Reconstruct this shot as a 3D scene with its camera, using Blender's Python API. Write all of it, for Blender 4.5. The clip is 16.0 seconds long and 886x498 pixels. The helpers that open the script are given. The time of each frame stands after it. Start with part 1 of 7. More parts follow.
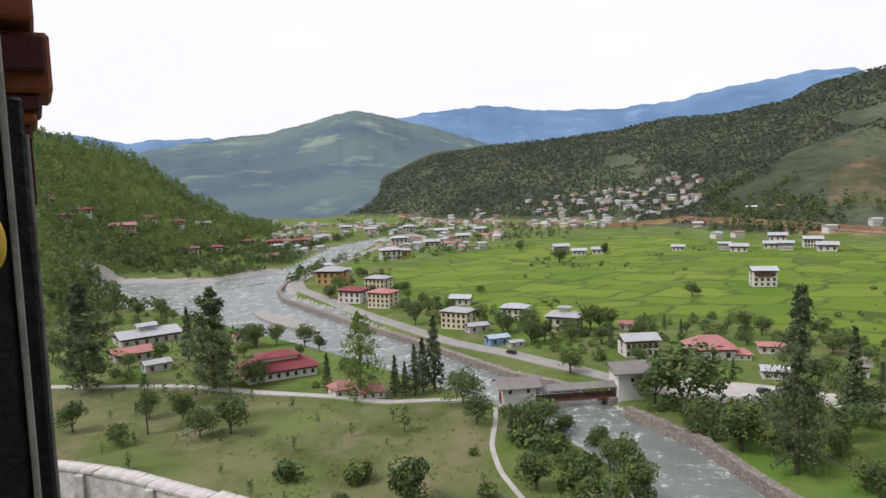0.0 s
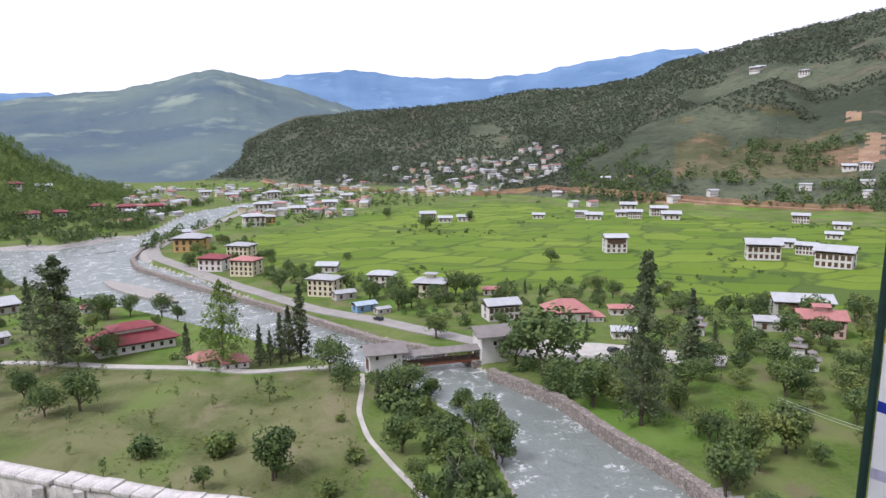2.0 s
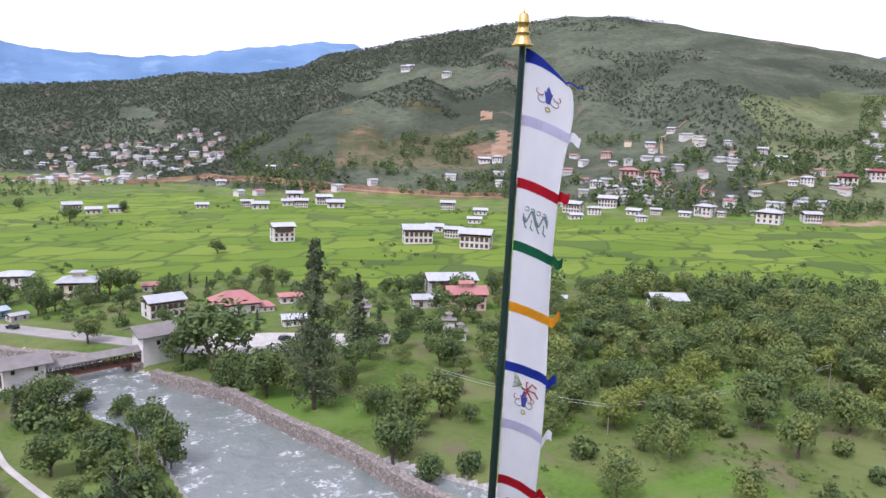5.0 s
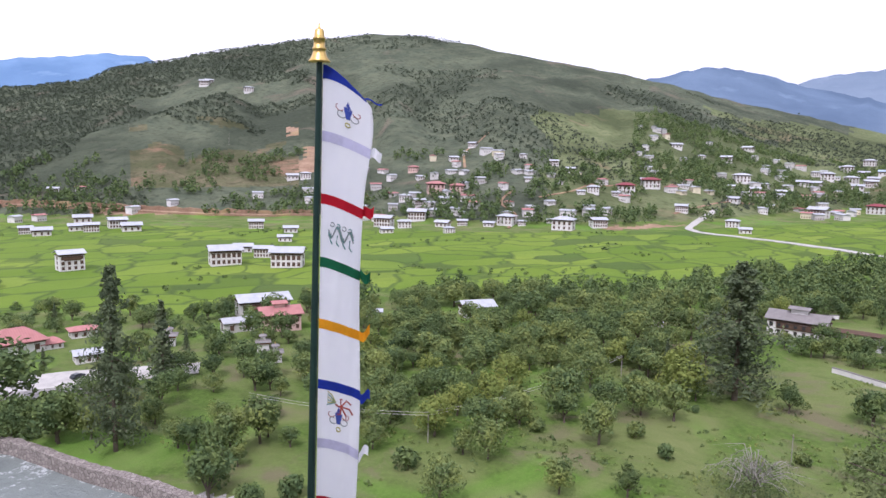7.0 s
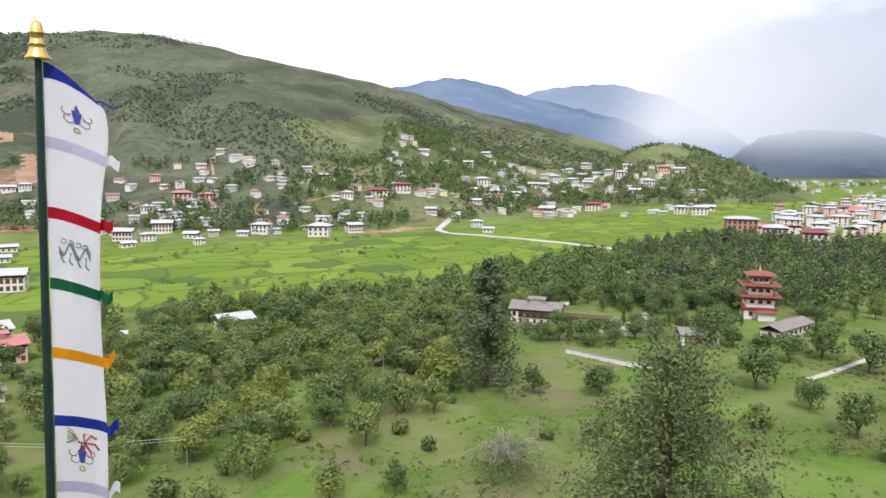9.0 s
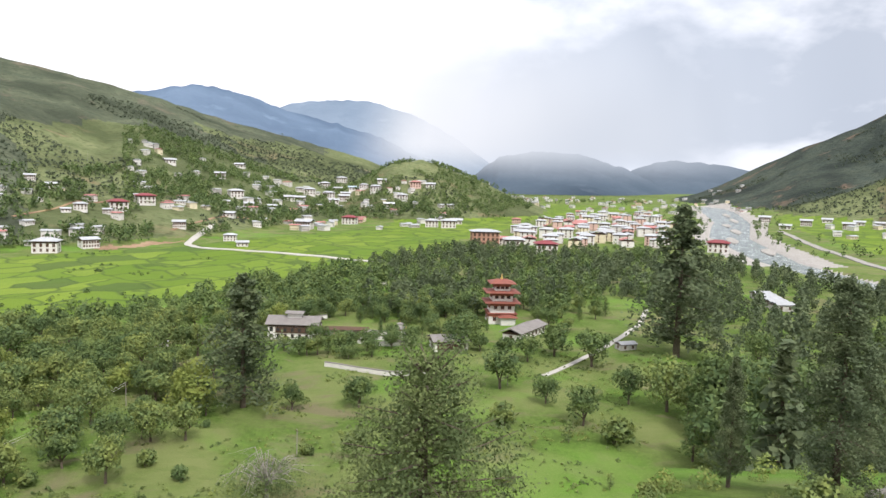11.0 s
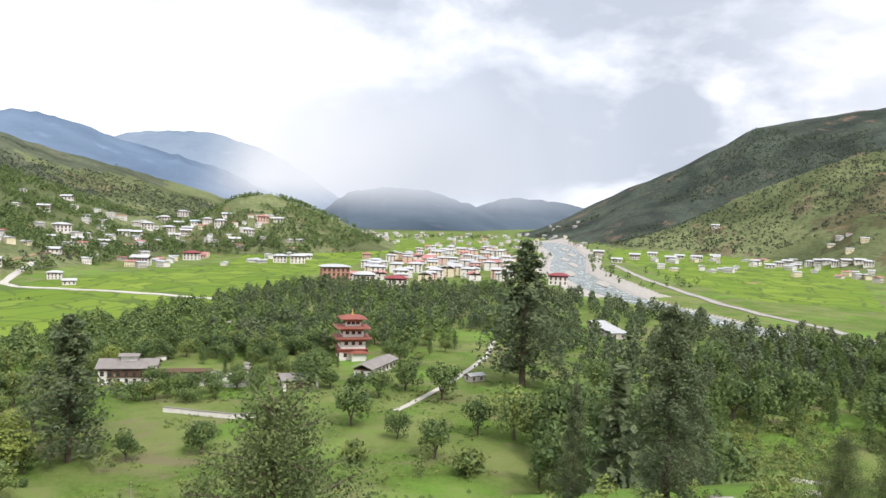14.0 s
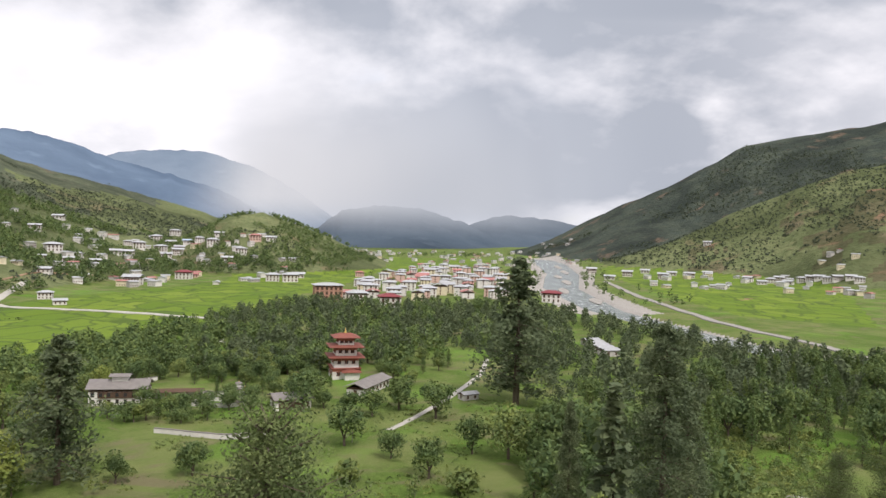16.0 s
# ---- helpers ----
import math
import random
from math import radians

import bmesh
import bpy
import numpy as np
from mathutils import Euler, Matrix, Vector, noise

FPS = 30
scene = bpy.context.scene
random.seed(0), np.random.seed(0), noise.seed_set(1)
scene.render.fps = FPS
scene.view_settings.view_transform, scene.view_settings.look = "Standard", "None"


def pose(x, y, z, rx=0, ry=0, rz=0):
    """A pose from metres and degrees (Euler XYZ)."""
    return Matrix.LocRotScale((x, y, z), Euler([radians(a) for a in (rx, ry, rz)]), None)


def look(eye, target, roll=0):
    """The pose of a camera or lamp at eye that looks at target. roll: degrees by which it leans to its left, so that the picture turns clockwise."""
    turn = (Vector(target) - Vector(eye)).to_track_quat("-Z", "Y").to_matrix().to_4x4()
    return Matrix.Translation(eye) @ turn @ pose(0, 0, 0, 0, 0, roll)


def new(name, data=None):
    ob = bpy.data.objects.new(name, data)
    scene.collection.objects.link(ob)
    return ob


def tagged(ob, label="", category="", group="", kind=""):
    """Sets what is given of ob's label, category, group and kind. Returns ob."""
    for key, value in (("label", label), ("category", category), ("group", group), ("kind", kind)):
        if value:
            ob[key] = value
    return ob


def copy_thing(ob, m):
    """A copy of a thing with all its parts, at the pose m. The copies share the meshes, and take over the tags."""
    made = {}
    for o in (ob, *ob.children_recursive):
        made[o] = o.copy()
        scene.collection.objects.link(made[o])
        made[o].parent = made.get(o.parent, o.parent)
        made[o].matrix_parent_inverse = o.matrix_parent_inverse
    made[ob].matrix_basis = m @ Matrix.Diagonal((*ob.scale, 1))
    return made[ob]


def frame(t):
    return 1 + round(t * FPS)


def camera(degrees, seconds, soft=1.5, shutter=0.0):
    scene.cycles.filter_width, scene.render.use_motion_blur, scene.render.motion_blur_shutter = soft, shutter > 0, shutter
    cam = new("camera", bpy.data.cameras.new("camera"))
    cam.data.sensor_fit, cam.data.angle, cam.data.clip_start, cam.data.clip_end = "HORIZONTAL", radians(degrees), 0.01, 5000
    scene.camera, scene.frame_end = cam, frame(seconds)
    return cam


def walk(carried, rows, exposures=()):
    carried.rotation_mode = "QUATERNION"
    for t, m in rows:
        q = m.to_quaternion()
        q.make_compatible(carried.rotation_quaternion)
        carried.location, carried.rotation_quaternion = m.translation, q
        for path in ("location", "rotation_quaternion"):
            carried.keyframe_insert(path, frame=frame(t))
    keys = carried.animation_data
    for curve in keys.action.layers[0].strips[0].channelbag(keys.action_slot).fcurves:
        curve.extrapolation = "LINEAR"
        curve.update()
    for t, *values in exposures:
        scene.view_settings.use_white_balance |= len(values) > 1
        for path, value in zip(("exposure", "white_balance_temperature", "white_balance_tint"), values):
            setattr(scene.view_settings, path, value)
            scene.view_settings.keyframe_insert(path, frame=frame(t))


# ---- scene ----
cam = camera(63.2, 16.0)
walk(cam, [
    (0.0, pose(0.000, 0.000, 60, 84.25, 1.79, 0.06)),
    (0.5, pose(0.000, 0.000, 60, 84.02, 1.36, -0.70)),
    (1.0, pose(0.000, -0.000, 60, 83.70, 0.75, -2.59)),
    (1.5, pose(0.000, -0.000, 60, 82.03, 0.86, -6.03)),
    (2.0, pose(0.000, -0.000, 60, 81.43, 0.37, -10.38)),
    (2.5, pose(0.007, -0.007, 60, 80.93, 0.09, -14.42)),
    (3.0, pose(0.015, -0.013, 60, 80.43, -0.84, -18.67)),
    (3.5, pose(0.022, -0.020, 60, 80.51, -1.11, -22.82)),
    (4.0, pose(0.037, -0.033, 60, 80.51, -1.47, -27.61)),
    (6.5, pose(0.104, -0.094, 60, 82.03, -1.05, -47.62)),
    (7.0, pose(0.119, -0.107, 60, 82.43, -1.02, -51.37)),
    (7.5, pose(0.119, -0.107, 60, 82.65, -1.31, -55.30)),
    (8.0, pose(0.111, -0.100, 60, 82.87, -1.41, -59.96)),
    (8.5, pose(0.104, -0.094, 60, 83.03, -0.64, -64.61)),
    (9.0, pose(0.104, -0.094, 60, 83.18, -0.53, -70.70)),
    (9.5, pose(0.104, -0.094, 60, 83.41, -1.32, -75.52)),
    (10.0, pose(0.104, -0.094, 60, 83.74, -1.58, -80.63)),
    (12.5, pose(0.104, -0.094, 60, 85.91, -2.89, -100.71)),
    (13.0, pose(0.104, -0.094, 60, 86.07, -3.35, -102.96)),
    (13.5, pose(0.104, -0.094, 60, 85.94, -2.54, -102.38)),
    (14.0, pose(0.104, -0.094, 60, 87.79, -2.09, -101.69)),
    (14.5, pose(0.104, -0.094, 60, 89.10, -2.27, -101.12)),
    (15.0, pose(0.104, -0.094, 60, 90.09, -2.55, -101.23)),
    (15.5, pose(0.104, -0.094, 60, 90.35, -2.12, -101.30)),
    (16.0, pose(0.104, -0.094, 60, 89.24, -1.85, -102.25)),
], exposures=[(0.0, 0.0, 6350, 16), (1.0, 0.03, 6300, 17), (2.0, 0.29, 6000, 21), (4.0, 0.48, 5800, 26), (7.0, 0.46, 5800, 27), (9.0, 0.59, 6300, 17), (12.5, 0.64, 6450, 13), (14.5, 0.67, 6500, 13), (15.0, 0.39, 6600, 14), (16.0, 0.25, 6650, 15)])
# ---- daylight: a bright broken overcast with a veiled sun ----
SUN_AZ, SUN_EL = -112.0, 54.0
world = bpy.data.worlds.new("sky")
scene.world = world
world.use_nodes = True
wt = world.node_tree
wt.nodes.clear()


def wn(kind, **inputs):
    n = wt.nodes.new(kind)
    for k, v in inputs.items():
        n.inputs[k.replace("_", " ")].default_value = v
    return n


def wl(a, b):
    wt.links.new(a, b)


def wmath(op, a, b=0.5, clamp=False):
    n = wt.nodes.new("ShaderNodeMath")
    n.operation, n.use_clamp = op, clamp
    for i, v in enumerate((a, b)):
        if isinstance(v, (int, float)):
            n.inputs[i].default_value = v
        else:
            wl(v, n.inputs[i])
    return n.outputs[0]


def wramp(v, lo, hi, a=0.0, b=1.0):
    n = wt.nodes.new("ShaderNodeMapRange")
    n.interpolation_type = "SMOOTHSTEP"
    wl(v, n.inputs[0])
    for i, q in enumerate((lo, hi, a, b)):
        n.inputs[i + 1].default_value = q
    return n.outputs[0]


def wmix(f, a, b):
    n = wt.nodes.new("ShaderNodeMix")
    n.data_type = "RGBA"
    for i, v in ((0, f), (6, a), (7, b)):
        if isinstance(v, tuple):
            n.inputs[i].default_value = (*v, 1)
        elif isinstance(v, float):
            n.inputs[i].default_value = v
        else:
            wl(v, n.inputs[i])
    return n.outputs[2]


sky = wt.nodes.new("ShaderNodeTexSky")
sky.sky_type, sky.sun_disc = "NISHITA", False
sky.sun_elevation, sky.sun_rotation = radians(SUN_EL), radians(SUN_AZ)
skyc = wt.nodes.new("ShaderNodeVectorMath")
skyc.operation = "SCALE"
skyc.inputs[3].default_value = 0.12
wl(sky.outputs[0], skyc.inputs[0])
coord = wt.nodes.new("ShaderNodeTexCoord")
sep = wt.nodes.new("ShaderNodeSeparateXYZ")
wl(coord.outputs["Generated"], sep.inputs[0])
up = wmath("MAXIMUM", sep.outputs[2], 0.0)
# clouds lie on a high level sheet: divide by height to spread them
den = wmath("ADD", up, 0.36)
flat = wt.nodes.new("ShaderNodeCombineXYZ")
wl(wmath("DIVIDE", sep.outputs[0], den), flat.inputs[0])
wl(wmath("DIVIDE", sep.outputs[1], den), flat.inputs[1])
big = wn("ShaderNodeTexNoise", Scale=1.35, Detail=6.0, Roughness=0.5, Distortion=0.35)
wl(flat.outputs[0], big.inputs["Vector"])
small = wn("ShaderNodeTexNoise", Scale=4.0, Detail=6.0, Roughness=0.55)
wl(flat.outputs[0], small.inputs["Vector"])
# the rain storm stands up the valley, along +x
storm = wmath("MULTIPLY", wramp(sep.outputs[0], 0.35, 0.92), wramp(sep.outputs[1], 0.55, -0.15))
high = wmath("MULTIPLY", wramp(up, 0.19, 0.30), wramp(sep.outputs[0], 0.3, 0.8))
storm = wmath("MAXIMUM", storm, wmath("MULTIPLY", high, 1.0))
shaft = wmath("MULTIPLY", wramp(sep.outputs[1], 0.16, -0.06), wramp(sep.outputs[1], -0.50, -0.28))
shaft = wmath("MULTIPLY", shaft, wramp(sep.outputs[0], 0.4, 0.8))
shaft = wmath("MULTIPLY", shaft, wramp(up, 0.42, 0.0))
slant = wt.nodes.new("ShaderNodeCombineXYZ")
wl(wmath("ADD", wmath("DIVIDE", sep.outputs[1], wmath("MAXIMUM", sep.outputs[0], 0.2)), wmath("MULTIPLY", up, -0.12)), slant.inputs[0])
wl(wmath("MULTIPLY", up, 0.35), slant.inputs[1])
curtain = wn("ShaderNodeTexNoise", Scale=4.5, Detail=3.0, Roughness=0.5)
wl(slant.outputs[0], curtain.inputs["Vector"])
rain = wmix(wramp(curtain.outputs[0], 0.35, 0.65), (0.40, 0.45, 0.525), (0.55, 0.605, 0.68))
dark = wramp(wmath("ADD", wmath("MULTIPLY", big.outputs[0], 0.74), wmath("MULTIPLY", small.outputs[0], 0.26)), 0.36, 0.58)
def toward(az, el, wide, core):
    """1 round one direction of the sky, falling to 0 at an angle of wide degrees."""
    n = wt.nodes.new("ShaderNodeVectorMath")
    n.operation = "DOT_PRODUCT"
    wl(coord.outputs["Generated"], n.inputs[0])
    n.inputs[1].default_value = (math.sin(radians(az)) * math.cos(radians(el)), math.cos(radians(az)) * math.cos(radians(el)), math.sin(radians(el)))
    return wramp(n.outputs[1], math.cos(radians(wide)), math.cos(radians(core)))


# a bright break beside the rain, and the heavy cloud over the far side of it
dark = wmath("ADD", dark, wmath("MULTIPLY", toward(112, 20, 24, 0), 0.12), True)
dark = wmath("ADD", dark, wmath("MULTIPLY", toward(75, 18, 10, 2), 0.45), True)
dark = wmath("MULTIPLY", dark, wmath("SUBTRACT", 1.0, wmath("MULTIPLY", toward(86, 9, 9, 2), 0.6)))
grey = wmath("MULTIPLY", dark, wmath("ADD", wmath("MULTIPLY", storm, 0.80), 0.05), True)
cloud = wmix(grey, (1.0, 1.01, 1.04), (0.25, 0.30, 0.37))
cloud = wmix(wmath("MULTIPLY", shaft, 0.75, True), cloud, rain)
cover = wramp(big.outputs[0], 0.30, 0.40)
seen = wmix(wmath("ADD", wmath("MULTIPLY", cover, 0.25), 0.75), skyc.outputs[0], cloud)
bg = wn("ShaderNodeBackground", Strength=1.0)
wl(seen, bg.inputs[0])
wout = wt.nodes.new("ShaderNodeOutputWorld")
wl(bg.outputs[0], wout.inputs[0])

sun = new("sun", bpy.data.lights.new("sun", "SUN"))
sun.data.energy, sun.data.angle, sun.data.color = 2.2, radians(10), (1.0, 0.97, 0.92)
a, e = radians(SUN_AZ), radians(SUN_EL)
sun.matrix_world = look((math.sin(a) * math.cos(e) * 500, math.cos(a) * math.cos(e) * 500, math.sin(e) * 500), (0, 0, 0))
# ---- materials ----
class Mat:
    """A node material under construction."""

    def __init__(self, name, rough=0.9, metal=0.0, spec=0.3):
        self.m = bpy.data.materials.new(name)
        self.m.use_nodes = True
        self.t = self.m.node_tree
        self.b = self.t.nodes["Principled BSDF"]
        self.b.inputs["Roughness"].default_value = rough
        self.b.inputs["Metallic"].default_value = metal
        self.b.inputs["Specular IOR Level"].default_value = spec
        self.pos = self.t.nodes.new("ShaderNodeNewGeometry").outputs["Position"]
        self.obj = self.t.nodes.new("ShaderNodeTexCoord").outputs["Object"]

    def link(self, a, b):
        self.t.links.new(a, b)

    def put(self, socket, v):
        if isinstance(v, tuple):
            socket.default_value = (*v, 1) if len(v) == 3 and len(socket.default_value) == 4 else v
        elif isinstance(v, (int, float)):
            socket.default_value = v
        else:
            self.link(v, socket)

    def stretch(self, vec, s):
        n = self.t.nodes.new("ShaderNodeMapping")
        n.inputs["Scale"].default_value = s
        self.link(vec, n.inputs[0])
        return n.outputs[0]

    def noise(self, scale, detail=4.0, vec=None, rough=0.55, warp=0.0):
        n = self.t.nodes.new("ShaderNodeTexNoise")
        n.inputs["Scale"].default_value, n.inputs["Detail"].default_value = scale, detail
        n.inputs["Roughness"].default_value, n.inputs["Distortion"].default_value = rough, warp
        self.link(vec or self.pos, n.inputs["Vector"])
        return n.outputs[0]

    def cells(self, scale, vec=None, feature="F1", jitter=1.0):
        n = self.t.nodes.new("ShaderNodeTexVoronoi")
        n.feature = feature
        n.inputs["Scale"].default_value, n.inputs["Randomness"].default_value = scale, jitter
        self.link(vec or self.pos, n.inputs["Vector"])
        return n

    def ramp(self, v, lo, hi, a=0.0, b=1.0):
        n = self.t.nodes.new("ShaderNodeMapRange")
        self.put(n.inputs[0], v)
        for i, q in enumerate((lo, hi, a, b)):
            n.inputs[i + 1].default_value = q
        return n.outputs[0]

    def mix(self, f, a, b, blend="MIX"):
        n = self.t.nodes.new("ShaderNodeMix")
        n.data_type, n.blend_type = "RGBA", blend
        for i, v in ((0, f), (6, a), (7, b)):
            self.put(n.inputs[i], v)
        return n.outputs[2]

    def math(self, op, a, b=0.0):
        n = self.t.nodes.new("ShaderNodeMath")
        n.operation = op
        self.put(n.inputs[0], a), self.put(n.inputs[1], b)
        return n.outputs[0]

    def rand(self):
        return self.t.nodes.new("ShaderNodeObjectInfo").outputs["Random"]

    def island(self):
        return self.t.nodes.new("ShaderNodeNewGeometry").outputs["Random Per Island"]

    def bump(self, h, strength=0.5, dist=0.1):
        n = self.t.nodes.new("ShaderNodeBump")
        n.inputs["Strength"].default_value, n.inputs["Distance"].default_value = strength, dist
        self.link(h, n.inputs["Height"])
        self.link(n.outputs[0], self.b.inputs["Normal"])
        return self

    def color(self, c):
        self.put(self.b.inputs["Base Color"], c)
        return self


def plain(name, c, rough=0.85, metal=0.0, scale=1.2, vary=0.25, bump=0.0):
    """A painted or weathered surface: one colour with stains at two scales."""
    k = Mat(name, rough, metal)
    c2 = tuple(v * (1 - vary) for v in c)
    c3 = tuple(min(v * (1 + vary * 0.5), 0.92) for v in c)
    v = k.mix(k.ramp(k.noise(scale, 5, k.obj), 0.35, 0.7), c, c2)
    v = k.mix(k.ramp(k.noise(scale * 7, 3, k.obj), 0.45, 0.8, 0, 0.6), v, c3)
    k.color(v)
    if bump:
        k.bump(k.noise(scale * 9, 4, k.obj), bump, 0.05)
    return k.m


def leaf_mat(name, dark, light, yellow, translucent=0.18):
    k = Mat(name, 0.75, 0, 0.15)
    v = k.mix(k.ramp(k.island(), 0, 1, .22, .78), dark, light)
    v = k.mix(k.ramp(k.noise(0.35, 3), 0.42, 0.68), v, yellow)
    v = k.mix(k.ramp(k.rand(), 0.0, 1.0, 0.0, 0.3), v, dark)
    v = k.mix(k.ramp(k.noise(0.075, 2), 0.52, 0.70, 0, 0.75), v, tuple(q * 0.8 for q in dark))
    v = k.mix(k.ramp(k.noise(0.11, 2, k.stretch(k.pos, (1, 1, 0.3))), 0.56, 0.72, 0, 0.6), v, yellow)
    k.color(v)
    k.b.inputs["Subsurface Weight"].default_value = 0.0
    tr = k.t.nodes.new("ShaderNodeBsdfTranslucent")
    k.link(v, tr.inputs[0])
    mx = k.t.nodes.new("ShaderNodeMixShader")
    mx.inputs[0].default_value = translucent
    k.link(k.b.outputs[0], mx.inputs[1]), k.link(tr.outputs[0], mx.inputs[2])
    k.link(mx.outputs[0], k.t.nodes["Material Output"].inputs[0])
    return k.m


def paddy_mat():
    k = Mat("paddy_field", 0.9, 0, 0.15)
    warp = k.t.nodes.new("ShaderNodeVectorMath")
    warp.operation = "ADD"
    sc = k.t.nodes.new("ShaderNodeTexNoise")
    sc.inputs["Scale"].default_value = 0.02
    k.link(k.pos, sc.inputs["Vector"])
    big = k.t.nodes.new("ShaderNodeVectorMath")
    big.operation = "SCALE"
    big.inputs[3].default_value = 26
    k.link(sc.outputs["Color"], big.inputs[0])
    k.link(k.pos, warp.inputs[0]), k.link(big.outputs[0], warp.inputs[1])
    turn = k.t.nodes.new("ShaderNodeMapping")
    turn.inputs["Rotation"].default_value = (0, 0, radians(36))
    turn.inputs["Scale"].default_value = (1 / 33, 1 / 25, 0)
    k.link(warp.outputs[0], turn.inputs[0])
    cell = k.cells(1.0, turn.outputs[0], "F1", 0.95)
    cell.distance = "CHEBYCHEV"
    edge = k.cells(1.0, turn.outputs[0], "F2", 0.95)
    edge.distance = "CHEBYCHEV"
    tone = k.t.nodes.new("ShaderNodeSeparateXYZ")
    k.link(cell.outputs["Color"], tone.inputs[0])
    v = k.mix(tone.outputs[0], (0.100, 0.164, 0.014), (0.158, 0.226, 0.026))
    v = k.mix(k.ramp(tone.outputs[1], 0.72, 1.0, 0, 0.55), v, (0.205, 0.265, 0.04))
    v = k.mix(k.ramp(tone.outputs[2], 0.94, 0.955, 0, 0.7), v, (0.055, 0.085, 0.025))
    v = k.mix(k.ramp(k.noise(0.012, 4), 0.45, 0.75, 0, 0.5), v, (0.07, 0.145, 0.014))
    v = k.mix(k.ramp(k.noise(0.5, 5), 0.4, 0.75, 0, 0.25), v, (0.06, 0.115, 0.012))
    gap = k.math("SUBTRACT", edge.outputs["Distance"], cell.outputs["Distance"])
    v = k.mix(k.ramp(gap, 0.015, 0.09, 0.75, 0.0), v, (0.045, 0.075, 0.018))
    return k.color(v).bump(k.noise(1.5, 4), 0.4, 0.25).m


def grass_mat(name, c, dry, worn, amount):
    k = Mat(name, 0.95, 0, 0.1)
    v = k.mix(k.ramp(k.noise(0.9, 6), 0.35, 0.7), c, tuple(q * 0.62 for q in c))
    v = k.mix(k.ramp(k.noise(0.045, 5, warp=0.6), 0.50 - amount * 0.2, 0.72 - amount * 0.15), v, dry)
    v = k.mix(k.ramp(k.noise(0.07, 6, k.stretch(k.pos, (1, .7, 1)), .6, 0.6), 0.53, 0.66, 0, 0.8), v, worn)
    v = k.mix(k.ramp(k.noise(0.3, 5, k.stretch(k.pos, (1, 0.35, 1))), 0.55, 0.8, 0, 0.5), v, tuple(q * 0.55 for q in c))
    v = k.mix(k.ramp(k.noise(0.022, 4, warp=0.8), 0.54, 0.66, 0, 0.6), v, (c[0] * 1.2, c[1] * 1.5, c[2]))
    v = k.mix(k.ramp(k.noise(2.2, 6, rough=0.7), 0.56, 0.72, 0, 0.5), v, tuple(q * 1.5 for q in dry))
    return k.color(v).bump(k.noise(2.2, 6, rough=.65), 0.8, 0.5).m


def slope_mat(name, green, pale, soil, bare):
    """Scrub on a hillside with paler grass, gullies and bare soil."""
    k = Mat(name, 0.95, 0, 0.05)
    v = k.mix(k.ramp(k.noise(0.035, 7, rough=0.65), 0.38, 0.62), green, pale)
    v = k.mix(k.ramp(k.noise(0.006, 5, warp=0.5), 0.40, 0.62), v, tuple(q * 0.6 for q in green))
    v = k.mix(k.ramp(k.noise(0.010, 6, rough=0.6, warp=0.8), bare, bare + 0.10, 0, 0.8), v, soil)
    v = k.mix(k.ramp(k.noise(0.12, 5), 0.52, 0.66, 0, 0.6), v, tuple(q * 0.45 for q in green))
    return k.color(v).bump(k.noise(0.09, 6), 1.0, 6.0).m


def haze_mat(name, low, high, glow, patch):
    """A far wooded range with paler clearings: air haze painted as glowing dim blue."""
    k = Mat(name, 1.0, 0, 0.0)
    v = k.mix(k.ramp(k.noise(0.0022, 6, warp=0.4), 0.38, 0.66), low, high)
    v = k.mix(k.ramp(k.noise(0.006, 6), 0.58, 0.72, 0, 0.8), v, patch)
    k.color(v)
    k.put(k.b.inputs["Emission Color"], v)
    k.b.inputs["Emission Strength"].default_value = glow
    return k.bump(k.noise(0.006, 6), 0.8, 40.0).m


def water_mat():
    k = Mat("river_water", 0.12, 0, 0.5)
    flow = k.noise(0.16, 6, k.stretch(k.pos, (1.0, 0.8, 1)), 0.6, 0.8)
    fine = k.noise(0.9, 5, None, 0.65, 0.6)
    foam = k.math("MULTIPLY", k.ramp(flow, 0.52, 0.68), k.ramp(fine, 0.5, 0.62))
    v = k.mix(k.ramp(flow, 0.3, 0.7), (0.14, 0.165, 0.15), (0.21, 0.235, 0.215))
    v = k.mix(foam, v, (0.80, 0.83, 0.83))
    k.color(v)
    k.put(k.b.inputs["Roughness"], k.ramp(foam, 0, 1, 0.22, 0.8))
    return k.bump(k.math("ADD", flow, k.math("MULTIPLY", fine, 0.5)), 0.9, 0.5).m


def stone_mat(name, a, b, joint, scale):
    k = Mat(name, 0.9, 0, 0.2)
    cell, edge = k.cells(scale), k.cells(scale, None, "DISTANCE_TO_EDGE")
    v = k.mix(cell.outputs["Color"], a, b)
    v = k.mix(k.ramp(k.noise(3, 5), 0.4, 0.75, 0, 0.5), v, tuple(q * 0.6 for q in a))
    v = k.mix(k.ramp(edge.outputs["Distance"], 0.02, 0.09, 0.8, 0), v, joint)
    return k.color(v).bump(edge.outputs["Distance"], 0.8, 0.15).m


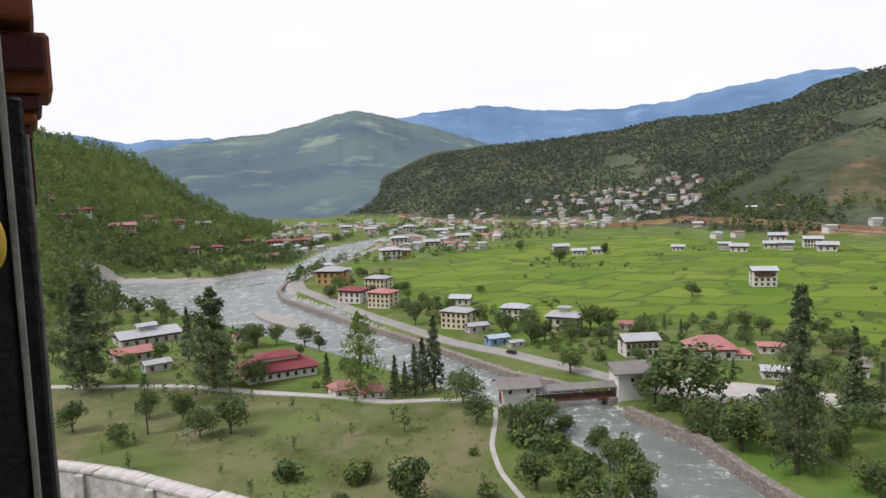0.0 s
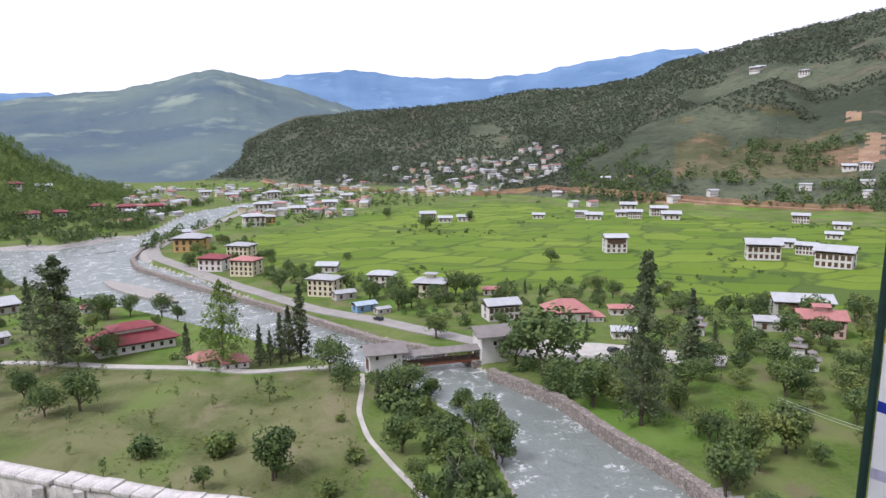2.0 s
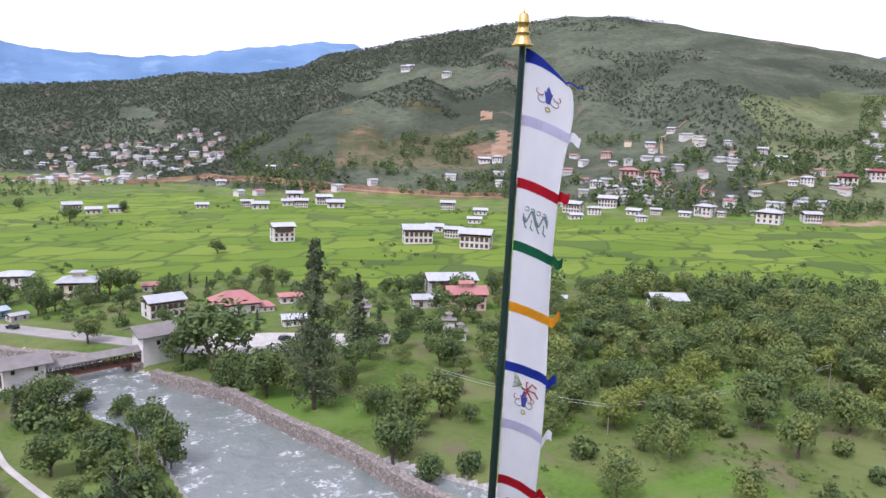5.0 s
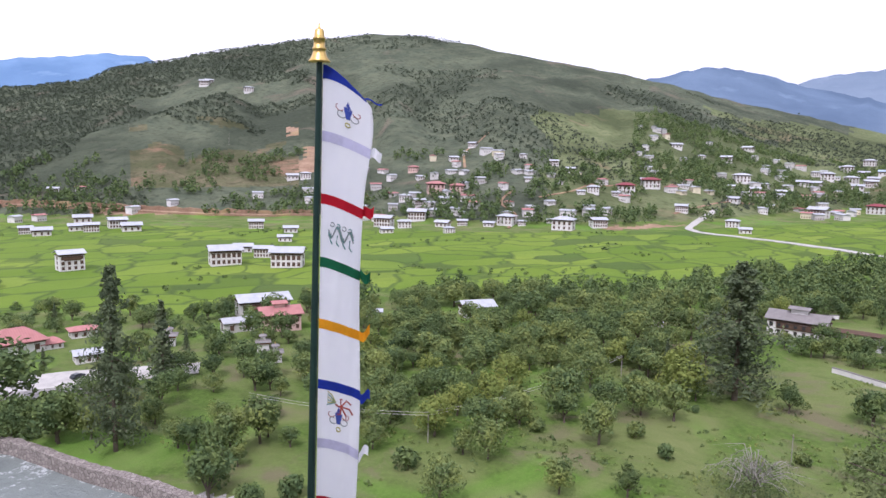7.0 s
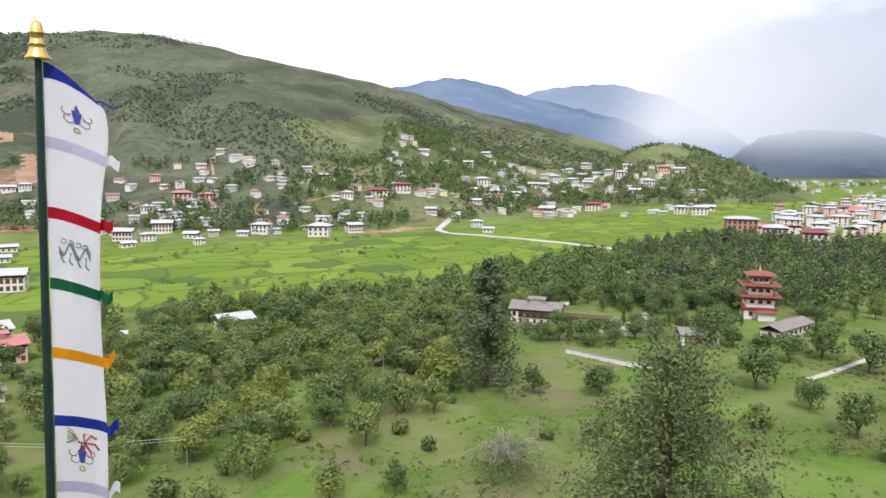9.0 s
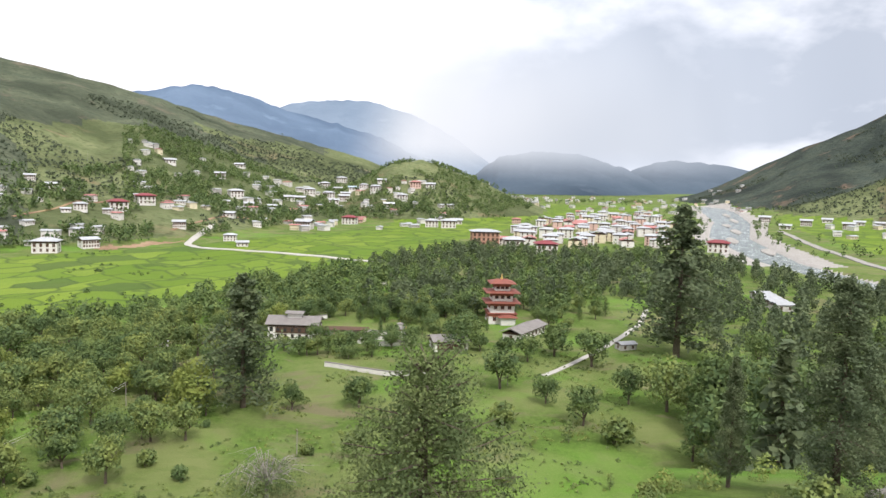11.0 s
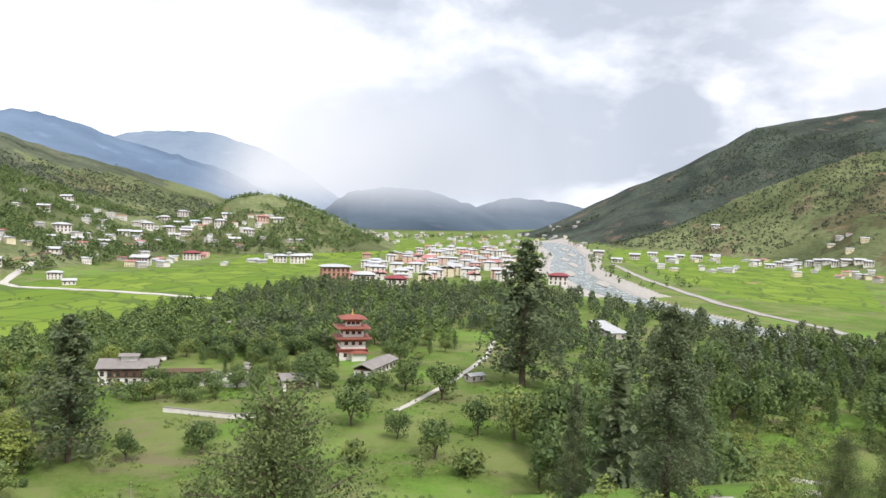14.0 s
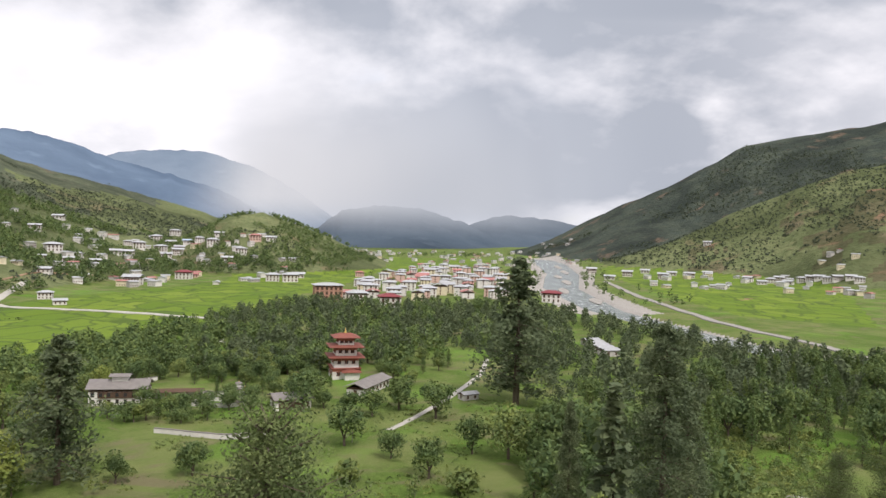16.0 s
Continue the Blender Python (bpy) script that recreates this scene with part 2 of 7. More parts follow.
def sheet_roof(name, c, rust, pitch=0.5, rough=0.5):
    """Corrugated sheet or boarded roof, weathered in patches."""
    k = Mat(name, rough, 0.0, 0.4)
    v = k.mix(k.ramp(k.noise(0.5, 5, k.obj), 0.4, 0.7), c, tuple(q * 0.75 for q in c))
    v = k.mix(k.ramp(k.noise(1.7, 5, k.obj), 0.56, 0.75, 0, 0.7), v, rust)
    rib = k.t.nodes.new("ShaderNodeTexWave")
    rib.inputs["Scale"].default_value = pitch
    k.link(k.obj, rib.inputs[0])
    v = k.mix(k.math("MULTIPLY", rib.outputs[1], 0.22), v, tuple(q * 0.5 for q in c))
    v = k.mix(k.ramp(k.rand(), 0, 1, 0, 0.3), v, tuple(q * 0.6 for q in c))
    return k.color(v).bump(rib.outputs[1], 0.5, 0.05).m


M = {
    "paddy": paddy_mat(),
    "grass": grass_mat("valley_grass", (0.102, 0.166, 0.032), (0.158, 0.185, 0.064), (0.165, 0.140, 0.085), 0.5),
    "orchard_grass": grass_mat("dry_orchard_grass", (0.098, 0.125, 0.040), (0.170, 0.175, 0.080), (0.215, 0.190, 0.115), 0.8),
    # scrub green greyed and blued to carry distance haze in its colour
    "scrub": slope_mat("hill_scrub", (0.086, 0.104, 0.068), (0.122, 0.136, 0.086), (0.165, 0.135, 0.10), 0.60),
    # pale grass brightened: sun on the left hill is put into the colour
    "sunlit_pine_slope": slope_mat("sunlit_pine_slope", (0.085, 0.13, 0.036), (0.20, 0.25, 0.06), (0.22, 0.19, 0.10), 0.64),
    # scrub darkened and blued: distance dimness painted into the hill behind the spur
    "north_slope": slope_mat("dim_hazed_upstream_slope", (0.052, 0.067, 0.056), (0.080, 0.094, 0.068), (0.20, 0.135, 0.095), 0.58),
    # terrace grass, its colour lightened for a patch of sunlight
    "terrace": slope_mat("sunlit_terraced_grass", (0.128, 0.156, 0.070), (0.176, 0.194, 0.094), (0.21, 0.165, 0.10), 0.60),
    "bare": slope_mat("bare_red_slope", (0.105, 0.112, 0.055), (0.17, 0.145, 0.09), (0.25, 0.15, 0.10), 0.58),
    "gravel": stone_mat("river_gravel", (0.30, 0.28, 0.25), (0.46, 0.44, 0.41), (0.2, 0.19, 0.17), 1.3),
    "dike": stone_mat("dike_stone", (0.20, 0.17, 0.15), (0.36, 0.32, 0.28), (0.09, 0.08, 0.07), 1.1),
    "soil": grass_mat("red_soil", (0.29, 0.18, 0.12), (0.33, 0.23, 0.15), (0.22, 0.15, 0.09), 0.5),
    "rock": plain("weathered_rock", (0.36, 0.34, 0.31), 0.95, 0, 1.2, 0.5, 0.8),
    "water": water_mat(),
    "road": plain("pale_asphalt", (0.30, 0.285, 0.26), 0.9, 0, 0.2, 0.25),
    "lane": plain("concrete_lane", (0.44, 0.42, 0.38), 0.9, 0, 0.4, 0.25),
    "white": plain("whitewash", (0.67, 0.645, 0.61), 0.9, 0, 0.35, 0.22, 0.2),
    "oldwhite": plain("stained_whitewash", (0.56, 0.53, 0.50), 0.95, 0, 1.6, 0.5, 0.4),
    "cream": plain("cream_render", (0.66, 0.59, 0.42), 0.9, 0, 0.3, 0.18),
    "pinkish": plain("pink_render", (0.60, 0.42, 0.36), 0.9, 0, 0.3, 0.2),
    "grey": plain("grey_render", (0.48, 0.46, 0.43), 0.9, 0, 0.3, 0.25),
    "ochre": plain("ochre_render", (0.52, 0.34, 0.14), 0.9, 0, 0.3, 0.2),
    "brick": plain("bare_brickwork", (0.42, 0.24, 0.17), 0.9, 0, 0.6, 0.25),
    "bluepaint": plain("blue_paint", (0.20, 0.36, 0.55), 0.7, 0, 0.6, 0.2),
    "timber": plain("dark_timber", (0.105, 0.062, 0.042), 0.75, 0, 1.2, 0.35),
    "redwood": plain("red_painted_timber", (0.26, 0.085, 0.05), 0.7, 0, 1.0, 0.3),
    "glass": plain("window_glass", (0.035, 0.04, 0.045), 0.12, 0, 0.6, 0.4),
    "roof_grey": sheet_roof("grey_sheet_roof", (0.42, 0.43, 0.44), (0.30, 0.25, 0.21)),
    "roof_white": sheet_roof("pale_sheet_roof", (0.47, 0.485, 0.50), (0.40, 0.38, 0.36)),
    "roof_blue": sheet_roof("blue_sheet_roof", (0.40, 0.50, 0.60), (0.5, 0.5, 0.5)),
    "roof_red": sheet_roof("dark_red_sheet_roof", (0.25, 0.048, 0.055), (0.19, 0.045, 0.05), 0.5, 0.6),
    "roof_salmon": sheet_roof("faded_red_sheet_roof", (0.46, 0.20, 0.18), (0.38, 0.14, 0.12), 0.5, 0.7),
    "roof_wood": sheet_roof("weathered_shingle_roof", (0.25, 0.23, 0.215), (0.16, 0.14, 0.12), 1.2, 0.9),
    "orange": plain("dull_red_roof", (0.235, 0.080, 0.058), 0.7, 0, 0.8, 0.25),
    "bark": plain("tree_bark", (0.12, 0.095, 0.07), 0.95, 0, 3.0, 0.4),
    "palebark": plain("dead_pale_wood", (0.29, 0.27, 0.235), 0.95, 0, 3.0, 0.3),
    "leaf": leaf_mat("broad_leaves", (0.056, 0.094, 0.040), (0.140, 0.200, 0.074), (0.175, 0.225, 0.066)),
    "willow": leaf_mat("willow_leaves", (0.080, 0.122, 0.046), (0.190, 0.250, 0.088), (0.250, 0.285, 0.076)),
    "yellow_leaf": leaf_mat("yellowing_leaves", (0.13, 0.175, 0.044), (0.215, 0.262, 0.064), (0.245, 0.268, 0.062)),
    "needle": leaf_mat("cypress_needles", (0.076, 0.104, 0.060), (0.150, 0.190, 0.098), (0.16, 0.19, 0.09), 0.3),
    "pine": leaf_mat("pine_needles", (0.102, 0.164, 0.066), (0.195, 0.268, 0.098), (0.22, 0.28, 0.085), 0.45),
    "sage": leaf_mat("grey_green_fronds", (0.080, 0.114, 0.046), (0.145, 0.190, 0.078), (0.20, 0.24, 0.09), 0.3),
    "poplar": leaf_mat("bright_poplar_leaves", (0.08, 0.14, 0.03), (0.19, 0.28, 0.07), (0.2, 0.27, 0.06)),
    # hill trees lightened and blued, painting in some distance haze
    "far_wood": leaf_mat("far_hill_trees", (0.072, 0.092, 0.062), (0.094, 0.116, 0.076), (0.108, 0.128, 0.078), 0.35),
    # haze, rain and cloud dimness are in these colours and their glow
    "haze_near": haze_mat("far_range_green_haze", (0.075, 0.104, 0.126), (0.112, 0.146, 0.140), 0.4, (0.19, 0.23, 0.19)),
    "haze_far": haze_mat("far_range_blue_haze", (0.085, 0.145, 0.235), (0.115, 0.185, 0.285), 0.5, (0.15, 0.225, 0.32)),
    "haze_rain": haze_mat("far_range_rain_haze", (0.046, 0.064, 0.084), (0.062, 0.082, 0.104), 0.5, (0.075, 0.096, 0.12)),
    "haze_storm": haze_mat("far_range_storm_haze", (0.070, 0.100, 0.145), (0.098, 0.136, 0.188), 0.5, (0.12, 0.165, 0.22)),
    "haze_veil": haze_mat("far_range_veil_haze", (0.105, 0.138, 0.180), (0.130, 0.165, 0.208), 0.55, (0.15, 0.185, 0.23)),
}
# ---- the lie of the land: numbers shared by everything that stands on it ----
def vnoise(x, y, seed=0.0):
    """Smooth value noise between 0 and 1 on arrays."""
    xi, yi = np.floor(x), np.floor(y)
    fx, fy = x - xi, y - yi
    fx, fy = fx * fx * (3 - 2 * fx), fy * fy * (3 - 2 * fy)
    def h(a, b):
        v = np.sin(a * 127.1 + b * 311.7 + seed * 74.7) * 43758.5453
        return v - np.floor(v)
    return (h(xi, yi) * (1 - fx) + h(xi + 1, yi) * fx) * (1 - fy) + (h(xi, yi + 1) * (1 - fx) + h(xi + 1, yi + 1) * fx) * fy


def fbm(x, y, octaves=4, seed=0.0):
    total, amp, norm = 0.0, 1.0, 0.0
    for k in range(octaves):
        total = total + amp * vnoise(x * 2 ** k + 17.3 * k, y * 2 ** k - 9.1 * k, seed + k)
        norm, amp = norm + amp, amp * 0.5
    return total / norm


EYE_Z = 60.0
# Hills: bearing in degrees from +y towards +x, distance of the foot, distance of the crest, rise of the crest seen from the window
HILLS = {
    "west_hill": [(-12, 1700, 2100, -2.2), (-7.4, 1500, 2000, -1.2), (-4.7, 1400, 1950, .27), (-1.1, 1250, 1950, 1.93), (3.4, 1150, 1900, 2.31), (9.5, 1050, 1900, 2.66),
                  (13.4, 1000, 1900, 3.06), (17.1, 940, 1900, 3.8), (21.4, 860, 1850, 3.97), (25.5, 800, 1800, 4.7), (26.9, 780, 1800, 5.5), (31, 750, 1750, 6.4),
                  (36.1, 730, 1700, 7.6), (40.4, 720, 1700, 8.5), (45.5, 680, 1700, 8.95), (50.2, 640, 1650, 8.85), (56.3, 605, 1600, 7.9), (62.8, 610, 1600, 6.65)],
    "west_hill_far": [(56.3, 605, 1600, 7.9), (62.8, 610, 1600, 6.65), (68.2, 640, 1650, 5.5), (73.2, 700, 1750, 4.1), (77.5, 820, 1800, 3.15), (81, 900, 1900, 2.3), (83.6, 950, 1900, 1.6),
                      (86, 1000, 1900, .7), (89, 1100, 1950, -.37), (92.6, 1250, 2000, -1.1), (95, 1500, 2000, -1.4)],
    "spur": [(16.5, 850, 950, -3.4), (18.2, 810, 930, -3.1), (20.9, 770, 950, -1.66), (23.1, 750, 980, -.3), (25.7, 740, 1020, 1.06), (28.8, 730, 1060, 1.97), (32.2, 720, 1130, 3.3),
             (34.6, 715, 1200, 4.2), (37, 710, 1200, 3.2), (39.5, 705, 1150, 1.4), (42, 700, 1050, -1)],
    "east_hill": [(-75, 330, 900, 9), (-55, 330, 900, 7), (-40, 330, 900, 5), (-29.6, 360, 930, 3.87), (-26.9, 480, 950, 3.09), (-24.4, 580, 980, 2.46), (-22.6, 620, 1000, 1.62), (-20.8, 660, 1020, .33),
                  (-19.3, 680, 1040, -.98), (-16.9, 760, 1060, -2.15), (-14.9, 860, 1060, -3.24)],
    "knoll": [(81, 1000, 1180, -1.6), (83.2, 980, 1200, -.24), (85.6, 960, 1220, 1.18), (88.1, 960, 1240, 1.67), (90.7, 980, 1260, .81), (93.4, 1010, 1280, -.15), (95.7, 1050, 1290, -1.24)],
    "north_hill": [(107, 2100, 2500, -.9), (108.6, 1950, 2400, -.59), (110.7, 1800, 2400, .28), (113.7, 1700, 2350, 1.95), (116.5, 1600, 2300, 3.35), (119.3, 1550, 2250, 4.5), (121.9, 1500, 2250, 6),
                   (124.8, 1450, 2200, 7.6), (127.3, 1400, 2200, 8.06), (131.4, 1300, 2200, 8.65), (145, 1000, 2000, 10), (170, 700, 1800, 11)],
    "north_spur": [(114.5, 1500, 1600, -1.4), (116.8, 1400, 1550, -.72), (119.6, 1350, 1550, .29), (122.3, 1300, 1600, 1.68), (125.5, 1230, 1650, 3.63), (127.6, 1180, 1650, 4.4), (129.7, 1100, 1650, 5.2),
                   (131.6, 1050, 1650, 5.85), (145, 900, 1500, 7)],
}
# The river's middle line and half width, from upstream to downstream, and the side arm
RIVER = [(1750, -640, 24), (1500, -570, 32), (1100, -440, 25), (800, -318, 20), (560, -262, 15), (430, -258, 13), (330, -262, 12), (310, -315, 11), (250, -330, 10), (170, -240, 10), (115, -150, 10), (106, -92, 10), (114, -55, 11), (116, -30, 11), (104, 0, 12), (90, 35, 14),
         (68, 75, 16), (50, 115, 15), (47, 150, 11), (31, 192, 12), (6, 226, 13), (-12, 249, 13), (-40, 290, 18), (-80, 347, 28), (-118, 395, 34), (-150, 450, 44), (-128, 520, 18),
         (-116, 560, 13), (-108, 620, 15), (-104, 690, 20), (-102, 760, 20), (-70, 860, 14), (20, 980, 10), (160, 1080, 8)]
ARM = [(-150, 450, 40), (-190, 480, 26), (-222, 500, 12), (-240, 508, 4)]


def smooth(a, b, v):
    k = np.clip((v - a) / (b - a), 0, 1)
    return k * k * (3 - 2 * k)


def bank(x, y, line=RIVER):
    """Distance to the water's edge: below nought inside the river."""
    best = np.full(np.shape(x), 1e9)
    for (x0, y0, w0), (x1, y1, w1) in zip(line[:-1], line[1:]):
        dx, dy = x1 - x0, y1 - y0
        k = np.clip(((x - x0) * dx + (y - y0) * dy) / (dx * dx + dy * dy), 0, 1)
        best = np.minimum(best, np.hypot(x - x0 - k * dx, y - y0 - k * dy) - (w0 + k * (w1 - w0)))
    return best


def base(x, y):
    return 0.006 * x - 0.012 * y


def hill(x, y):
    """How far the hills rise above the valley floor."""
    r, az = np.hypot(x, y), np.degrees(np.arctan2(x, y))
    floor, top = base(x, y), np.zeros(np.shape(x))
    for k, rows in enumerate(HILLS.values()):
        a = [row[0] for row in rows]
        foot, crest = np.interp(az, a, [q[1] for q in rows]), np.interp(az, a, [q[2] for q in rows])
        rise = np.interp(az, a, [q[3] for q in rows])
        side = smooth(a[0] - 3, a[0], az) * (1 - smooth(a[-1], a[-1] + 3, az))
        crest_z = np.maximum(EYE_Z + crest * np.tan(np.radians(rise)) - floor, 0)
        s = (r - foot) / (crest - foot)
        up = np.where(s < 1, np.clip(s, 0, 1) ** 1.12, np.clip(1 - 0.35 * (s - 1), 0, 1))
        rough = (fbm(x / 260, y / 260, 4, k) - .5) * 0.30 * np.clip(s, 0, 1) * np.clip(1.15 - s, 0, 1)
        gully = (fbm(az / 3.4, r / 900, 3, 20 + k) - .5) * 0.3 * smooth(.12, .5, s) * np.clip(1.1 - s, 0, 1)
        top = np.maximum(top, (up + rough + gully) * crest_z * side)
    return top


def castle_hill(x, y):
    """The steep slope from the terrace under the window down to the valley."""
    r, az = np.hypot(x, y), np.degrees(np.arctan2(x, y))
    flat = np.interp(az, [-180, -30, -16, 0, 60, 90, 100, 115, 135, 180], [60, 46, 36, 24, 22, 24, 34, 34, 40, 60])
    high = np.interp(az, [-180, -60, 60, 100, 180], [46, 44, 42, 41, 50])
    edge = np.interp(az, [-180, -60, -30, 0, 94, 108, 122, 128, 135, 145, 180], [120, 80, 62, 52, 52, 84, 92, 100, 110, 95, 120])
    brow = np.interp(az, [-180, -60, -30, 0, 94, 108, 122, 135, 180], [40, 40, 25, 14, 14, 28, 28, 26, 30])
    foot = np.interp(az, [-180, -60, -30, 30, 60, 98, 110, 122, 128, 135, 180], [400, 240, 112, 84, 78, 84, 106, 118, 132, 140, 200])
    upper = brow + (high - brow) * np.clip((edge - r) / (edge - flat), 0, 1)
    return np.where(r < edge, upper, brow * np.clip((foot - r) / (foot - edge), 0, 1))


def ground(x, y):
    x, y = np.asarray(x, float), np.asarray(y, float)
    z = base(x, y) + np.maximum(hill(x, y), castle_hill(x, y))
    d = np.minimum(bank(x, y), bank(x, y, ARM))
    z = z + (fbm(x / 30, y / 30, 3, 9) - .5) * 1.6 * smooth(0, 25, d)
    return z - 3.6 * (1 - smooth(-4, 3.5, d)) - 0.6 * (1 - smooth(3, 30, d))


def inside(x, y, poly):
    """Which points lie in a plan outline."""
    hit = np.zeros(np.shape(x), bool)
    for (x0, y0), (x1, y1) in zip(poly, poly[1:] + poly[:1]):
        cross = (y0 > y) != (y1 > y)
        hit ^= cross & (x < (x1 - x0) * (y - y0) / (y1 - y0 + 1e-9) + x0)
    return hit


PADDY = [[(-45, 515), (-22, 385), (44, 282), (110, 300), (150, 238), (240, 212), (285, 150), (340, 128), (400, 98), (494, 42), (640, -8), (880, 60), (808, 97), (597, 205), (473, 312), (376, 467), (300, 600), (206, 768), (63, 720)],
         [(660, 0), (900, 70), (1100, 50), (1500, -50), (1750, -200), (1650, -480), (1200, -360), (1050, -130), (760, -50)],
         [(1232, -557), (1700, -900), (1350, -1150), (430, -410), (500, -350), (677, -385), (900, -450)]]
ORCHARD = [(-150, 222), (-98, 220), (-69, 214), (-41, 202), (-15, 192), (4, 188), (9, 160), (10, 130), (0, 95), (-60, 80), (-140, 110)]
# ---- helpers for meshes ----
def mesh_object(name, verts, faces, mats, index=None, smooth_faces=False):
    me = bpy.data.meshes.new(name)
    me.from_pydata(verts, [], faces)
    for m in mats:
        me.materials.append(m)
    if index is not None:
        me.polygons.foreach_set("material_index", np.asarray(index, np.int32))
    if smooth_faces:
        me.polygons.foreach_set("use_smooth", np.ones(len(faces), bool))
    me.update()
    return new(name, me)


def grid_faces(n, m, wrap=False):
    i, j = np.meshgrid(np.arange(n if wrap else n - 1), np.arange(m - 1), indexing="ij")
    k = (i + 1) % n
    return np.stack([i * m + j, i * m + j + 1, k * m + j + 1, k * m + j], -1).reshape(-1, 4)


# ---- the ground: one sheet from under the window to the horizon ----
bearings = np.concatenate([np.arange(-42, 140, 0.31), np.arange(140, 318, 2.0)])
rings = np.concatenate([[0.02], np.geomspace(8, 88, 40), np.geomspace(90, 1300, 340), np.geomspace(1330, 4900, 60)])
A, R_ = np.meshgrid(np.radians(bearings), rings, indexing="ij")
GX, GY = R_ * np.sin(A), R_ * np.cos(A)
GZ = ground(GX, GY)
faces = grid_faces(len(bearings), len(rings), True)[:, ::-1]
verts = np.stack([GX, GY, GZ], -1).reshape(-1, 3)
mid = verts[faces].mean(1)
cx, cy = mid[:, 0], mid[:, 1]
wob = (fbm(cx / 9, cy / 9, 3, 6) - .5) * 7
rise = hill(cx, cy)
az_mid = np.degrees(np.arctan2(cx, cy))
zone = np.zeros(len(faces), int)
zone[inside(cx + wob, cy - wob, ORCHARD)] = 1
for poly in PADDY:
    zone[inside(cx + wob, cy - wob, poly) & (rise < 3)] = 2
zone[(rise > 3) & (az_mid > -12)] = 3
zone[(rise > 2) & (az_mid <= -12)] = 4
spur_side = (rise > 25) & (az_mid > 28) & (az_mid < 40) & (np.hypot(cx, cy) < 1080)
zone[spur_side & (fbm(cx / 90, cy / 90, 4, 3) > .42)] = 5
zone[(rise > 4) & (az_mid > 121) & (np.hypot(cx, cy) < 1500) & (fbm(cx / 70, cy / 70, 4, 5) > .55)] = 5
edge = np.minimum(bank(cx, cy), bank(cx, cy, ARM))
zone[(edge < 9 + 14 * fbm(cx / 25, cy / 25, 3, 4)) & (cy > 380) & (cx < -90) & (cy < 560)] = 6
zone[(edge < 22) & (cx > 520)] = 6
zone[edge < 1.5] = 6
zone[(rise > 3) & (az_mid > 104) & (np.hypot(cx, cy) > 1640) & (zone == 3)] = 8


def slip(x0, y0, x1, y1, wide):
    k = np.clip(((cx - x0) * (x1 - x0) + (cy - y0) * (y1 - y0)) / ((x1 - x0) ** 2 + (y1 - y0) ** 2), 0, 1)
    return np.hypot(cx - x0 - k * (x1 - x0), cy - y0 - k * (y1 - y0)) < wide * (.2 + 1.6 * fbm(cx / 11, cy / 11, 3, 2)) * (1.2 - k * .7) * (.45 + 1.1 * vnoise(cx / 2.7, cy / 2.7, 5))


# lighter grass only on the bearings where the painted sun patch lies
zone[(zone == 3) & (az_mid > 57 + 4 * fbm(cx / 90, cy / 90, 3, 2)) & (az_mid < 99) & (rise < 40 + 150 * fbm(cx / 160, cy / 160, 3, 12))] = 9
# the upstream spur gets the same painted sunlight
zone[(zone == 3) & (az_mid > 110) & (np.hypot(cx, cy) <= 1640)] = 9
for clearing in ((128, -102, 142, -111, 3.2), (112, -96, 124, -104, 2.0), (118, -84, 126, -92, 1.8)):
    zone[slip(*clearing)] = 6
for scar in ((572, 655, 628, 722, 12), (650, 780, 672, 815, 7), (560, 262, 622, 225, 7), (330, 690, 372, 640, 6), (270, 835, 306, 735, 5), (640, -450, 660, -470, 3)):
    zone[slip(*scar)] = 7
tagged(mesh_object("ground", verts.tolist(), faces.tolist(), [M[k] for k in ("grass", "orchard_grass", "paddy", "scrub", "sunlit_pine_slope", "bare", "gravel", "soil", "north_slope", "terrace")], zone, True),
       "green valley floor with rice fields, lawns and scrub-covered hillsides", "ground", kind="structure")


def ribbon(name, pts, mat, label, category, kind="structure", lift=0.0, edge_drop=0.4, follow=True, step=6.0, halves=None):
    """A strip laid along a line of (x, y, half width), with sides that go down into the ground."""
    fine = []
    for (x0, y0, w0), (x1, y1, w1) in zip(pts[:-1], pts[1:]):
        n = max(1, int(math.hypot(x1 - x0, y1 - y0) / step))
        fine += [(x0 + (x1 - x0) * k / n, y0 + (y1 - y0) * k / n, w0 + (w1 - w0) * k / n) for k in range(n)]
    fine.append(pts[-1])
    f = np.array(fine)
    for _ in range(3):
        f[1:-1] = (f[:-2] + 2 * f[1:-1] + f[2:]) / 4
    d = np.gradient(f[:, :2], axis=0)
    d /= np.linalg.norm(d, axis=1)[:, None]
    side = np.stack([-d[:, 1], d[:, 0]], -1)
    cols = []
    for k, drop in ((-1.0, edge_drop), (-1.0, 0), (0.0, 0), (1.0, 0), (1.0, edge_drop)):
        p = f[:, :2] + side * f[:, 2:3] * k
        q = p if follow else f[:, :2]
        z = (ground(q[:, 0], q[:, 1]) if follow else base(q[:, 0], q[:, 1])) + lift - drop
        cols.append(np.column_stack([p, z]))
    v = np.stack(cols, 1).reshape(-1, 3)
    return tagged(mesh_object(name, v.tolist(), grid_faces(len(f), 5)[:, ::-1].tolist(), [mat], None, False), label, category, kind=kind)


ribbon("water", [(x, y, w + 3.5) for x, y, w in RIVER], M["water"], "grey-green mountain river running fast with white riffles", "river", lift=-1.9, follow=False, edge_drop=1.0)
ribbon("water", [(x, y, w + 3.5) for x, y, w in ARM], M["water"], "shallow side arm of the grey-green river", "river", lift=-1.93, follow=False, edge_drop=1.0)

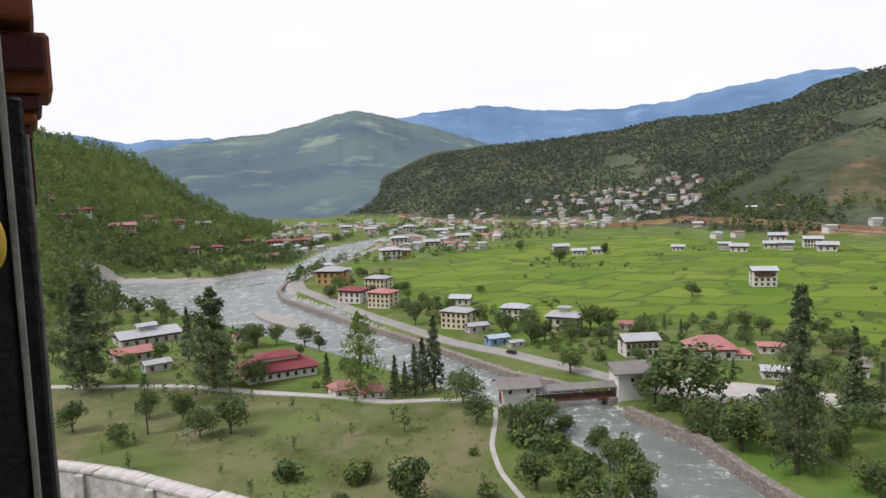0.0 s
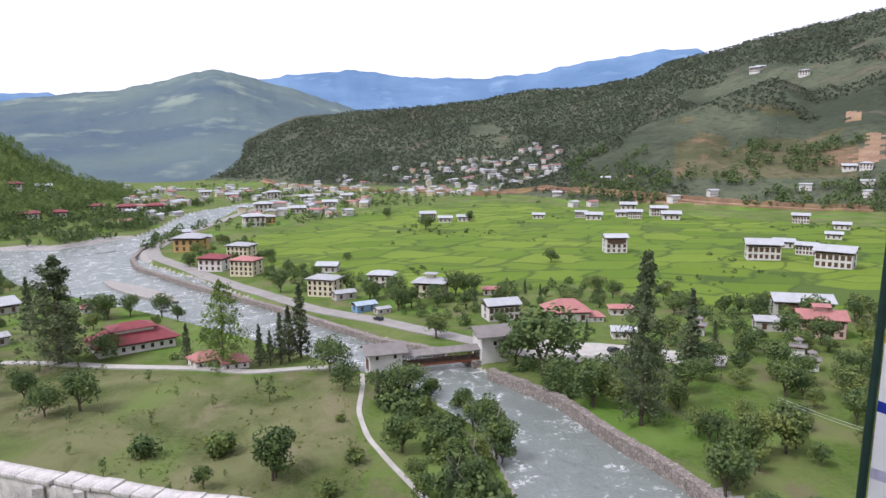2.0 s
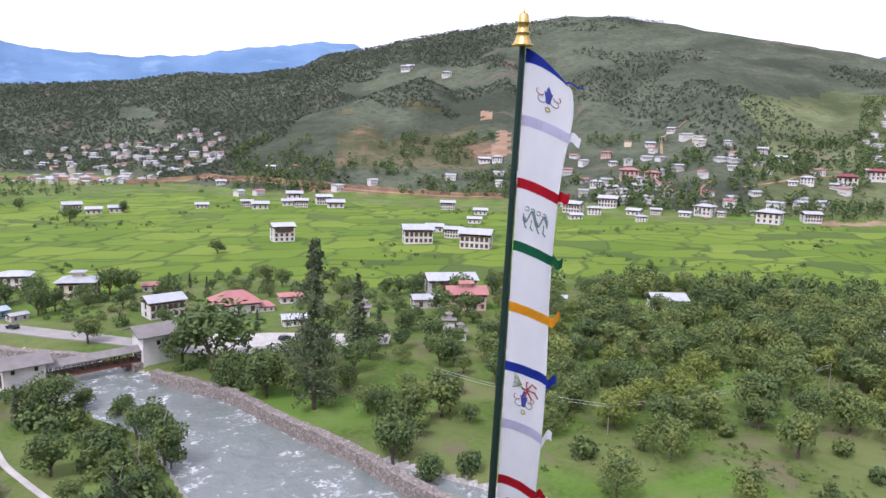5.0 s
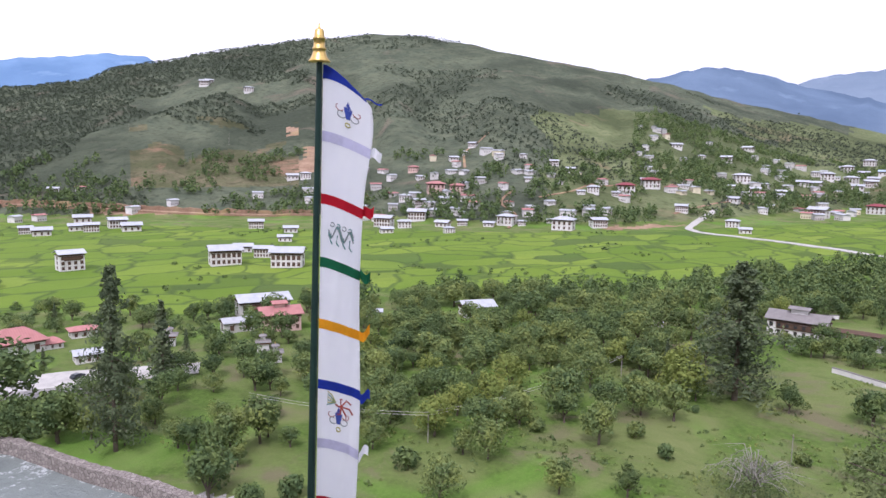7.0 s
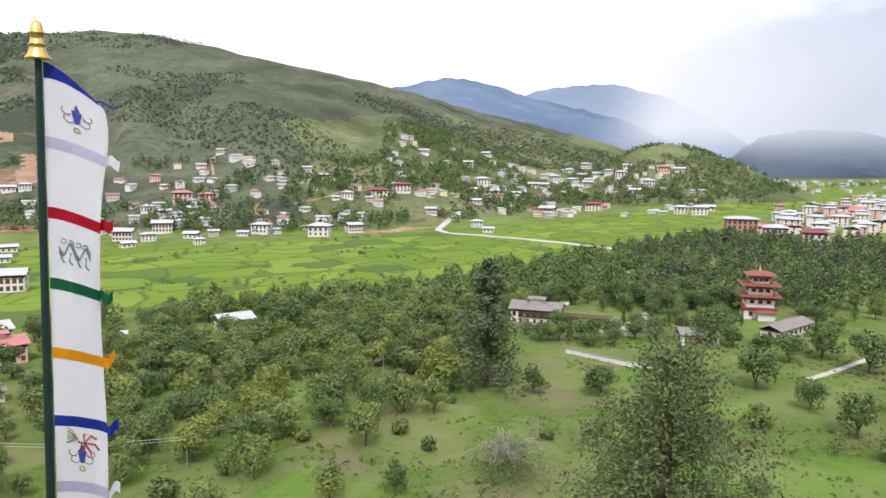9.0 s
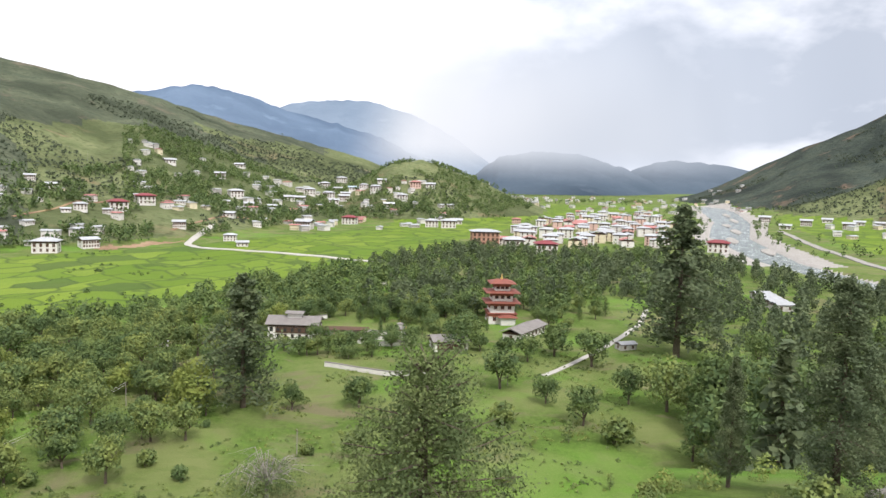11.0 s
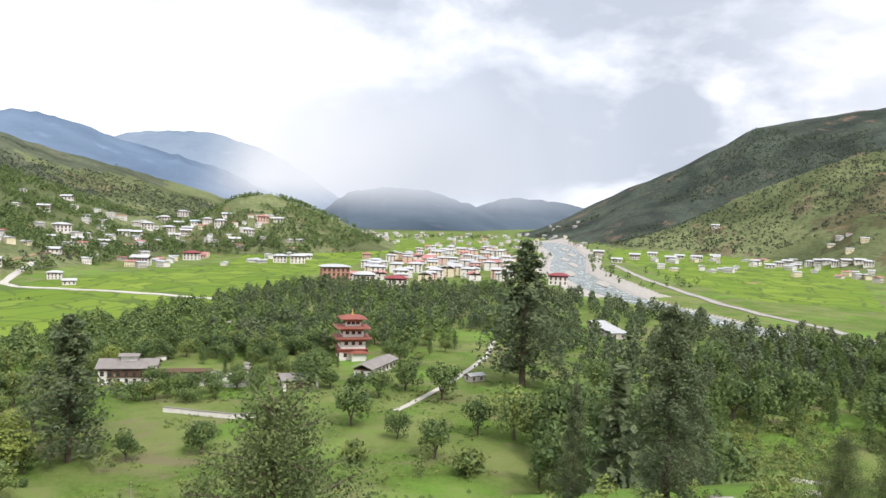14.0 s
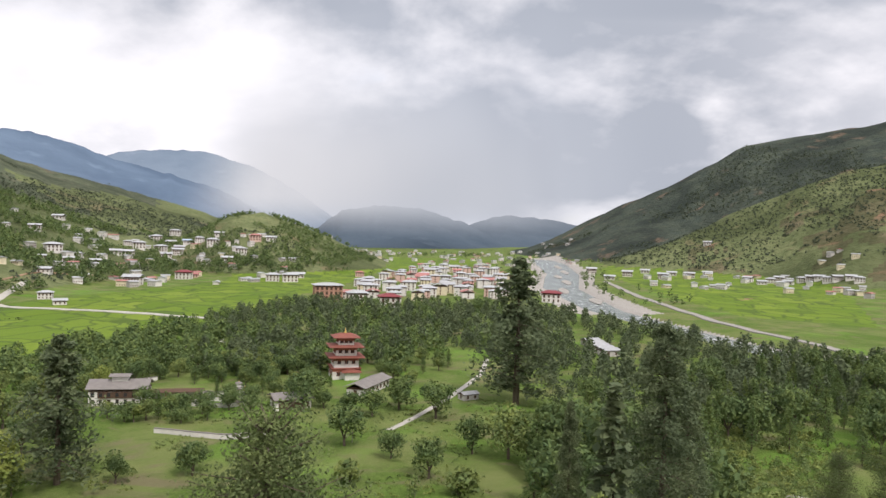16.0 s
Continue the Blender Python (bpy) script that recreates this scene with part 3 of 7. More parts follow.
# ---- far ranges ----
def far_range(rows, mat, label, depth=1500, rough=0.10):
    a = np.arange(rows[0][0], rows[-1][0] + .01, 0.2)
    crest = np.interp(a, [q[0] for q in rows], [q[1] for q in rows])
    rise_ = np.interp(a, [q[0] for q in rows], [q[2] for q in rows])
    rise_ = rise_ + (fbm(a * 1.3, a * 0 + rows[0][0], 4, 2) - .5) * 0.28
    s = np.linspace(0, 1.25, 26)
    S, A2 = np.meshgrid(s, np.radians(a))
    r = crest[:, None] - depth * (1 - S)
    top = EYE_Z + crest * np.tan(np.radians(rise_))
    x, y = r * np.sin(A2), r * np.cos(A2)
    up_ = np.where(S < 1, S, 2 - S)
    z = -40 + (top[:, None] + 40) * (up_ + (fbm(x / 420, y / 420, 4, 7) - .5) * rough * 3 * np.clip(1 - S, 0, 1) * S * 2)
    v = np.stack([x, y, z], -1).reshape(-1, 3)
    tagged(mesh_object("backdrop", v.tolist(), grid_faces(len(a), len(s))[:, ::-1].tolist(), [mat], None, True), label, "mountain range", kind="structure")


# the ranges' blue is painted haze with a faint glow of its own
far_range([(-40, 4600, 4.2), (-28.6, 4600, 3.87), (-26.2, 4600, 3.67), (-23.7, 4600, 3.06), (-21.4, 4600, 3.32), (-17.8, 4600, 3.4), (-15.8, 4600, 2.7), (-12, 4600, 1.5)], M["haze_far"], "mountain range on the horizon in painted pale blue haze")
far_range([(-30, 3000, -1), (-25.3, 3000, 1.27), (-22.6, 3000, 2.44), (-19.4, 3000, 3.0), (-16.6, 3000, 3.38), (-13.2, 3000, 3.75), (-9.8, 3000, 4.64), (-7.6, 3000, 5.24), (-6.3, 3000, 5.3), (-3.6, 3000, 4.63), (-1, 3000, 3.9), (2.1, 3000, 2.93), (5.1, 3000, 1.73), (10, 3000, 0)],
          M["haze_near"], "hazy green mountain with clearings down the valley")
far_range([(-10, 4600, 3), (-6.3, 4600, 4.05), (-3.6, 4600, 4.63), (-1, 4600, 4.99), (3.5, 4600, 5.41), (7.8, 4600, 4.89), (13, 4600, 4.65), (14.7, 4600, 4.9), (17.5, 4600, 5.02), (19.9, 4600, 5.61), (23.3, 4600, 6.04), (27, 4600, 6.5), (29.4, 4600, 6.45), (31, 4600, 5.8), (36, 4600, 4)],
          M["haze_far"], "mountain range in painted blue haze above the wooded hills")
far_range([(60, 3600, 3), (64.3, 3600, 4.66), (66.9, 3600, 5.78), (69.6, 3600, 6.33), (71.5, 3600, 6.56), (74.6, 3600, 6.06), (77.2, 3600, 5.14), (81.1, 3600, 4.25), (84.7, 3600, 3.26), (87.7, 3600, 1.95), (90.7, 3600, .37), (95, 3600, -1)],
          M["haze_storm"], "mountain shoulder in painted blue haze beside the rain")
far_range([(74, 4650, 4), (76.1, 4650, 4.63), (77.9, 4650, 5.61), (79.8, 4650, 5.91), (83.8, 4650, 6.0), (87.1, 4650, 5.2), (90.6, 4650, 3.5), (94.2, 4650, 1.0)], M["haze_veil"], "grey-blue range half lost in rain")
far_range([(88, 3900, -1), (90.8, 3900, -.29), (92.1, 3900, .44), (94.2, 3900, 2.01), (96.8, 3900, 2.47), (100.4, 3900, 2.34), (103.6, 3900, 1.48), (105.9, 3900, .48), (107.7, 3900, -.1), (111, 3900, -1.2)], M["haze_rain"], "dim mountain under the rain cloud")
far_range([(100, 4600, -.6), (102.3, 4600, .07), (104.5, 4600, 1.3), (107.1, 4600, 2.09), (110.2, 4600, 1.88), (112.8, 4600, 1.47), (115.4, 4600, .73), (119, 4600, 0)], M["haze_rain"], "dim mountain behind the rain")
# ---- a glowing see-through sheet for the rain in front of the ranges up the valley ----
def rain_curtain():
    k = Mat("rain_glow_sheet", 1.0, 0, 0.0)
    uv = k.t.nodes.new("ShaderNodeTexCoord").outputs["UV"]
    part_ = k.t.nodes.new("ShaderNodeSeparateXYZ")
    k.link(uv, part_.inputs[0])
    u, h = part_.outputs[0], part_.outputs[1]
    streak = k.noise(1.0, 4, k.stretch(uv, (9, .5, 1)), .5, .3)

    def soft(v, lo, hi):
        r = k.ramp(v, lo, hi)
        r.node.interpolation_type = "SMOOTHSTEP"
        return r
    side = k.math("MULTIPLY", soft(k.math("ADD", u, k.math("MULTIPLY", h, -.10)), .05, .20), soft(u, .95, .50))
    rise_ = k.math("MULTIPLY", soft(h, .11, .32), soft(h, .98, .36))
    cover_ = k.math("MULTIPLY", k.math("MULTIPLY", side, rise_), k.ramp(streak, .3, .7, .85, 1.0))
    # the veil's brightness is emission, painted from bright to grey across the sheet
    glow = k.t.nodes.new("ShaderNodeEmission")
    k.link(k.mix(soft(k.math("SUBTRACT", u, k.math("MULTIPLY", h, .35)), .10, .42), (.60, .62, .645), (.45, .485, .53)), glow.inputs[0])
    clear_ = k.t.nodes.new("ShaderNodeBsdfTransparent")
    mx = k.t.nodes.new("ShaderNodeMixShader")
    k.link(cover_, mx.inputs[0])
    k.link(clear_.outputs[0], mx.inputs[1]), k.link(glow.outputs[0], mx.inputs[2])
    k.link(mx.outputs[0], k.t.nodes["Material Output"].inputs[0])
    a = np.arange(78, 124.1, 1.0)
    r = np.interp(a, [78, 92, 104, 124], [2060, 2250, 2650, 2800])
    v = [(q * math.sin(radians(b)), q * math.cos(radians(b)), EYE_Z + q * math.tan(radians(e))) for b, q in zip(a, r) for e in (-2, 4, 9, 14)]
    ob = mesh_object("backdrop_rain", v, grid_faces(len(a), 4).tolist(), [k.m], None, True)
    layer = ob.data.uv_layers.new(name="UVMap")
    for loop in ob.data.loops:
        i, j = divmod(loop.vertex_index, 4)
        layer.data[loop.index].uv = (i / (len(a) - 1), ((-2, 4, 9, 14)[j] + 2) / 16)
    tagged(ob, "glowing see-through sheet for the grey rain in front of far mountains", "rain", kind="structure")


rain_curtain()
# ---- a kit for building things ----
def part(name, bm, mat, parent=None, label="", smooth_faces=False):
    """Links a bmesh as one mesh object under a thing or a part."""
    me = bpy.data.meshes.new(name)
    for f in bm.faces:
        f.smooth = smooth_faces
    bm.to_mesh(me)
    bm.free()
    me.materials.append(mat)
    ob = new(name, me)
    ob.parent = parent
    if label:
        ob["label"] = label
    return ob


def thing(name, label, category, group="", kind=""):
    e = new(name)
    e.empty_display_size = 0.5
    return tagged(e, label, category, group, kind)


def box(bm, x0, x1, y0, y1, z0, z1, bevel=0.0):
    m = Matrix.Translation(((x0 + x1) / 2, (y0 + y1) / 2, (z0 + z1) / 2)) @ Matrix.Diagonal((abs(x1 - x0), abs(y1 - y0), abs(z1 - z0), 1))
    v = bmesh.ops.create_cube(bm, size=1, matrix=m)["verts"]
    if bevel:
        bmesh.ops.bevel(bm, geom=list({e for q in v for e in q.link_edges}), offset=bevel, segments=1, affect="EDGES")
    return bm


def boxes(*rows, bevel=0.0):
    bm = bmesh.new()
    for r in rows:
        box(bm, *r, bevel=bevel)
    return bm


def cone(bm, x, y, z0, z1, r0, r1, n=10):
    m = Matrix.Translation((x, y, (z0 + z1) / 2))
    bmesh.ops.create_cone(bm, cap_ends=True, segments=n, radius1=r0, radius2=r1, depth=z1 - z0, matrix=m)
    return bm


def prism(bm, ring0, ring1):
    """A closed solid between two outlines with the same number of corners."""
    a, b = [bm.verts.new(p) for p in ring0], [bm.verts.new(p) for p in ring1]
    n = len(a)
    for i in range(n):
        bm.faces.new((a[i], a[(i + 1) % n], b[(i + 1) % n], b[i]))
    bm.faces.new(a[::-1]), bm.faces.new(b)
    return bm


def gable(w, d, z, h, over=0.9, thick=0.18):
    """Two sloping roof sheets with thickness, ridge along x."""
    bm = bmesh.new()
    x, y = w / 2 + over, d / 2 + over
    sec = [(-y, z), (0, z + h), (y, z), (y, z + thick), (0, z + h + thick), (-y, z + thick)]
    prism(bm, [(-x, q, r) for q, r in sec], [(x, q, r) for q, r in sec])
    bmesh.ops.recalc_face_normals(bm, faces=bm.faces)
    return bm


def hip(w, d, z, h, over=0.9, thick=0.18, top=0.35):
    """A hipped roof with a short ridge and a thick eave."""
    bm = bmesh.new()
    x, y = w / 2 + over, d / 2 + over
    tx, ty = max(x - y * (1 - 0.02), x * top), 0.12
    low = [(-x, -y), (x, -y), (x, y), (-x, y)]
    prism(bm, [(a, b, z) for a, b in low], [(a, b, z + thick) for a, b in low])
    prism(bm, [(a * .995, b * .995, z + thick - .01) for a, b in low], [(-tx, -ty, z + h), (tx, -ty, z + h), (tx, ty, z + h), (-tx, ty, z + h)])
    bmesh.ops.recalc_face_normals(bm, faces=bm.faces)
    return bm


def window(parent, x, y, z, w, h, face, frame_mat=None, panes=True):
    """A framed window on a wall face: '-y', '+y', '-x' or '+x'."""
    f, t = 0.10, 0.12
    turn = {"-y": 0, "+x": 90, "+y": 180, "-x": 270}[face]
    m = pose(x, y, z, 0, 0, turn)
    if panes:
        bm = boxes((-w / 2 - f, w / 2 + f, -t, .02, -h / 2 - f, -h / 2), (-w / 2 - f * 1.6, w / 2 + f * 1.6, -t * 1.6, .02, h / 2, h / 2 + f * 1.6),
                   (-w / 2 - f, -w / 2, -t, .02, -h / 2, h / 2), (w / 2, w / 2 + f, -t, .02, -h / 2, h / 2), (-.04, .04, -t * .7, .02, -h / 2, h / 2))
    else:  # far off: one dark casement under a stepped head
        x, y = w / 2 + f, -t
        ring = [(-x, -h / 2 - f), (x, -h / 2 - f), (x, h / 2), (x + .1, h / 2), (x + .1, h / 2 + .2), (-x - .1, h / 2 + .2), (-x - .1, h / 2), (-x, h / 2)]
        bm = prism(bmesh.new(), [(a, y, b) for a, b in ring], [(a, .02, b) for a, b in ring])
    fr = part("window", bm, frame_mat or M["timber"], parent)
    fr.matrix_basis = m
    if panes:
        part("pane", boxes((-w / 2, w / 2, -.05, .01, -h / 2, h / 2)), M["glass"], fr)
    return fr


def house(label, w=12, d=9, storeys=2, wall="white", roof="roof_grey", shape="gable", upper=False, cat="house", group="", cols=4, rise=0.2, attic_shade=0.6, win=(1.1, 1.5), over=1.0, name="house", panes=False, lantern=False):
    """A valley house: rendered walls, a timber band of windows, and a low roof over a dark block for the shaded gap."""
    h = thing(name, label, cat, group)
    z = storeys * 2.6
    part("wall", boxes((-w / 2, w / 2, -d / 2, d / 2, -2.5, z)), M[wall], h)
    part("cornice", boxes((-w / 2 - .22, w / 2 + .22, -d / 2 - .22, d / 2 + .22, z, z + .3)), M["timber"], h)
    if attic_shade:
        # dark solid block painted as the shade in the gap under the roof
        part("attic_shade", boxes((-w / 2 + .9, w / 2 - .9, -d / 2 + .9, d / 2 - .9, z + .3, z + .3 + attic_shade)), M["timber"], h)
    if upper:
        part("timber_bay", boxes((-w * .34, w * .34, -d / 2 - .35, -d / 2 + .1, z - 2.45, z - .15)), M["timber"], h)
    top = z + .3 + attic_shade
    maker = {"gable": gable, "hip": hip}[shape]
    part("roof", maker(w, d, top, d * rise, over), M[roof], h)
    if lantern:
        q, lift = (.26, -.9) if name == "hall" else (.14, 1.2)
        part("roof_lantern", boxes((-w * q, w * q, -d * q, d * q, top + d * rise * .4, top + d * rise + lift)), M[wall], h)
        part("lantern_roof", maker(w * q * 2.1, d * q * 2.1, top + d * rise + lift, d * q * .5, .9), M[roof], h)
    for s in range(storeys):
        cz = s * 2.6 + 1.45
        ww, wh = win if s else (win[0] * .85, win[1] * .85)
        for c in range(cols):
            x = (c + .5) / cols * w - w / 2
            y = -d / 2 - (.36 if upper and s == storeys - 1 and abs(x) < w * .34 else 0)
            window(h, x, y, cz, ww, wh, "-y", None, panes)
        for c in range(2 if panes else 1):
            y = ((c + .5) / 2 * d - d / 2) if panes else 0
            window(h, w / 2, y, cz, ww, wh, "+x", None, panes)
            window(h, -w / 2, y, cz, ww, wh, "-x", None, panes)
    return h


KEEP = {}


def put(key, make, x, y, turn=0.0, scale=1.0, dz=0.0, z=None):
    """Stands a thing on the ground: the first of a kind is built, the rest are copies of it."""
    gz = float(ground(x, y)) if z is None else z
    s = scale if isinstance(scale, tuple) else (scale,) * 3
    m = Matrix.LocRotScale((x, y, gz + dz), Euler((0, 0, radians(turn))), Vector(s))
    if key in KEEP:
        own = KEEP[key].scale
        return copy_thing(KEEP[key], m @ Matrix.Diagonal((1 / own.x, 1 / own.y, 1 / own.z, 1)))
    KEEP[key] = make()
    KEEP[key].matrix_basis = m
    return KEEP[key]


# ---- plants ----
def leaves(points, size, flat=0.0, seed=0, droop=0.0, axis=None, loose=.8):
    """Small leaf sprays, one four-cornered blade at each point, most of them facing out of the crown."""
    g = np.random.default_rng(seed)
    p = np.asarray(points)
    n = len(p)
    mid = p.mean(0) if axis is None else axis
    out = p - mid
    out[:, 2] += 0.25 * np.abs(p[:, 2] - mid[2]).mean()
    out /= np.linalg.norm(out, axis=1)[:, None] + 1e-6
    face = out + g.normal(size=(n, 3)) * loose
    face /= np.linalg.norm(face, axis=1)[:, None]
    u = g.normal(size=(n, 3))
    u[:, 2] = u[:, 2] * (1 - flat) - droop
    u -= face * (u * face).sum(1)[:, None]
    u /= np.linalg.norm(u, axis=1)[:, None]
    w = np.cross(face, u)
    s = size * g.uniform(.6, 1.35, (n, 1))
    v = np.stack([p - u * s, p + w * s * .55, p + u * s, p - w * s * .55], 1).reshape(-1, 3)
    return v, np.arange(4 * n).reshape(-1, 4)


def blob_points(blobs, n, g):
    """Points in the outer shell of a set of egg-shaped clumps: rows of x, y, z, radius, height."""
    vol = np.array([b[3] ** 2 for b in blobs])
    pick = g.choice(len(blobs), n, p=vol / vol.sum())
    b = np.array(blobs)[pick]
    u = g.normal(size=(n, 3))
    u /= np.linalg.norm(u, axis=1)[:, None]
    k = g.uniform(.45, 1.08, (n, 1)) ** .6
    return b[:, :3] + u * k * np.column_stack([b[:, 3], b[:, 3], b[:, 4]])


def tube(bm, points, r, n=5):
    """One bent tube along a line of points."""
    rings = []
    for i, p in enumerate(points):
        d = points[min(i + 1, len(points) - 1)] - points[max(i - 1, 0)]
        q = d.to_track_quat("Z", "Y").to_matrix()
        rings.append([bm.verts.new(p + q @ Vector((r * math.cos(a), r * math.sin(a), 0))) for a in np.linspace(0, 2 * math.pi, n, endpoint=False)])
    for a, b in zip(rings[:-1], rings[1:]):
        for i in range(n):
            bm.faces.new((a[i], a[(i + 1) % n], b[(i + 1) % n], b[i]))


def limb(bm, p0, p1, r0, r1, n=6):
    p0, p1 = Vector(p0), Vector(p1)
    q = (p1 - p0).to_track_quat("Z", "Y").to_matrix()
    ring = lambda p, r: [p + q @ Vector((r * math.cos(a), r * math.sin(a), 0)) for a in np.linspace(0, 2 * math.pi, n, endpoint=False)]
    prism(bm, ring(p0, r0), ring(p1, r1))


def crown(name, v, f, mat, parent):
    ob = mesh_object(name, v.tolist(), f.tolist(), [M[mat]])
    ob.parent = parent
    return ob


def round_tree(label, seed, mat="leaf", n=1450, leaf=.24, wide=.62, trunk=.2, bumps=13, cat="tree", name="", droop=0.3):
    """A broad tree, one unit tall for each metre of 6, with a lumpy crown of leaf sprays."""
    g = np.random.default_rng(seed)
    t = thing(name or {"leaf": "broadleaf_tree", "willow": "willow_tree"}.get(mat, "tree"), label, cat)
    H, R = 6.0, 6.0 * wide / 2 * 1.5
    blobs = [(0, 0, H * .62, R * .62, H * .27)]
    for k in range(bumps):
        a, q = k * 2.4 + g.uniform(0, .8), g.uniform(.45, .95)
        z = H * (trunk + .12) + (H * (.80 - trunk)) * g.uniform(0, 1)
        q *= 1 - .45 * max(0, (z / H - .6) / .4)
        r = R * g.uniform(.26, .46)
        blobs.append((R * q * .72 * math.cos(a), R * q * .72 * math.sin(a), z, r, r * g.uniform(.75, 1.1)))
    v, f = leaves(blob_points(blobs, n, g), leaf, .2, seed, droop)
    crown("crown", v, f, mat, t)
    bm = bmesh.new()
    limb(bm, (0, 0, -.6), (.1, 0, H * trunk), .22, .15, 7)
    for b in blobs[1:6]:
        limb(bm, (.1, 0, H * trunk * .9), b[:3], .11, .03, 5)
    part("trunk", bm, M["bark"], t)
    return t


def conifer(label, seed, mat="needle", n=1500, wide=.30, leaf=.5, cat="cypress", name="cypress", loose=.25, first=.10, power=.75, droop=.5):
    """A tall evergreen: tiers of drooping boughs on one stem, 20 m high."""
    g = np.random.default_rng(seed)
    t = thing(name, label, cat)
    H, R = 20.0, 20.0 * wide / 2
    pts, bm = [], bmesh.new()
    limb(bm, (0, 0, -1.5), (0, 0, H * .95), .38, .05, 8)
    boughs = 64
    per = n // boughs
    for k in range(boughs):
        s = first + (1 - first) * (k + g.uniform(0, 1)) / boughs
        reach = R * max((1 - s), .02) ** power * g.uniform(1 - loose * 1.6, 1 + loose)
        reach *= min(1, (s - first) * 5 + .55)
        a = k * 2.4 + g.uniform(-.3, .3)
        z = H * s
        tip = Vector((reach * math.cos(a), reach * math.sin(a), z - reach * .22 + g.uniform(-.3, .5)))
        if reach > 1.0:
            limb(bm, (0, 0, z), tip * .8 + Vector((0, 0, z * .2)), .07, .02, 4)
        q = g.uniform(.12, 1.05, per) ** .7
        c = np.outer(1 - q, [0, 0, z]) + np.outer(q, tip)
        pts.append(c + g.normal(0, 1, (per, 3)) * np.array([.35, .35, .42]) * (.4 + reach * .22))
    v, f = leaves(np.concatenate(pts), leaf, .3, seed, droop)
    crown("crown", v, f, mat, t)
    part("trunk", bm, M["bark"], t)
    return t


def bush(label, seed, mat="leaf", n=420, leaf=.2, name="bush", cat="bush"):
    g = np.random.default_rng(seed)
    t = thing(name, label, cat)
    blobs = [(g.uniform(-.7, .7), g.uniform(-.7, .7), g.uniform(.5, 1.2), g.uniform(.5, .85), g.uniform(.5, .8)) for _ in range(7)]
    v, f = leaves(blob_points(blobs, n, g), leaf, .1, seed, 0)
    crown("crown", v, f, mat, t)
    bm = bmesh.new()
    for k in range(4):
        limb(bm, (0, 0, -.3), (math.cos(k * 1.7) * .5, math.sin(k * 1.7) * .5, 1.0), .05, .02, 4)
    part("stem", bm, M["bark"], t)
    return t


def sapling(seed):
    g = np.random.default_rng(seed)
    t = thing("sapling", "thin young fruit tree in the dry orchard grass", "sapling")
    pts = np.column_stack([g.normal(0, .33, 110), g.normal(0, .33, 110), g.uniform(.7, 3.0, 110)])
    pts[:, :2] *= (1.25 - np.abs(pts[:, 2:] - 1.7) / 1.9)
    v, f = leaves(pts, .19, 0, seed, 0)
    crown("crown", v, f, "leaf", t)
    bm = bmesh.new()
    limb(bm, (0, 0, -.2), (.05, 0, 2.7), .05, .015, 5)
    part("trunk", bm, M["bark"], t)
    return t


def weeping_tree(seed):
    """A large ragged tree with hanging fronds of pale leaves and bare grey twigs."""
    g = np.random.default_rng(seed)
    t = thing("weeping_tree", "large ragged grey-green tree with hanging twigs on the slope", "tree")
    H, pts, bm = 20.0, [], bmesh.new()
    limb(bm, (0, 0, -2), (0, 0, H * .9), .4, .05, 8)
    for k in range(120):
        s = .12 + .88 * (k + g.uniform(0, 1)) / 120
        reach = 8.2 * (1.01 - s) ** .66 * g.uniform(.45, 1.12) + .25
        a = k * 2.4 + g.uniform(-.5, .5)
        start = Vector((0, 0, H * s * .92))
        tip = Vector((reach * math.cos(a), reach * math.sin(a), H * s * .97 + g.uniform(-.6, .8) - reach * .06))
        limb(bm, start, tip, .07, .015, 4)
        m = int(130 + 95 * reach)
        q = g.uniform(.12, 1.06, m) ** .8
        c = np.outer(1 - q, start) + np.outer(q, tip)
        c[:, 2] -= g.uniform(0, 1, m) ** 2 * (1.0 + .22 * reach)
        pts.append(c + g.normal(0, .30, (m, 3)))
    v, f = leaves(np.concatenate(pts), .086, 0, seed, 1.6, np.array([0, 0, H * .42]), 1.6)
    crown("crown", v, f, "sage", t)
    part("trunk", bm, M["bark"], t)
    return t


def bare_tree(seed):
    g = np.random.default_rng(seed)
    t = thing("bare_tree", "half-bare tree with arching pale grey twigs", "tree")
    bm = bmesh.new()
    limb(bm, (0, 0, -1), (0, 0, 3.2), .22, .16, 7)
    for k in range(44):
        a, r = k * 2.4, g.uniform(1.2, 4.6)
        p0, p1 = Vector((0, 0, g.uniform(1.8, 3.2))), Vector((r * .6 * math.cos(a), r * .6 * math.sin(a), g.uniform(4.0, 6.2)))
        p2 = Vector((r * math.cos(a + .2), r * math.sin(a + .2), p1.z - g.uniform(0, 2.2)))
        limb(bm, p0, p1, .07, .035, 4)
        limb(bm, p1, p2, .035, .012, 4)
        for _ in range(3):
            q = p1.lerp(p2, g.uniform(0, 1))
            limb(bm, q, q + Vector((g.normal(0, .7), g.normal(0, .7), g.uniform(-1, .3))), .02, .008, 3)
    part("bough", bm, M["palebark"], t)
    pts = np.column_stack([g.normal(0, 2.1, 3200), g.normal(0, 2.1, 3200), g.uniform(.8, 5.6, 3200)])
    pts[:, 2] -= .10 * (pts[:, 0] ** 2 + pts[:, 1] ** 2)
    v, f = leaves(pts, .13, 0, seed, .6)
    crown("crown", v, f, "sage", t)
    return t


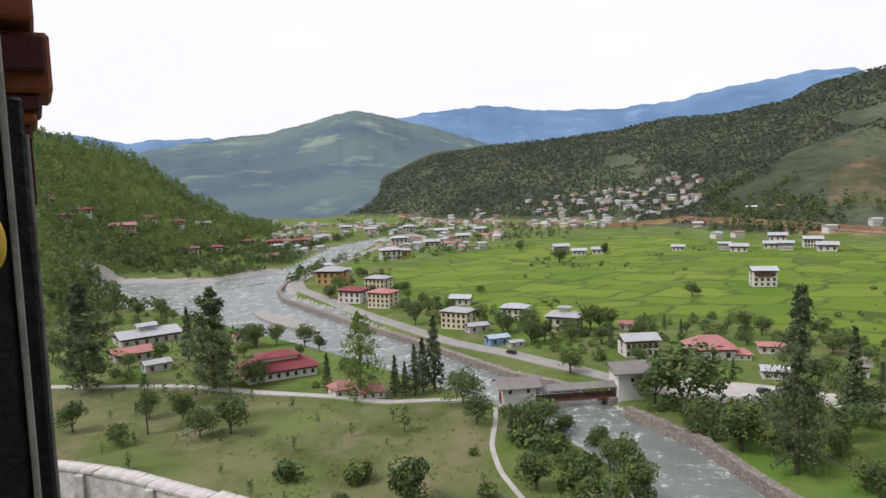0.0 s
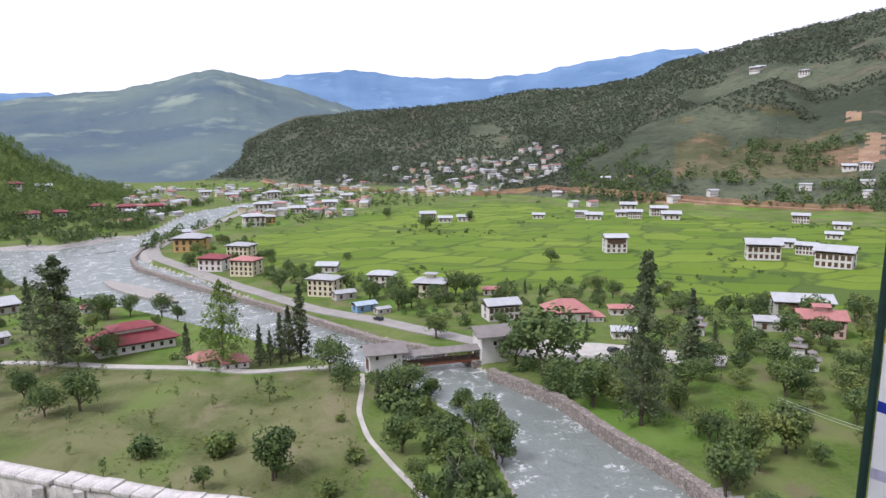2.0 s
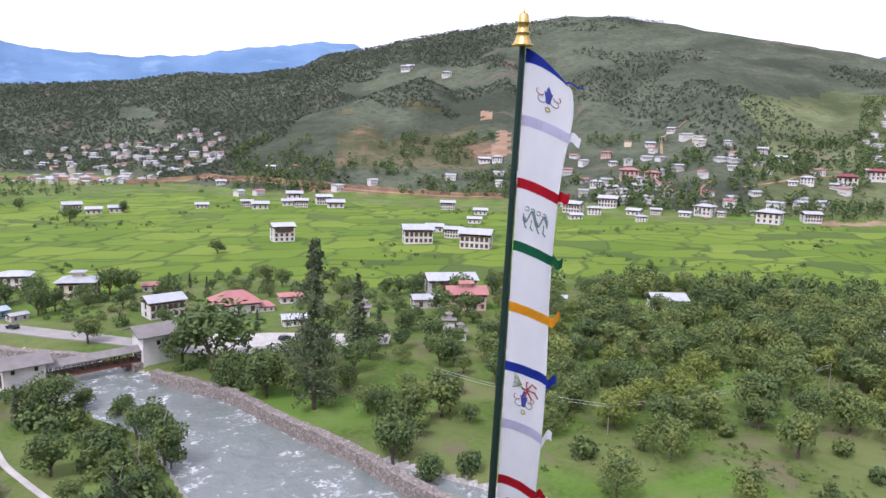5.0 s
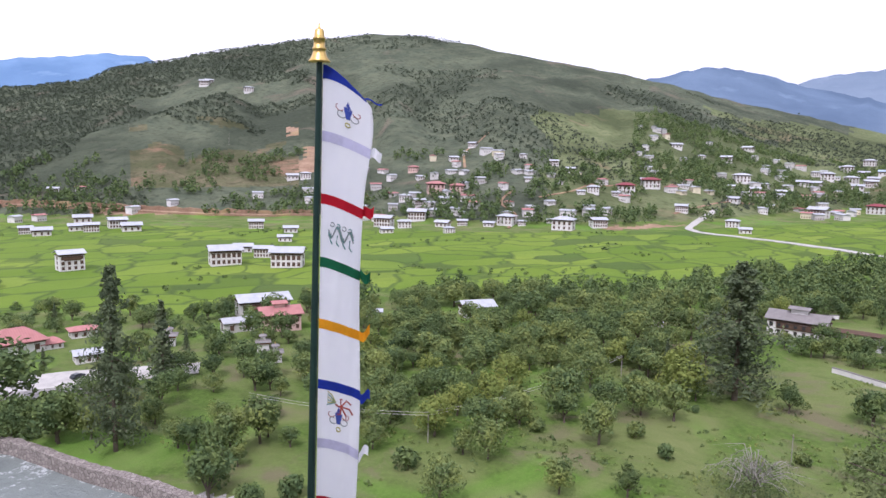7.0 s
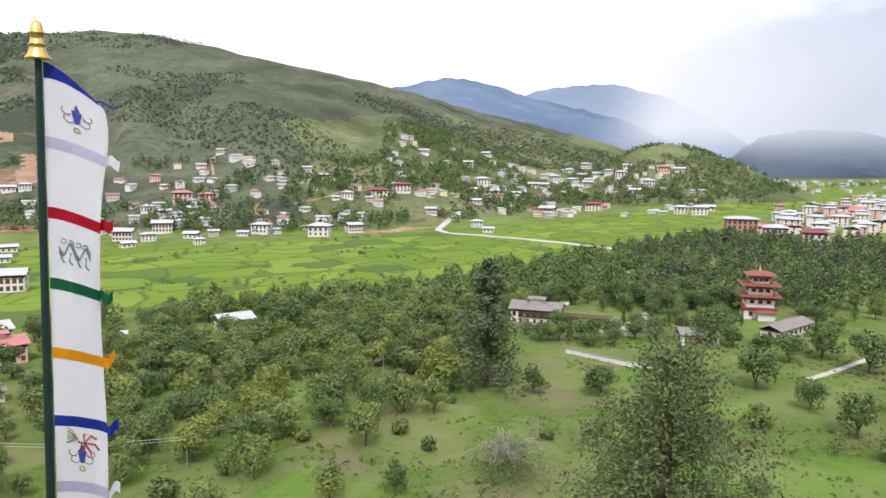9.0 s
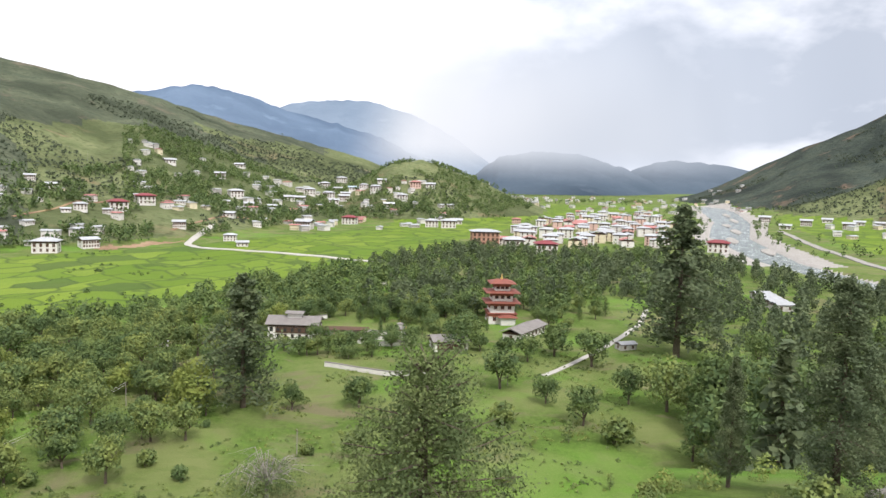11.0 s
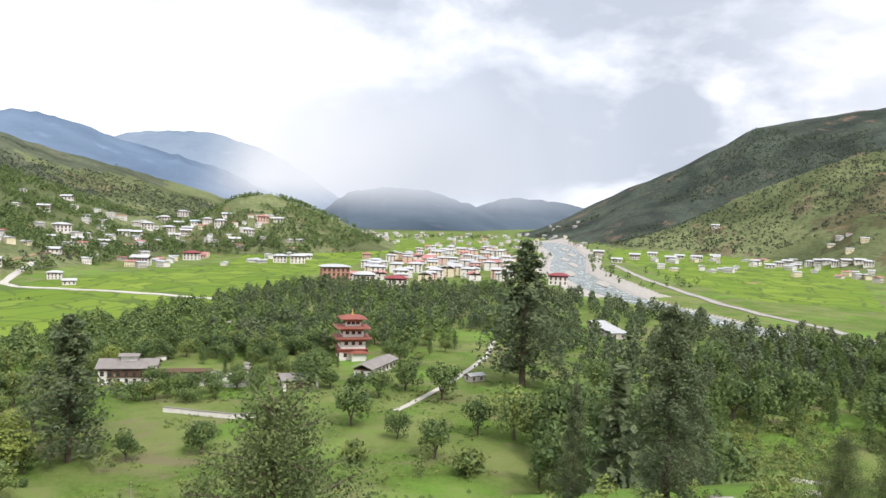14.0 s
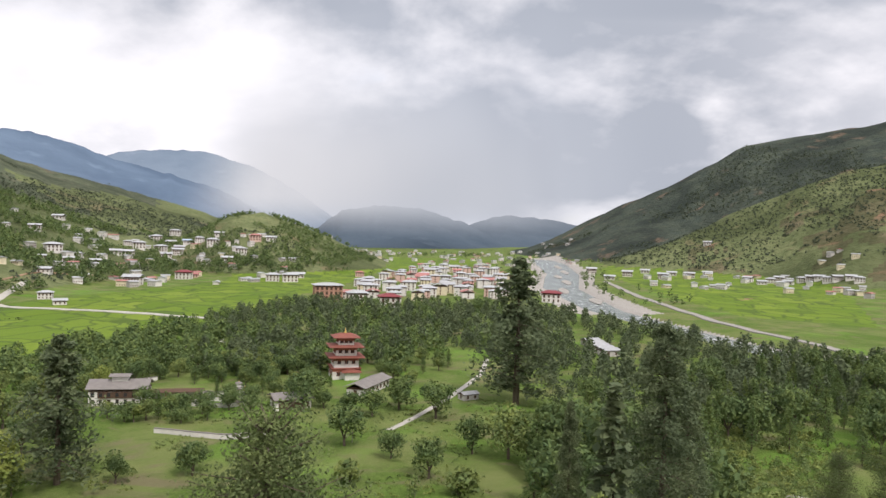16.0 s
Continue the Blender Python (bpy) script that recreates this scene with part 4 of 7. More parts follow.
def dead_trunk(lean, high):
    t = thing("dead_trunk", "bare pale trunk leaning among the riverside trees", "tree trunk")
    bm = bmesh.new()
    tube(bm, [Vector((lean * q * high, .06 * high * math.sin(3 * q), high * q - .6)) for q in np.linspace(0, 1, 7)], .13, 6)
    limb(bm, (lean * .6 * high, .05 * high, high * .6 - .6), (lean * high * .3, .2 * high, high * .85), .07, .02, 5)
    part("trunk", bm, M["palebark"], t)
    return t


PLANTS = {
    "broad": [lambda: round_tree("dark green broad-leaved tree standing in grass", 1), lambda: round_tree("dark green broad-leaved tree standing in grass", 2, wide=.75),
              lambda: round_tree("dark green broad-leaved tree standing in grass", 3, wide=.9, trunk=.2, bumps=14, n=1700)],
    "willow": [lambda: round_tree("grey-green willow tree in the meadow", 11, "willow", 1400, .24, .72, .28, droop=.9), lambda: round_tree("grey-green willow tree in the meadow", 12, "willow", 1400, .24, .85, .28, 13, droop=.9),
               lambda: round_tree("grey-green willow tree in the meadow", 13, "willow", 1350, .24, .6, .3, droop=.9)],
    "yellow": [lambda: round_tree("willow tree with yellowing leaves in the meadow", 21, "yellow_leaf", 1350, .24, .8, .22)],
    "cypress": [lambda: conifer("tall dark cypress with ragged drooping boughs", 31, n=7000, leaf=.265, wide=.50, loose=.42, power=.55), lambda: conifer("tall dark cypress with ragged drooping boughs", 32, n=7000, leaf=.265, wide=.54, loose=.38, power=.65),
                lambda: conifer("tall dark cypress with ragged drooping boughs", 33, n=7000, leaf=.265, wide=.56, loose=.42, power=.6)],
    "near": [lambda: conifer("tall dark cypress close below the window", 35, n=20000, leaf=.14, wide=.40, loose=.3, power=.5), lambda: conifer("tall dark cypress close below the window", 36, n=20000, leaf=.14, wide=.36, loose=.3, power=.6)],
    "slim": [lambda: conifer("slim dark cypress beside the lane", 41, n=1300, leaf=.48, wide=.34, loose=.15, power=.8), lambda: conifer("slim dark cypress beside the lane", 42, n=1300, leaf=.48, wide=.42, loose=.2, power=.9)],
    "pine": [lambda: conifer("green pine tree in the wood", 51, "pine", 1350, .50, .5, "pine", "pine", .3, .16, .8, .1), lambda: conifer("green pine tree in the wood", 52, "pine", 1350, .6, .5, "pine", "pine", .35, .14, .7, .1)],
    "thinpine": [lambda: conifer("thin pine with a bare stem in the orchard", 55, "pine", 700, .62, .42, "pine", "pine", .35, .38, .6, .1)],
    "poplar": [lambda: conifer("tall bright green feathery poplar tree", 61, "poplar", 3600, .62, .30, "poplar", "poplar", .3, .12, .42, -.9)],
    "bush": [lambda: bush("round dark green bush on the grass", 71), lambda: bush("low grey-green bush on the grass", 72, "willow")],
    "sapling": [lambda: sapling(81), lambda: sapling(82), lambda: sapling(83)],
    "weeping": [lambda: weeping_tree(91)],
    "bare": [lambda: bare_tree(95)],
}
TALL = {"near": 20, "broad": 6, "willow": 6, "yellow": 6, "cypress": 20, "slim": 20, "pine": 20, "thinpine": 20, "poplar": 20, "bush": 1.9, "sapling": 3, "weeping": 20, "bare": 6.3}
dice = random.Random(7)


def plant(kind, x, y, tall, wide=1.0):
    """A plant of the given height on the ground."""
    k = dice.randrange(len(PLANTS[kind]))
    s = tall / TALL[kind]
    return put((kind, k), PLANTS[kind][k], x, y, dice.uniform(0, 360), (s * wide * dice.uniform(.93, 1.07), s * wide * dice.uniform(.93, 1.07), s))
# ---- roads, lanes, walls and the dike ----
ribbon("road", [(90, 178, 3.0), (62, 196, 3.2), (40, 226, 3.4), (20, 252, 3.6), (1, 272, 3.6), (-38, 338, 3.8), (-90, 436, 4), (-99, 470, 4), (-96, 540, 4), (-80, 640, 4), (-70, 720, 4), (-40, 850, 4)], M["road"],
       "pale asphalt riverside road", "road", lift=.35, edge_drop=1.5, step=4)
ribbon("road", [(-170, 228, 1.7), (-127, 224, 1.7), (-98, 222, 1.7), (-69, 216, 1.7), (-41, 205, 1.7), (-15, 195, 1.7), (-5, 198, 1.7), (6, 197, 1.7), (11, 194, 1.7)], M["lane"], "narrow pale concrete lane along the orchard", "lane", lift=.4, edge_drop=.9, step=3)
ribbon("pavement", [(12, 190, .6), (11.5, 180, .6), (9, 160, .6), (10, 144, .6), (13, 132, .6), (18, 115, .6)], M["lane"], "worn footpath of pale stone slabs", "footpath", lift=.16, edge_drop=.5, step=2)
ribbon("road", [(575, 196, 3.4), (545, 130, 3.4), (508, 60, 3.4), (490, 30, 3.4)], M["lane"], "straight pale road across the rice fields", "road", lift=.5, edge_drop=1.5)
ribbon("road", [(575, 196, 3.4), (600, 215, 3), (650, 225, 3), (720, 230, 3)], M["lane"], "pale track at the edge of the village", "road", lift=.3, edge_drop=1.5)
ribbon("road", [(208, 900, 2), (240, 860, 2), (268, 836, 2), (306, 730, 2), (350, 670, 2), (389, 622, 2), (430, 572, 2), (470, 535, 2)], M["soil"], "reddish earth road cut along the foot of the hill", "road", lift=1.6, edge_drop=4)
ribbon("road", [(215, 900, 2.5), (150, 960, 2.5), (60, 1080, 2.5), (-20, 1200, 2.5), (-90, 1380, 2.5)], M["soil"], "reddish earth road below the wooded hill", "road", lift=2.5, edge_drop=5)
ribbon("pavement", [(216, -32, 1.0), (226, -40, 1.0), (250, -57, 1.0), (296, -83, 1.1), (330, -95, 1.1)], M["lane"], "pale path across the lawn", "footpath", lift=.2, edge_drop=.5, step=3)
ribbon("ground_gravel", [(-75, 930, 8), (-20, 990, 12), (70, 1010, 14), (160, 985, 12), (230, 940, 8)], M["gravel"], "pale gravel flats beside the lower river", "gravel bank", lift=.8, edge_drop=2)
ribbon("pavement", [(66, 205, 7), (90, 192, 7), (112, 176, 5)], M["lane"], "pale gravelled yard behind the trees", "yard", lift=.25, edge_drop=.8, step=3)
ribbon("road", [(340, -300, 3), (376, -302, 3.2), (460, -304, 3.4), (670, -350, 3.6), (900, -420, 3.6)], M["road"], "pale road on the far bank of the river", "road", lift=.6, edge_drop=2)
for pts in ([(500, 330, 1.4), (540, 345, 1.4), (560, 380, 1.4), (600, 390, 1.4)], [(600, 360, 1.3), (640, 345, 1.3), (690, 345, 1.3), (730, 320, 1.3)], [(640, 480, 1.4), (690, 520, 1.4), (740, 520, 1.4)], [(660, 250, 1.4), (760, 240, 1.4), (830, 200, 1.4)]):
    ribbon("road", pts, M["soil"], "thin earth track up the hillside", "track", lift=.5, edge_drop=1.5)


def wall_run(name, pts, high, thick, mat, label, cat, cap=None, sink=1.5, step=2.5, ragged=0.0):
    """A wall that follows the ground along a line in plan."""
    fine = []
    for (x0, y0), (x1, y1) in zip(pts[:-1], pts[1:]):
        n = max(1, int(math.hypot(x1 - x0, y1 - y0) / step))
        fine += [(x0 + (x1 - x0) * k / n, y0 + (y1 - y0) * k / n) for k in range(n)]
    f = np.array(fine + [pts[-1]], float)
    for _ in range(2):
        f[1:-1] = (f[:-2] + 2 * f[1:-1] + f[2:]) / 4
    d = np.gradient(f, axis=0)
    d /= np.linalg.norm(d, axis=1)[:, None]
    side = np.stack([-d[:, 1], d[:, 0]], -1) * thick / 2
    z = base(f[:, 0], f[:, 1]) if name == "dike" else ground(f[:, 0], f[:, 1])
    z = z + (fbm(f[:, 0] * .7, f[:, 1] * .7, 2, 8) - .5) * ragged
    rows = [np.column_stack([f - side * 1.15, z - sink]), np.column_stack([f - side, z + high]), np.column_stack([f + side, z + high]), np.column_stack([f + side * 1.15, z - sink])]
    t = tagged(mesh_object(name, np.stack(rows, 1).reshape(-1, 3).tolist(), grid_faces(len(f), 4).tolist(), [mat]), label, cat, kind="structure")
    if cap and name == "parapet":
        g_ = np.random.default_rng(len(f))
        slab = bpy.data.meshes.new("coping_stone")
        bm = boxes((-.5, .5, -thick * .62, thick * .62, 0, .2), bevel=.035)
        bm.to_mesh(slab)
        bm.free()
        slab.materials.append(cap)
        run = np.concatenate([[0], np.cumsum(np.linalg.norm(np.diff(f, axis=0), axis=1))])
        for q in np.arange(.5, run[-1] - .3, 1.02):
            x, y, zz = (np.interp(q, run, col) for col in (f[:, 0], f[:, 1], z))
            dx, dy = np.interp(q, run, d[:, 0]), np.interp(q, run, d[:, 1])
            stone = new("coping_stone", slab)
            stone.parent = t
            stone.matrix_basis = pose(x, y, zz + high - .01 + g_.uniform(0, .05), g_.uniform(-2, 2), g_.uniform(-2, 2), math.degrees(math.atan2(dy, dx)) + g_.uniform(-3, 3))
    elif cap:
        c = side * 1.25
        rows = [np.column_stack([f - c, z + high]), np.column_stack([f - c, z + high + .22]), np.column_stack([f, z + high + .36]), np.column_stack([f + c, z + high + .22]), np.column_stack([f + c, z + high])]
        k = mesh_object("coping", np.stack(rows, 1).reshape(-1, 3).tolist(), grid_faces(len(f), 5).tolist(), [cap])
        k.parent = t
    return t


for pts in ([(210, 903), (242, 863), (271, 838), (309, 733), (353, 673), (392, 625), (433, 575), (473, 538)], [(217, 904), (152, 964), (62, 1084), (-18, 1204), (-86, 1384)]):
    wall_run("embankment", pts, 4.6, 3.0, M["soil"], "raw reddish earth bank cut along the hill road", "earth bank", sink=6, ragged=4.0, step=7)
for x, y, l in ((640, -290, 30), (760, -305, 40), (900, -365, 45), (1020, -400, 40), (1150, -462, 60), (1330, -520, 70)):
    ribbon("ground_gravel", [(x - l, y + l * .33, 1), (x - l * .4, y + l * .1, 5), (x + l * .4, y - l * .12, 6), (x + l, y - l * .36, 1)], M["gravel"], "pale gravel bar in the upper river", "gravel bank", lift=3.0, edge_drop=2, step=6)
ribbon("ground_gravel", [(-99, 366, 1.5), (-88, 350, 5), (-76, 334, 6), (-64, 318, 4.5), (-57, 307, 1.5)], M["gravel"], "low gravel island in the river", "gravel bank", lift=3.0, edge_drop=2, step=3)
wall_run("dike", [(72, 72), (67, 95), (65, 116), (61, 133), (57, 158), (49, 176), (46, 182)], .9, 2.2, M["dike"], "rough stone dike along the river bank", "dike", sink=4, ragged=.8, step=1.2)
wall_run("dike", [(38, 206), (20, 224), (3, 252), (-18, 286), (-50, 332), (-92, 400), (-103, 436), (-106, 470), (-104, 530)], .1, 2.4, M["dike"], "stone embankment under the riverside road", "embankment", sink=4, ragged=.5, step=1.5)
wall_run("parapet", [(-34, 40), (-26, 39.2), (-21.8, 38.4), (-18, 37)], 1.5, .8, M["oldwhite"], "thick whitewashed parapet wall with stained coping", "parapet", M["oldwhite"], step=.8, ragged=.12)
wall_run("parapet", [(-17.9, 36.6), (-15.8, 35.6), (-11.4, 33.0)], 1.65, .8, M["oldwhite"], "thick whitewashed parapet wall with stained coping", "parapet", M["oldwhite"], step=.8, ragged=.12)
wall_run("parapet", [(-11.3, 32.7), (-9.3, 31.6), (-6, 29.9), (-1, 28)], 1.95, .8, M["oldwhite"], "thick whitewashed parapet wall with stained coping", "parapet", M["oldwhite"], step=.8, ragged=.12)
for x, y, h in ((-20, 37.4, 1.5), (-15.2, 34.9, 1.65), (-10.3, 31.9, 1.9), (-12.4, 33.2, 1.6)):
    z = float(ground(x, y))
    tagged(part("pilaster", boxes((x - .25, x + .25, y - .45, y + .2, z - 1, z + h), bevel=.04), M["oldwhite"]), "stained whitewashed pilaster against the parapet wall", "pilaster", kind="structure")
for pts in ([(222, 36), (216, 24), (212, 14), (214, 4)], [(262, 31), (262, 22), (254, 11)], [(275, 36), (268, 14)], [(300, 48), (285, 70)], [(254, 11), (250, 18), (256, 30)], [(350, 40), (335, 62)], [(395, 30), (370, 52)]):
    wall_run("garden_wall", pts, 1.3, .4, M["white"], "whitewashed garden wall with grey coping", "wall", M["roof_wood"], step=2)

# ---- the fortress wall behind the window, along bearing -32 ----
FACADE = pose(0, 0, 0, 0, 0, 32)  # local y runs along the wall, local -x goes inside
fort = thing("fortress_wall", "thick whitewashed fortress wall with an open wooden window", "wall", kind="structure")
fort.matrix_basis = FACADE
part("wall_below", boxes((-5, -.45, -25, 16, 36, 58.9)), M["white"], fort)
part("wall_above", boxes((-5, -.45, -25, 16, 61.6, 68)), M["white"], fort)
part("wall_side", boxes((-5, -.45, 1.9, 16, 58.9, 61.6)), M["white"], fort)
part("wall_side", boxes((-5, -.45, -25, -1.4, 58.9, 61.6)), M["white"], fort)
part("floor_inside", boxes((-5, -.5, -1.4, 1.9, 58.2, 58.45)), M["timber"], fort)
part("sill", boxes((-.5, .06, -1.4, 1.2, 58.7, 58.9), bevel=.02), M["timber"], fort)
part("lintel", boxes((-.5, .06, -1.4, 2.4, 61.6, 61.85), bevel=.02), M["timber"], fort)
part("jamb_board", boxes((-.5, -.02, 1.06, 1.2, 58.9, 61.6), bevel=.01), M["timber"], fort)
# ---- window frame beside the camera ----
black = plain("black_painted_wood", (0.012, 0.012, 0.013), 0.45, 0, 4, 0.4, .3)
grey_edge = plain("worn_grey_edge", (0.36, 0.34, 0.31), 0.8, 0, 9, 0.6)
carved = plain("orange_painted_carving", (0.27, 0.075, 0.028), 0.6, 0, 7, 0.45, .2)
darkred = plain("dark_red_carving", (0.085, 0.022, 0.02), 0.7, 0, 6, 0.4)
gold = plain("gilded_metal", (0.80, 0.55, 0.18), 0.33, 1.0, 5, 0.25)
yellowcloth = plain("yellow_paint", (0.70, 0.42, 0.05), 0.6, 0, 5, 0.2)


def bearing_pose(az, dist, z=60.0):
    """At a bearing and distance from the window, local y pointing away."""
    return pose(dist * math.sin(radians(az)), dist * math.cos(radians(az)), z, 0, 0, -az)


frame_post = thing("window_frame", "black painted wooden window frame with worn grey edges", "window frame", kind="structure")
frame_post.matrix_basis = bearing_pose(-31.0, .95)
part("post", boxes((-.24, -.004, 0, .12, -1.1, 1.6), bevel=.008), black, frame_post)
part("worn_edge", boxes((-.0035, .004, .0, .02, -1.1, 1.3), bevel=.002), grey_edge, frame_post)
outer = thing("window_frame", "black outer window post with a worn edge", "window frame", kind="structure")
outer.matrix_basis = bearing_pose(-29.75, 1.5)
part("post", boxes((-.5, -.002, 0, .1, -1.6, .165), bevel=.006), black, outer)
part("worn_edge", boxes((-.002, .004, .03, .06, -1.6, .1), bevel=.001), grey_edge, outer)
knob = thing("shutter_fitting", "yellow painted wooden knob on the window frame", "fitting")
knob.matrix_basis = bearing_pose(-32.5, .9, 59.945)
bm = bmesh.new()
bmesh.ops.create_uvsphere(bm, u_segments=16, v_segments=10, radius=.016, matrix=Matrix.Diagonal((1, 1, 2.0, 1)))
part("knob", bm, yellowcloth, knob, smooth_faces=True)

eave = thing("carved_eave", "carved and painted orange and dark red wooden eave brackets", "eave bracket")
eave.matrix_basis = bearing_pose(-29.4, 2.6)
part("beam", boxes((-.80, .030, -.1, .6, .50, 1.0), bevel=.01), carved, eave)
part("lower_beam", boxes((-.80, .056, -.05, .5, .36, .47), bevel=.01), darkred, eave)
part("bracket", boxes((-.35, .068, 0, .42, .30, .485), bevel=.012), carved, eave)
part("bracket", boxes((-.35, .034, .02, .40, .245, .30), bevel=.01), darkred, eave)
part("bracket", boxes((-.35, .018, .04, .38, .205, .245), bevel=.01), carved, eave)
part("bracket", boxes((-.35, .002, .05, .36, .165, .205), bevel=.01), darkred, eave)
part("board", boxes((-.36, -.002, .1, .9, -.05, .165)), darkred, eave)
for k in range(3):
    part("stud", cone(bmesh.new(), .012 + .018 * k, -.012, .452, .468, .007, .007, 8), M["white"], eave)

# ---- the tall flag pole in front of the window ----
flag_pole = thing("flag_pole", "dark green flag pole with a gilded bell-shaped finial", "flag pole")
flag_pole.matrix_basis = Matrix.Identity(4)
bm = bmesh.new()
TOP, FOOT = Vector((6.11, 6.605, 61.07)), Vector((5.76, 6.90, float(ground(5.76, 6.9)) - .3))
limb(bm, FOOT, TOP, .085, .036, 14)
part("pole", bm, plain("dark_green_paint", (0.012, 0.035, 0.028), 0.5, 0, 3, 0.3), flag_pole)
bm = bmesh.new()
prof = [(0.0, .13), (.012, .132), (.05, .10), (.11, .078), (.14, .074), (.145, .083), (.165, .083), (.17, .07), (.26, .066), (.265, .076), (.285, .076), (.29, .064), (.36, .058), (.385, .045), (.39, .018), (.43, .012), (.47, .002)]
turned = [[bm.verts.new((TOP.x + r * math.cos(a), TOP.y + r * math.sin(a), TOP.z - .01 + z)) for a in np.linspace(0, 2 * math.pi, 20, endpoint=False)] for z, r in prof]
for lo, hi in zip(turned[:-1], turned[1:]):
    for i in range(20):
        bm.faces.new((lo[i], lo[(i + 1) % 20], hi[(i + 1) % 20], hi[i]))
bm.faces.new(turned[0][::-1])
part("finial", bm, gold, flag_pole, "gilded bell-shaped finial", True)

# the flag hangs down the pole: u across, s metres down
RIGHT, BACK = Vector((math.cos(radians(42.8)), -math.sin(radians(42.8)), 0)), Vector((math.sin(radians(42.8)), math.cos(radians(42.8)), 0))


def cloth(u, s, proud=0.0):
    wide = .545 + .02 * math.sin(s * 1.7 + .6) - .03 * min(s, 1.5) / 1.5 + .10 * math.exp(-((s - .55) / .5) ** 2) * .6
    sag = (.19 + .30 * math.exp(-s / .35)) * u ** 1.4
    p = TOP + (FOOT - TOP).normalized() * (s + .03)
    fold = .045 * math.sin(3.4 * u + 1.3 * s) * (u ** .5) + .012 * math.sin(14 * u + 2.2 * s) * u
    return p + RIGHT * (.045 + .012 * s * .3 + u * wide) + BACK * (fold - proud) + Vector((0, 0, -sag))


def strip(u0, u1, s0, s1, nu=12, ns=None, proud=0.0, shape=None):
    bm = bmesh.new()
    ns = ns or max(1, int((s1 - s0) / .06))
    g = [[bm.verts.new(shape(i / nu, j / ns) if shape else cloth(u0 + (u1 - u0) * i / nu, s0 + (s1 - s0) * j / ns, proud)) for i in range(nu + 1)] for j in range(ns + 1)]
    for j in range(ns):
        for i in range(nu):
            bm.faces.new((g[j][i], g[j][i + 1], g[j + 1][i + 1], g[j + 1][i]))
    bmesh.ops.solidify(bm, geom=bm.faces[:], thickness=.002)
    return bm


cloth_white = Mat("white_flag_cloth", 0.8, 0, 0.1)
cc = cloth_white.mix(cloth_white.ramp(cloth_white.noise(3, 5), .4, .7), (0.88, 0.88, 0.89), (0.82, 0.82, 0.85))
cloth_white.color(cc).bump(cloth_white.noise(120, 2), .15, .01)
tr = cloth_white.t.nodes.new("ShaderNodeBsdfTranslucent")
tr.inputs[0].default_value = (.88, .88, .9, 1)
mx = cloth_white.t.nodes.new("ShaderNodeMixShader")
mx.inputs[0].default_value = .5
cloth_white.link(cloth_white.b.outputs[0], mx.inputs[1]), cloth_white.link(tr.outputs[0], mx.inputs[2])
cloth_white.link(mx.outputs[0], cloth_white.t.nodes["Material Output"].inputs[0])
flag = thing("prayer_flag", "tall white prayer flag with coloured bands and woven emblems", "prayer flag")
part("cloth", strip(0, 1, 0, 16, 14, 230), cloth_white.m, flag, smooth_faces=True)
tints = {"blue": (0.025, 0.055, 0.42), "lilac": (0.66, 0.65, 0.80), "red": (0.55, 0.012, 0.03), "green": (0.012, 0.17, 0.075), "yellow": (0.88, 0.44, 0.012)}
tint_mats = {k: plain(k + "_cloth", v, 0.8, 0, 6, 0.15) for k, v in tints.items()}
part("blue_corner", strip(0, 1, 0, .1, 12, 3, .004, lambda a, b: cloth(a * .9, .0 + b * (.17 - .10 * a), .004)), tint_mats["blue"], flag)
order = ["lilac", "red", "green", "yellow", "blue"]
for k in range(18):
    s = .79 + .785 * k - (.02 if k else 0)
    c = order[k % 5]
    part(c + "_band", strip(0, 1, s, s + .125, 14, 3, .004), tint_mats[c], flag)

    def tab(a, b, s=s, k=k):
        p = cloth(1, s + .125 * b, .003)
        return p + RIGHT * (.13 * a) + Vector((0, 0, (.05 * a * (1 if k % 2 else -.4)) + .03 * math.sin(5 * a + k))) + BACK * (.05 * math.sin(4 * a + k))
    part("tab", strip(0, 1, 0, 1, 5, 2, 0, tab), cloth_white.m if c == "lilac" else tint_mats[c], flag)
part("blue_tab", strip(0, 1, 0, 1, 6, 2, 0, lambda a, b: cloth(.85, .02 + .05 * b, .003) + RIGHT * (.22 * a) + Vector((0, 0, -.05 * a + .02 * math.sin(6 * a)))), tint_mats["blue"], flag)


def stitch(points, r, s, mat, name):
    """A woven line on the cloth: points in cloth metres round its middle."""
    bm = bmesh.new()
    q = [cloth(.5 + x / .56, s + y, .006) for x, y in points]
    tube(bm, q, r)
    part(name, bm, mat, flag)


def curl(x, y, r, a0, a1, shrink=.4, n=14):
    return [(x + r * (1 - shrink * k / n) * math.cos(radians(a0 + (a1 - a0) * k / n)), y + r * (1 - shrink * k / n) * math.sin(radians(a0 + (a1 - a0) * k / n))) for k in range(n + 1)]


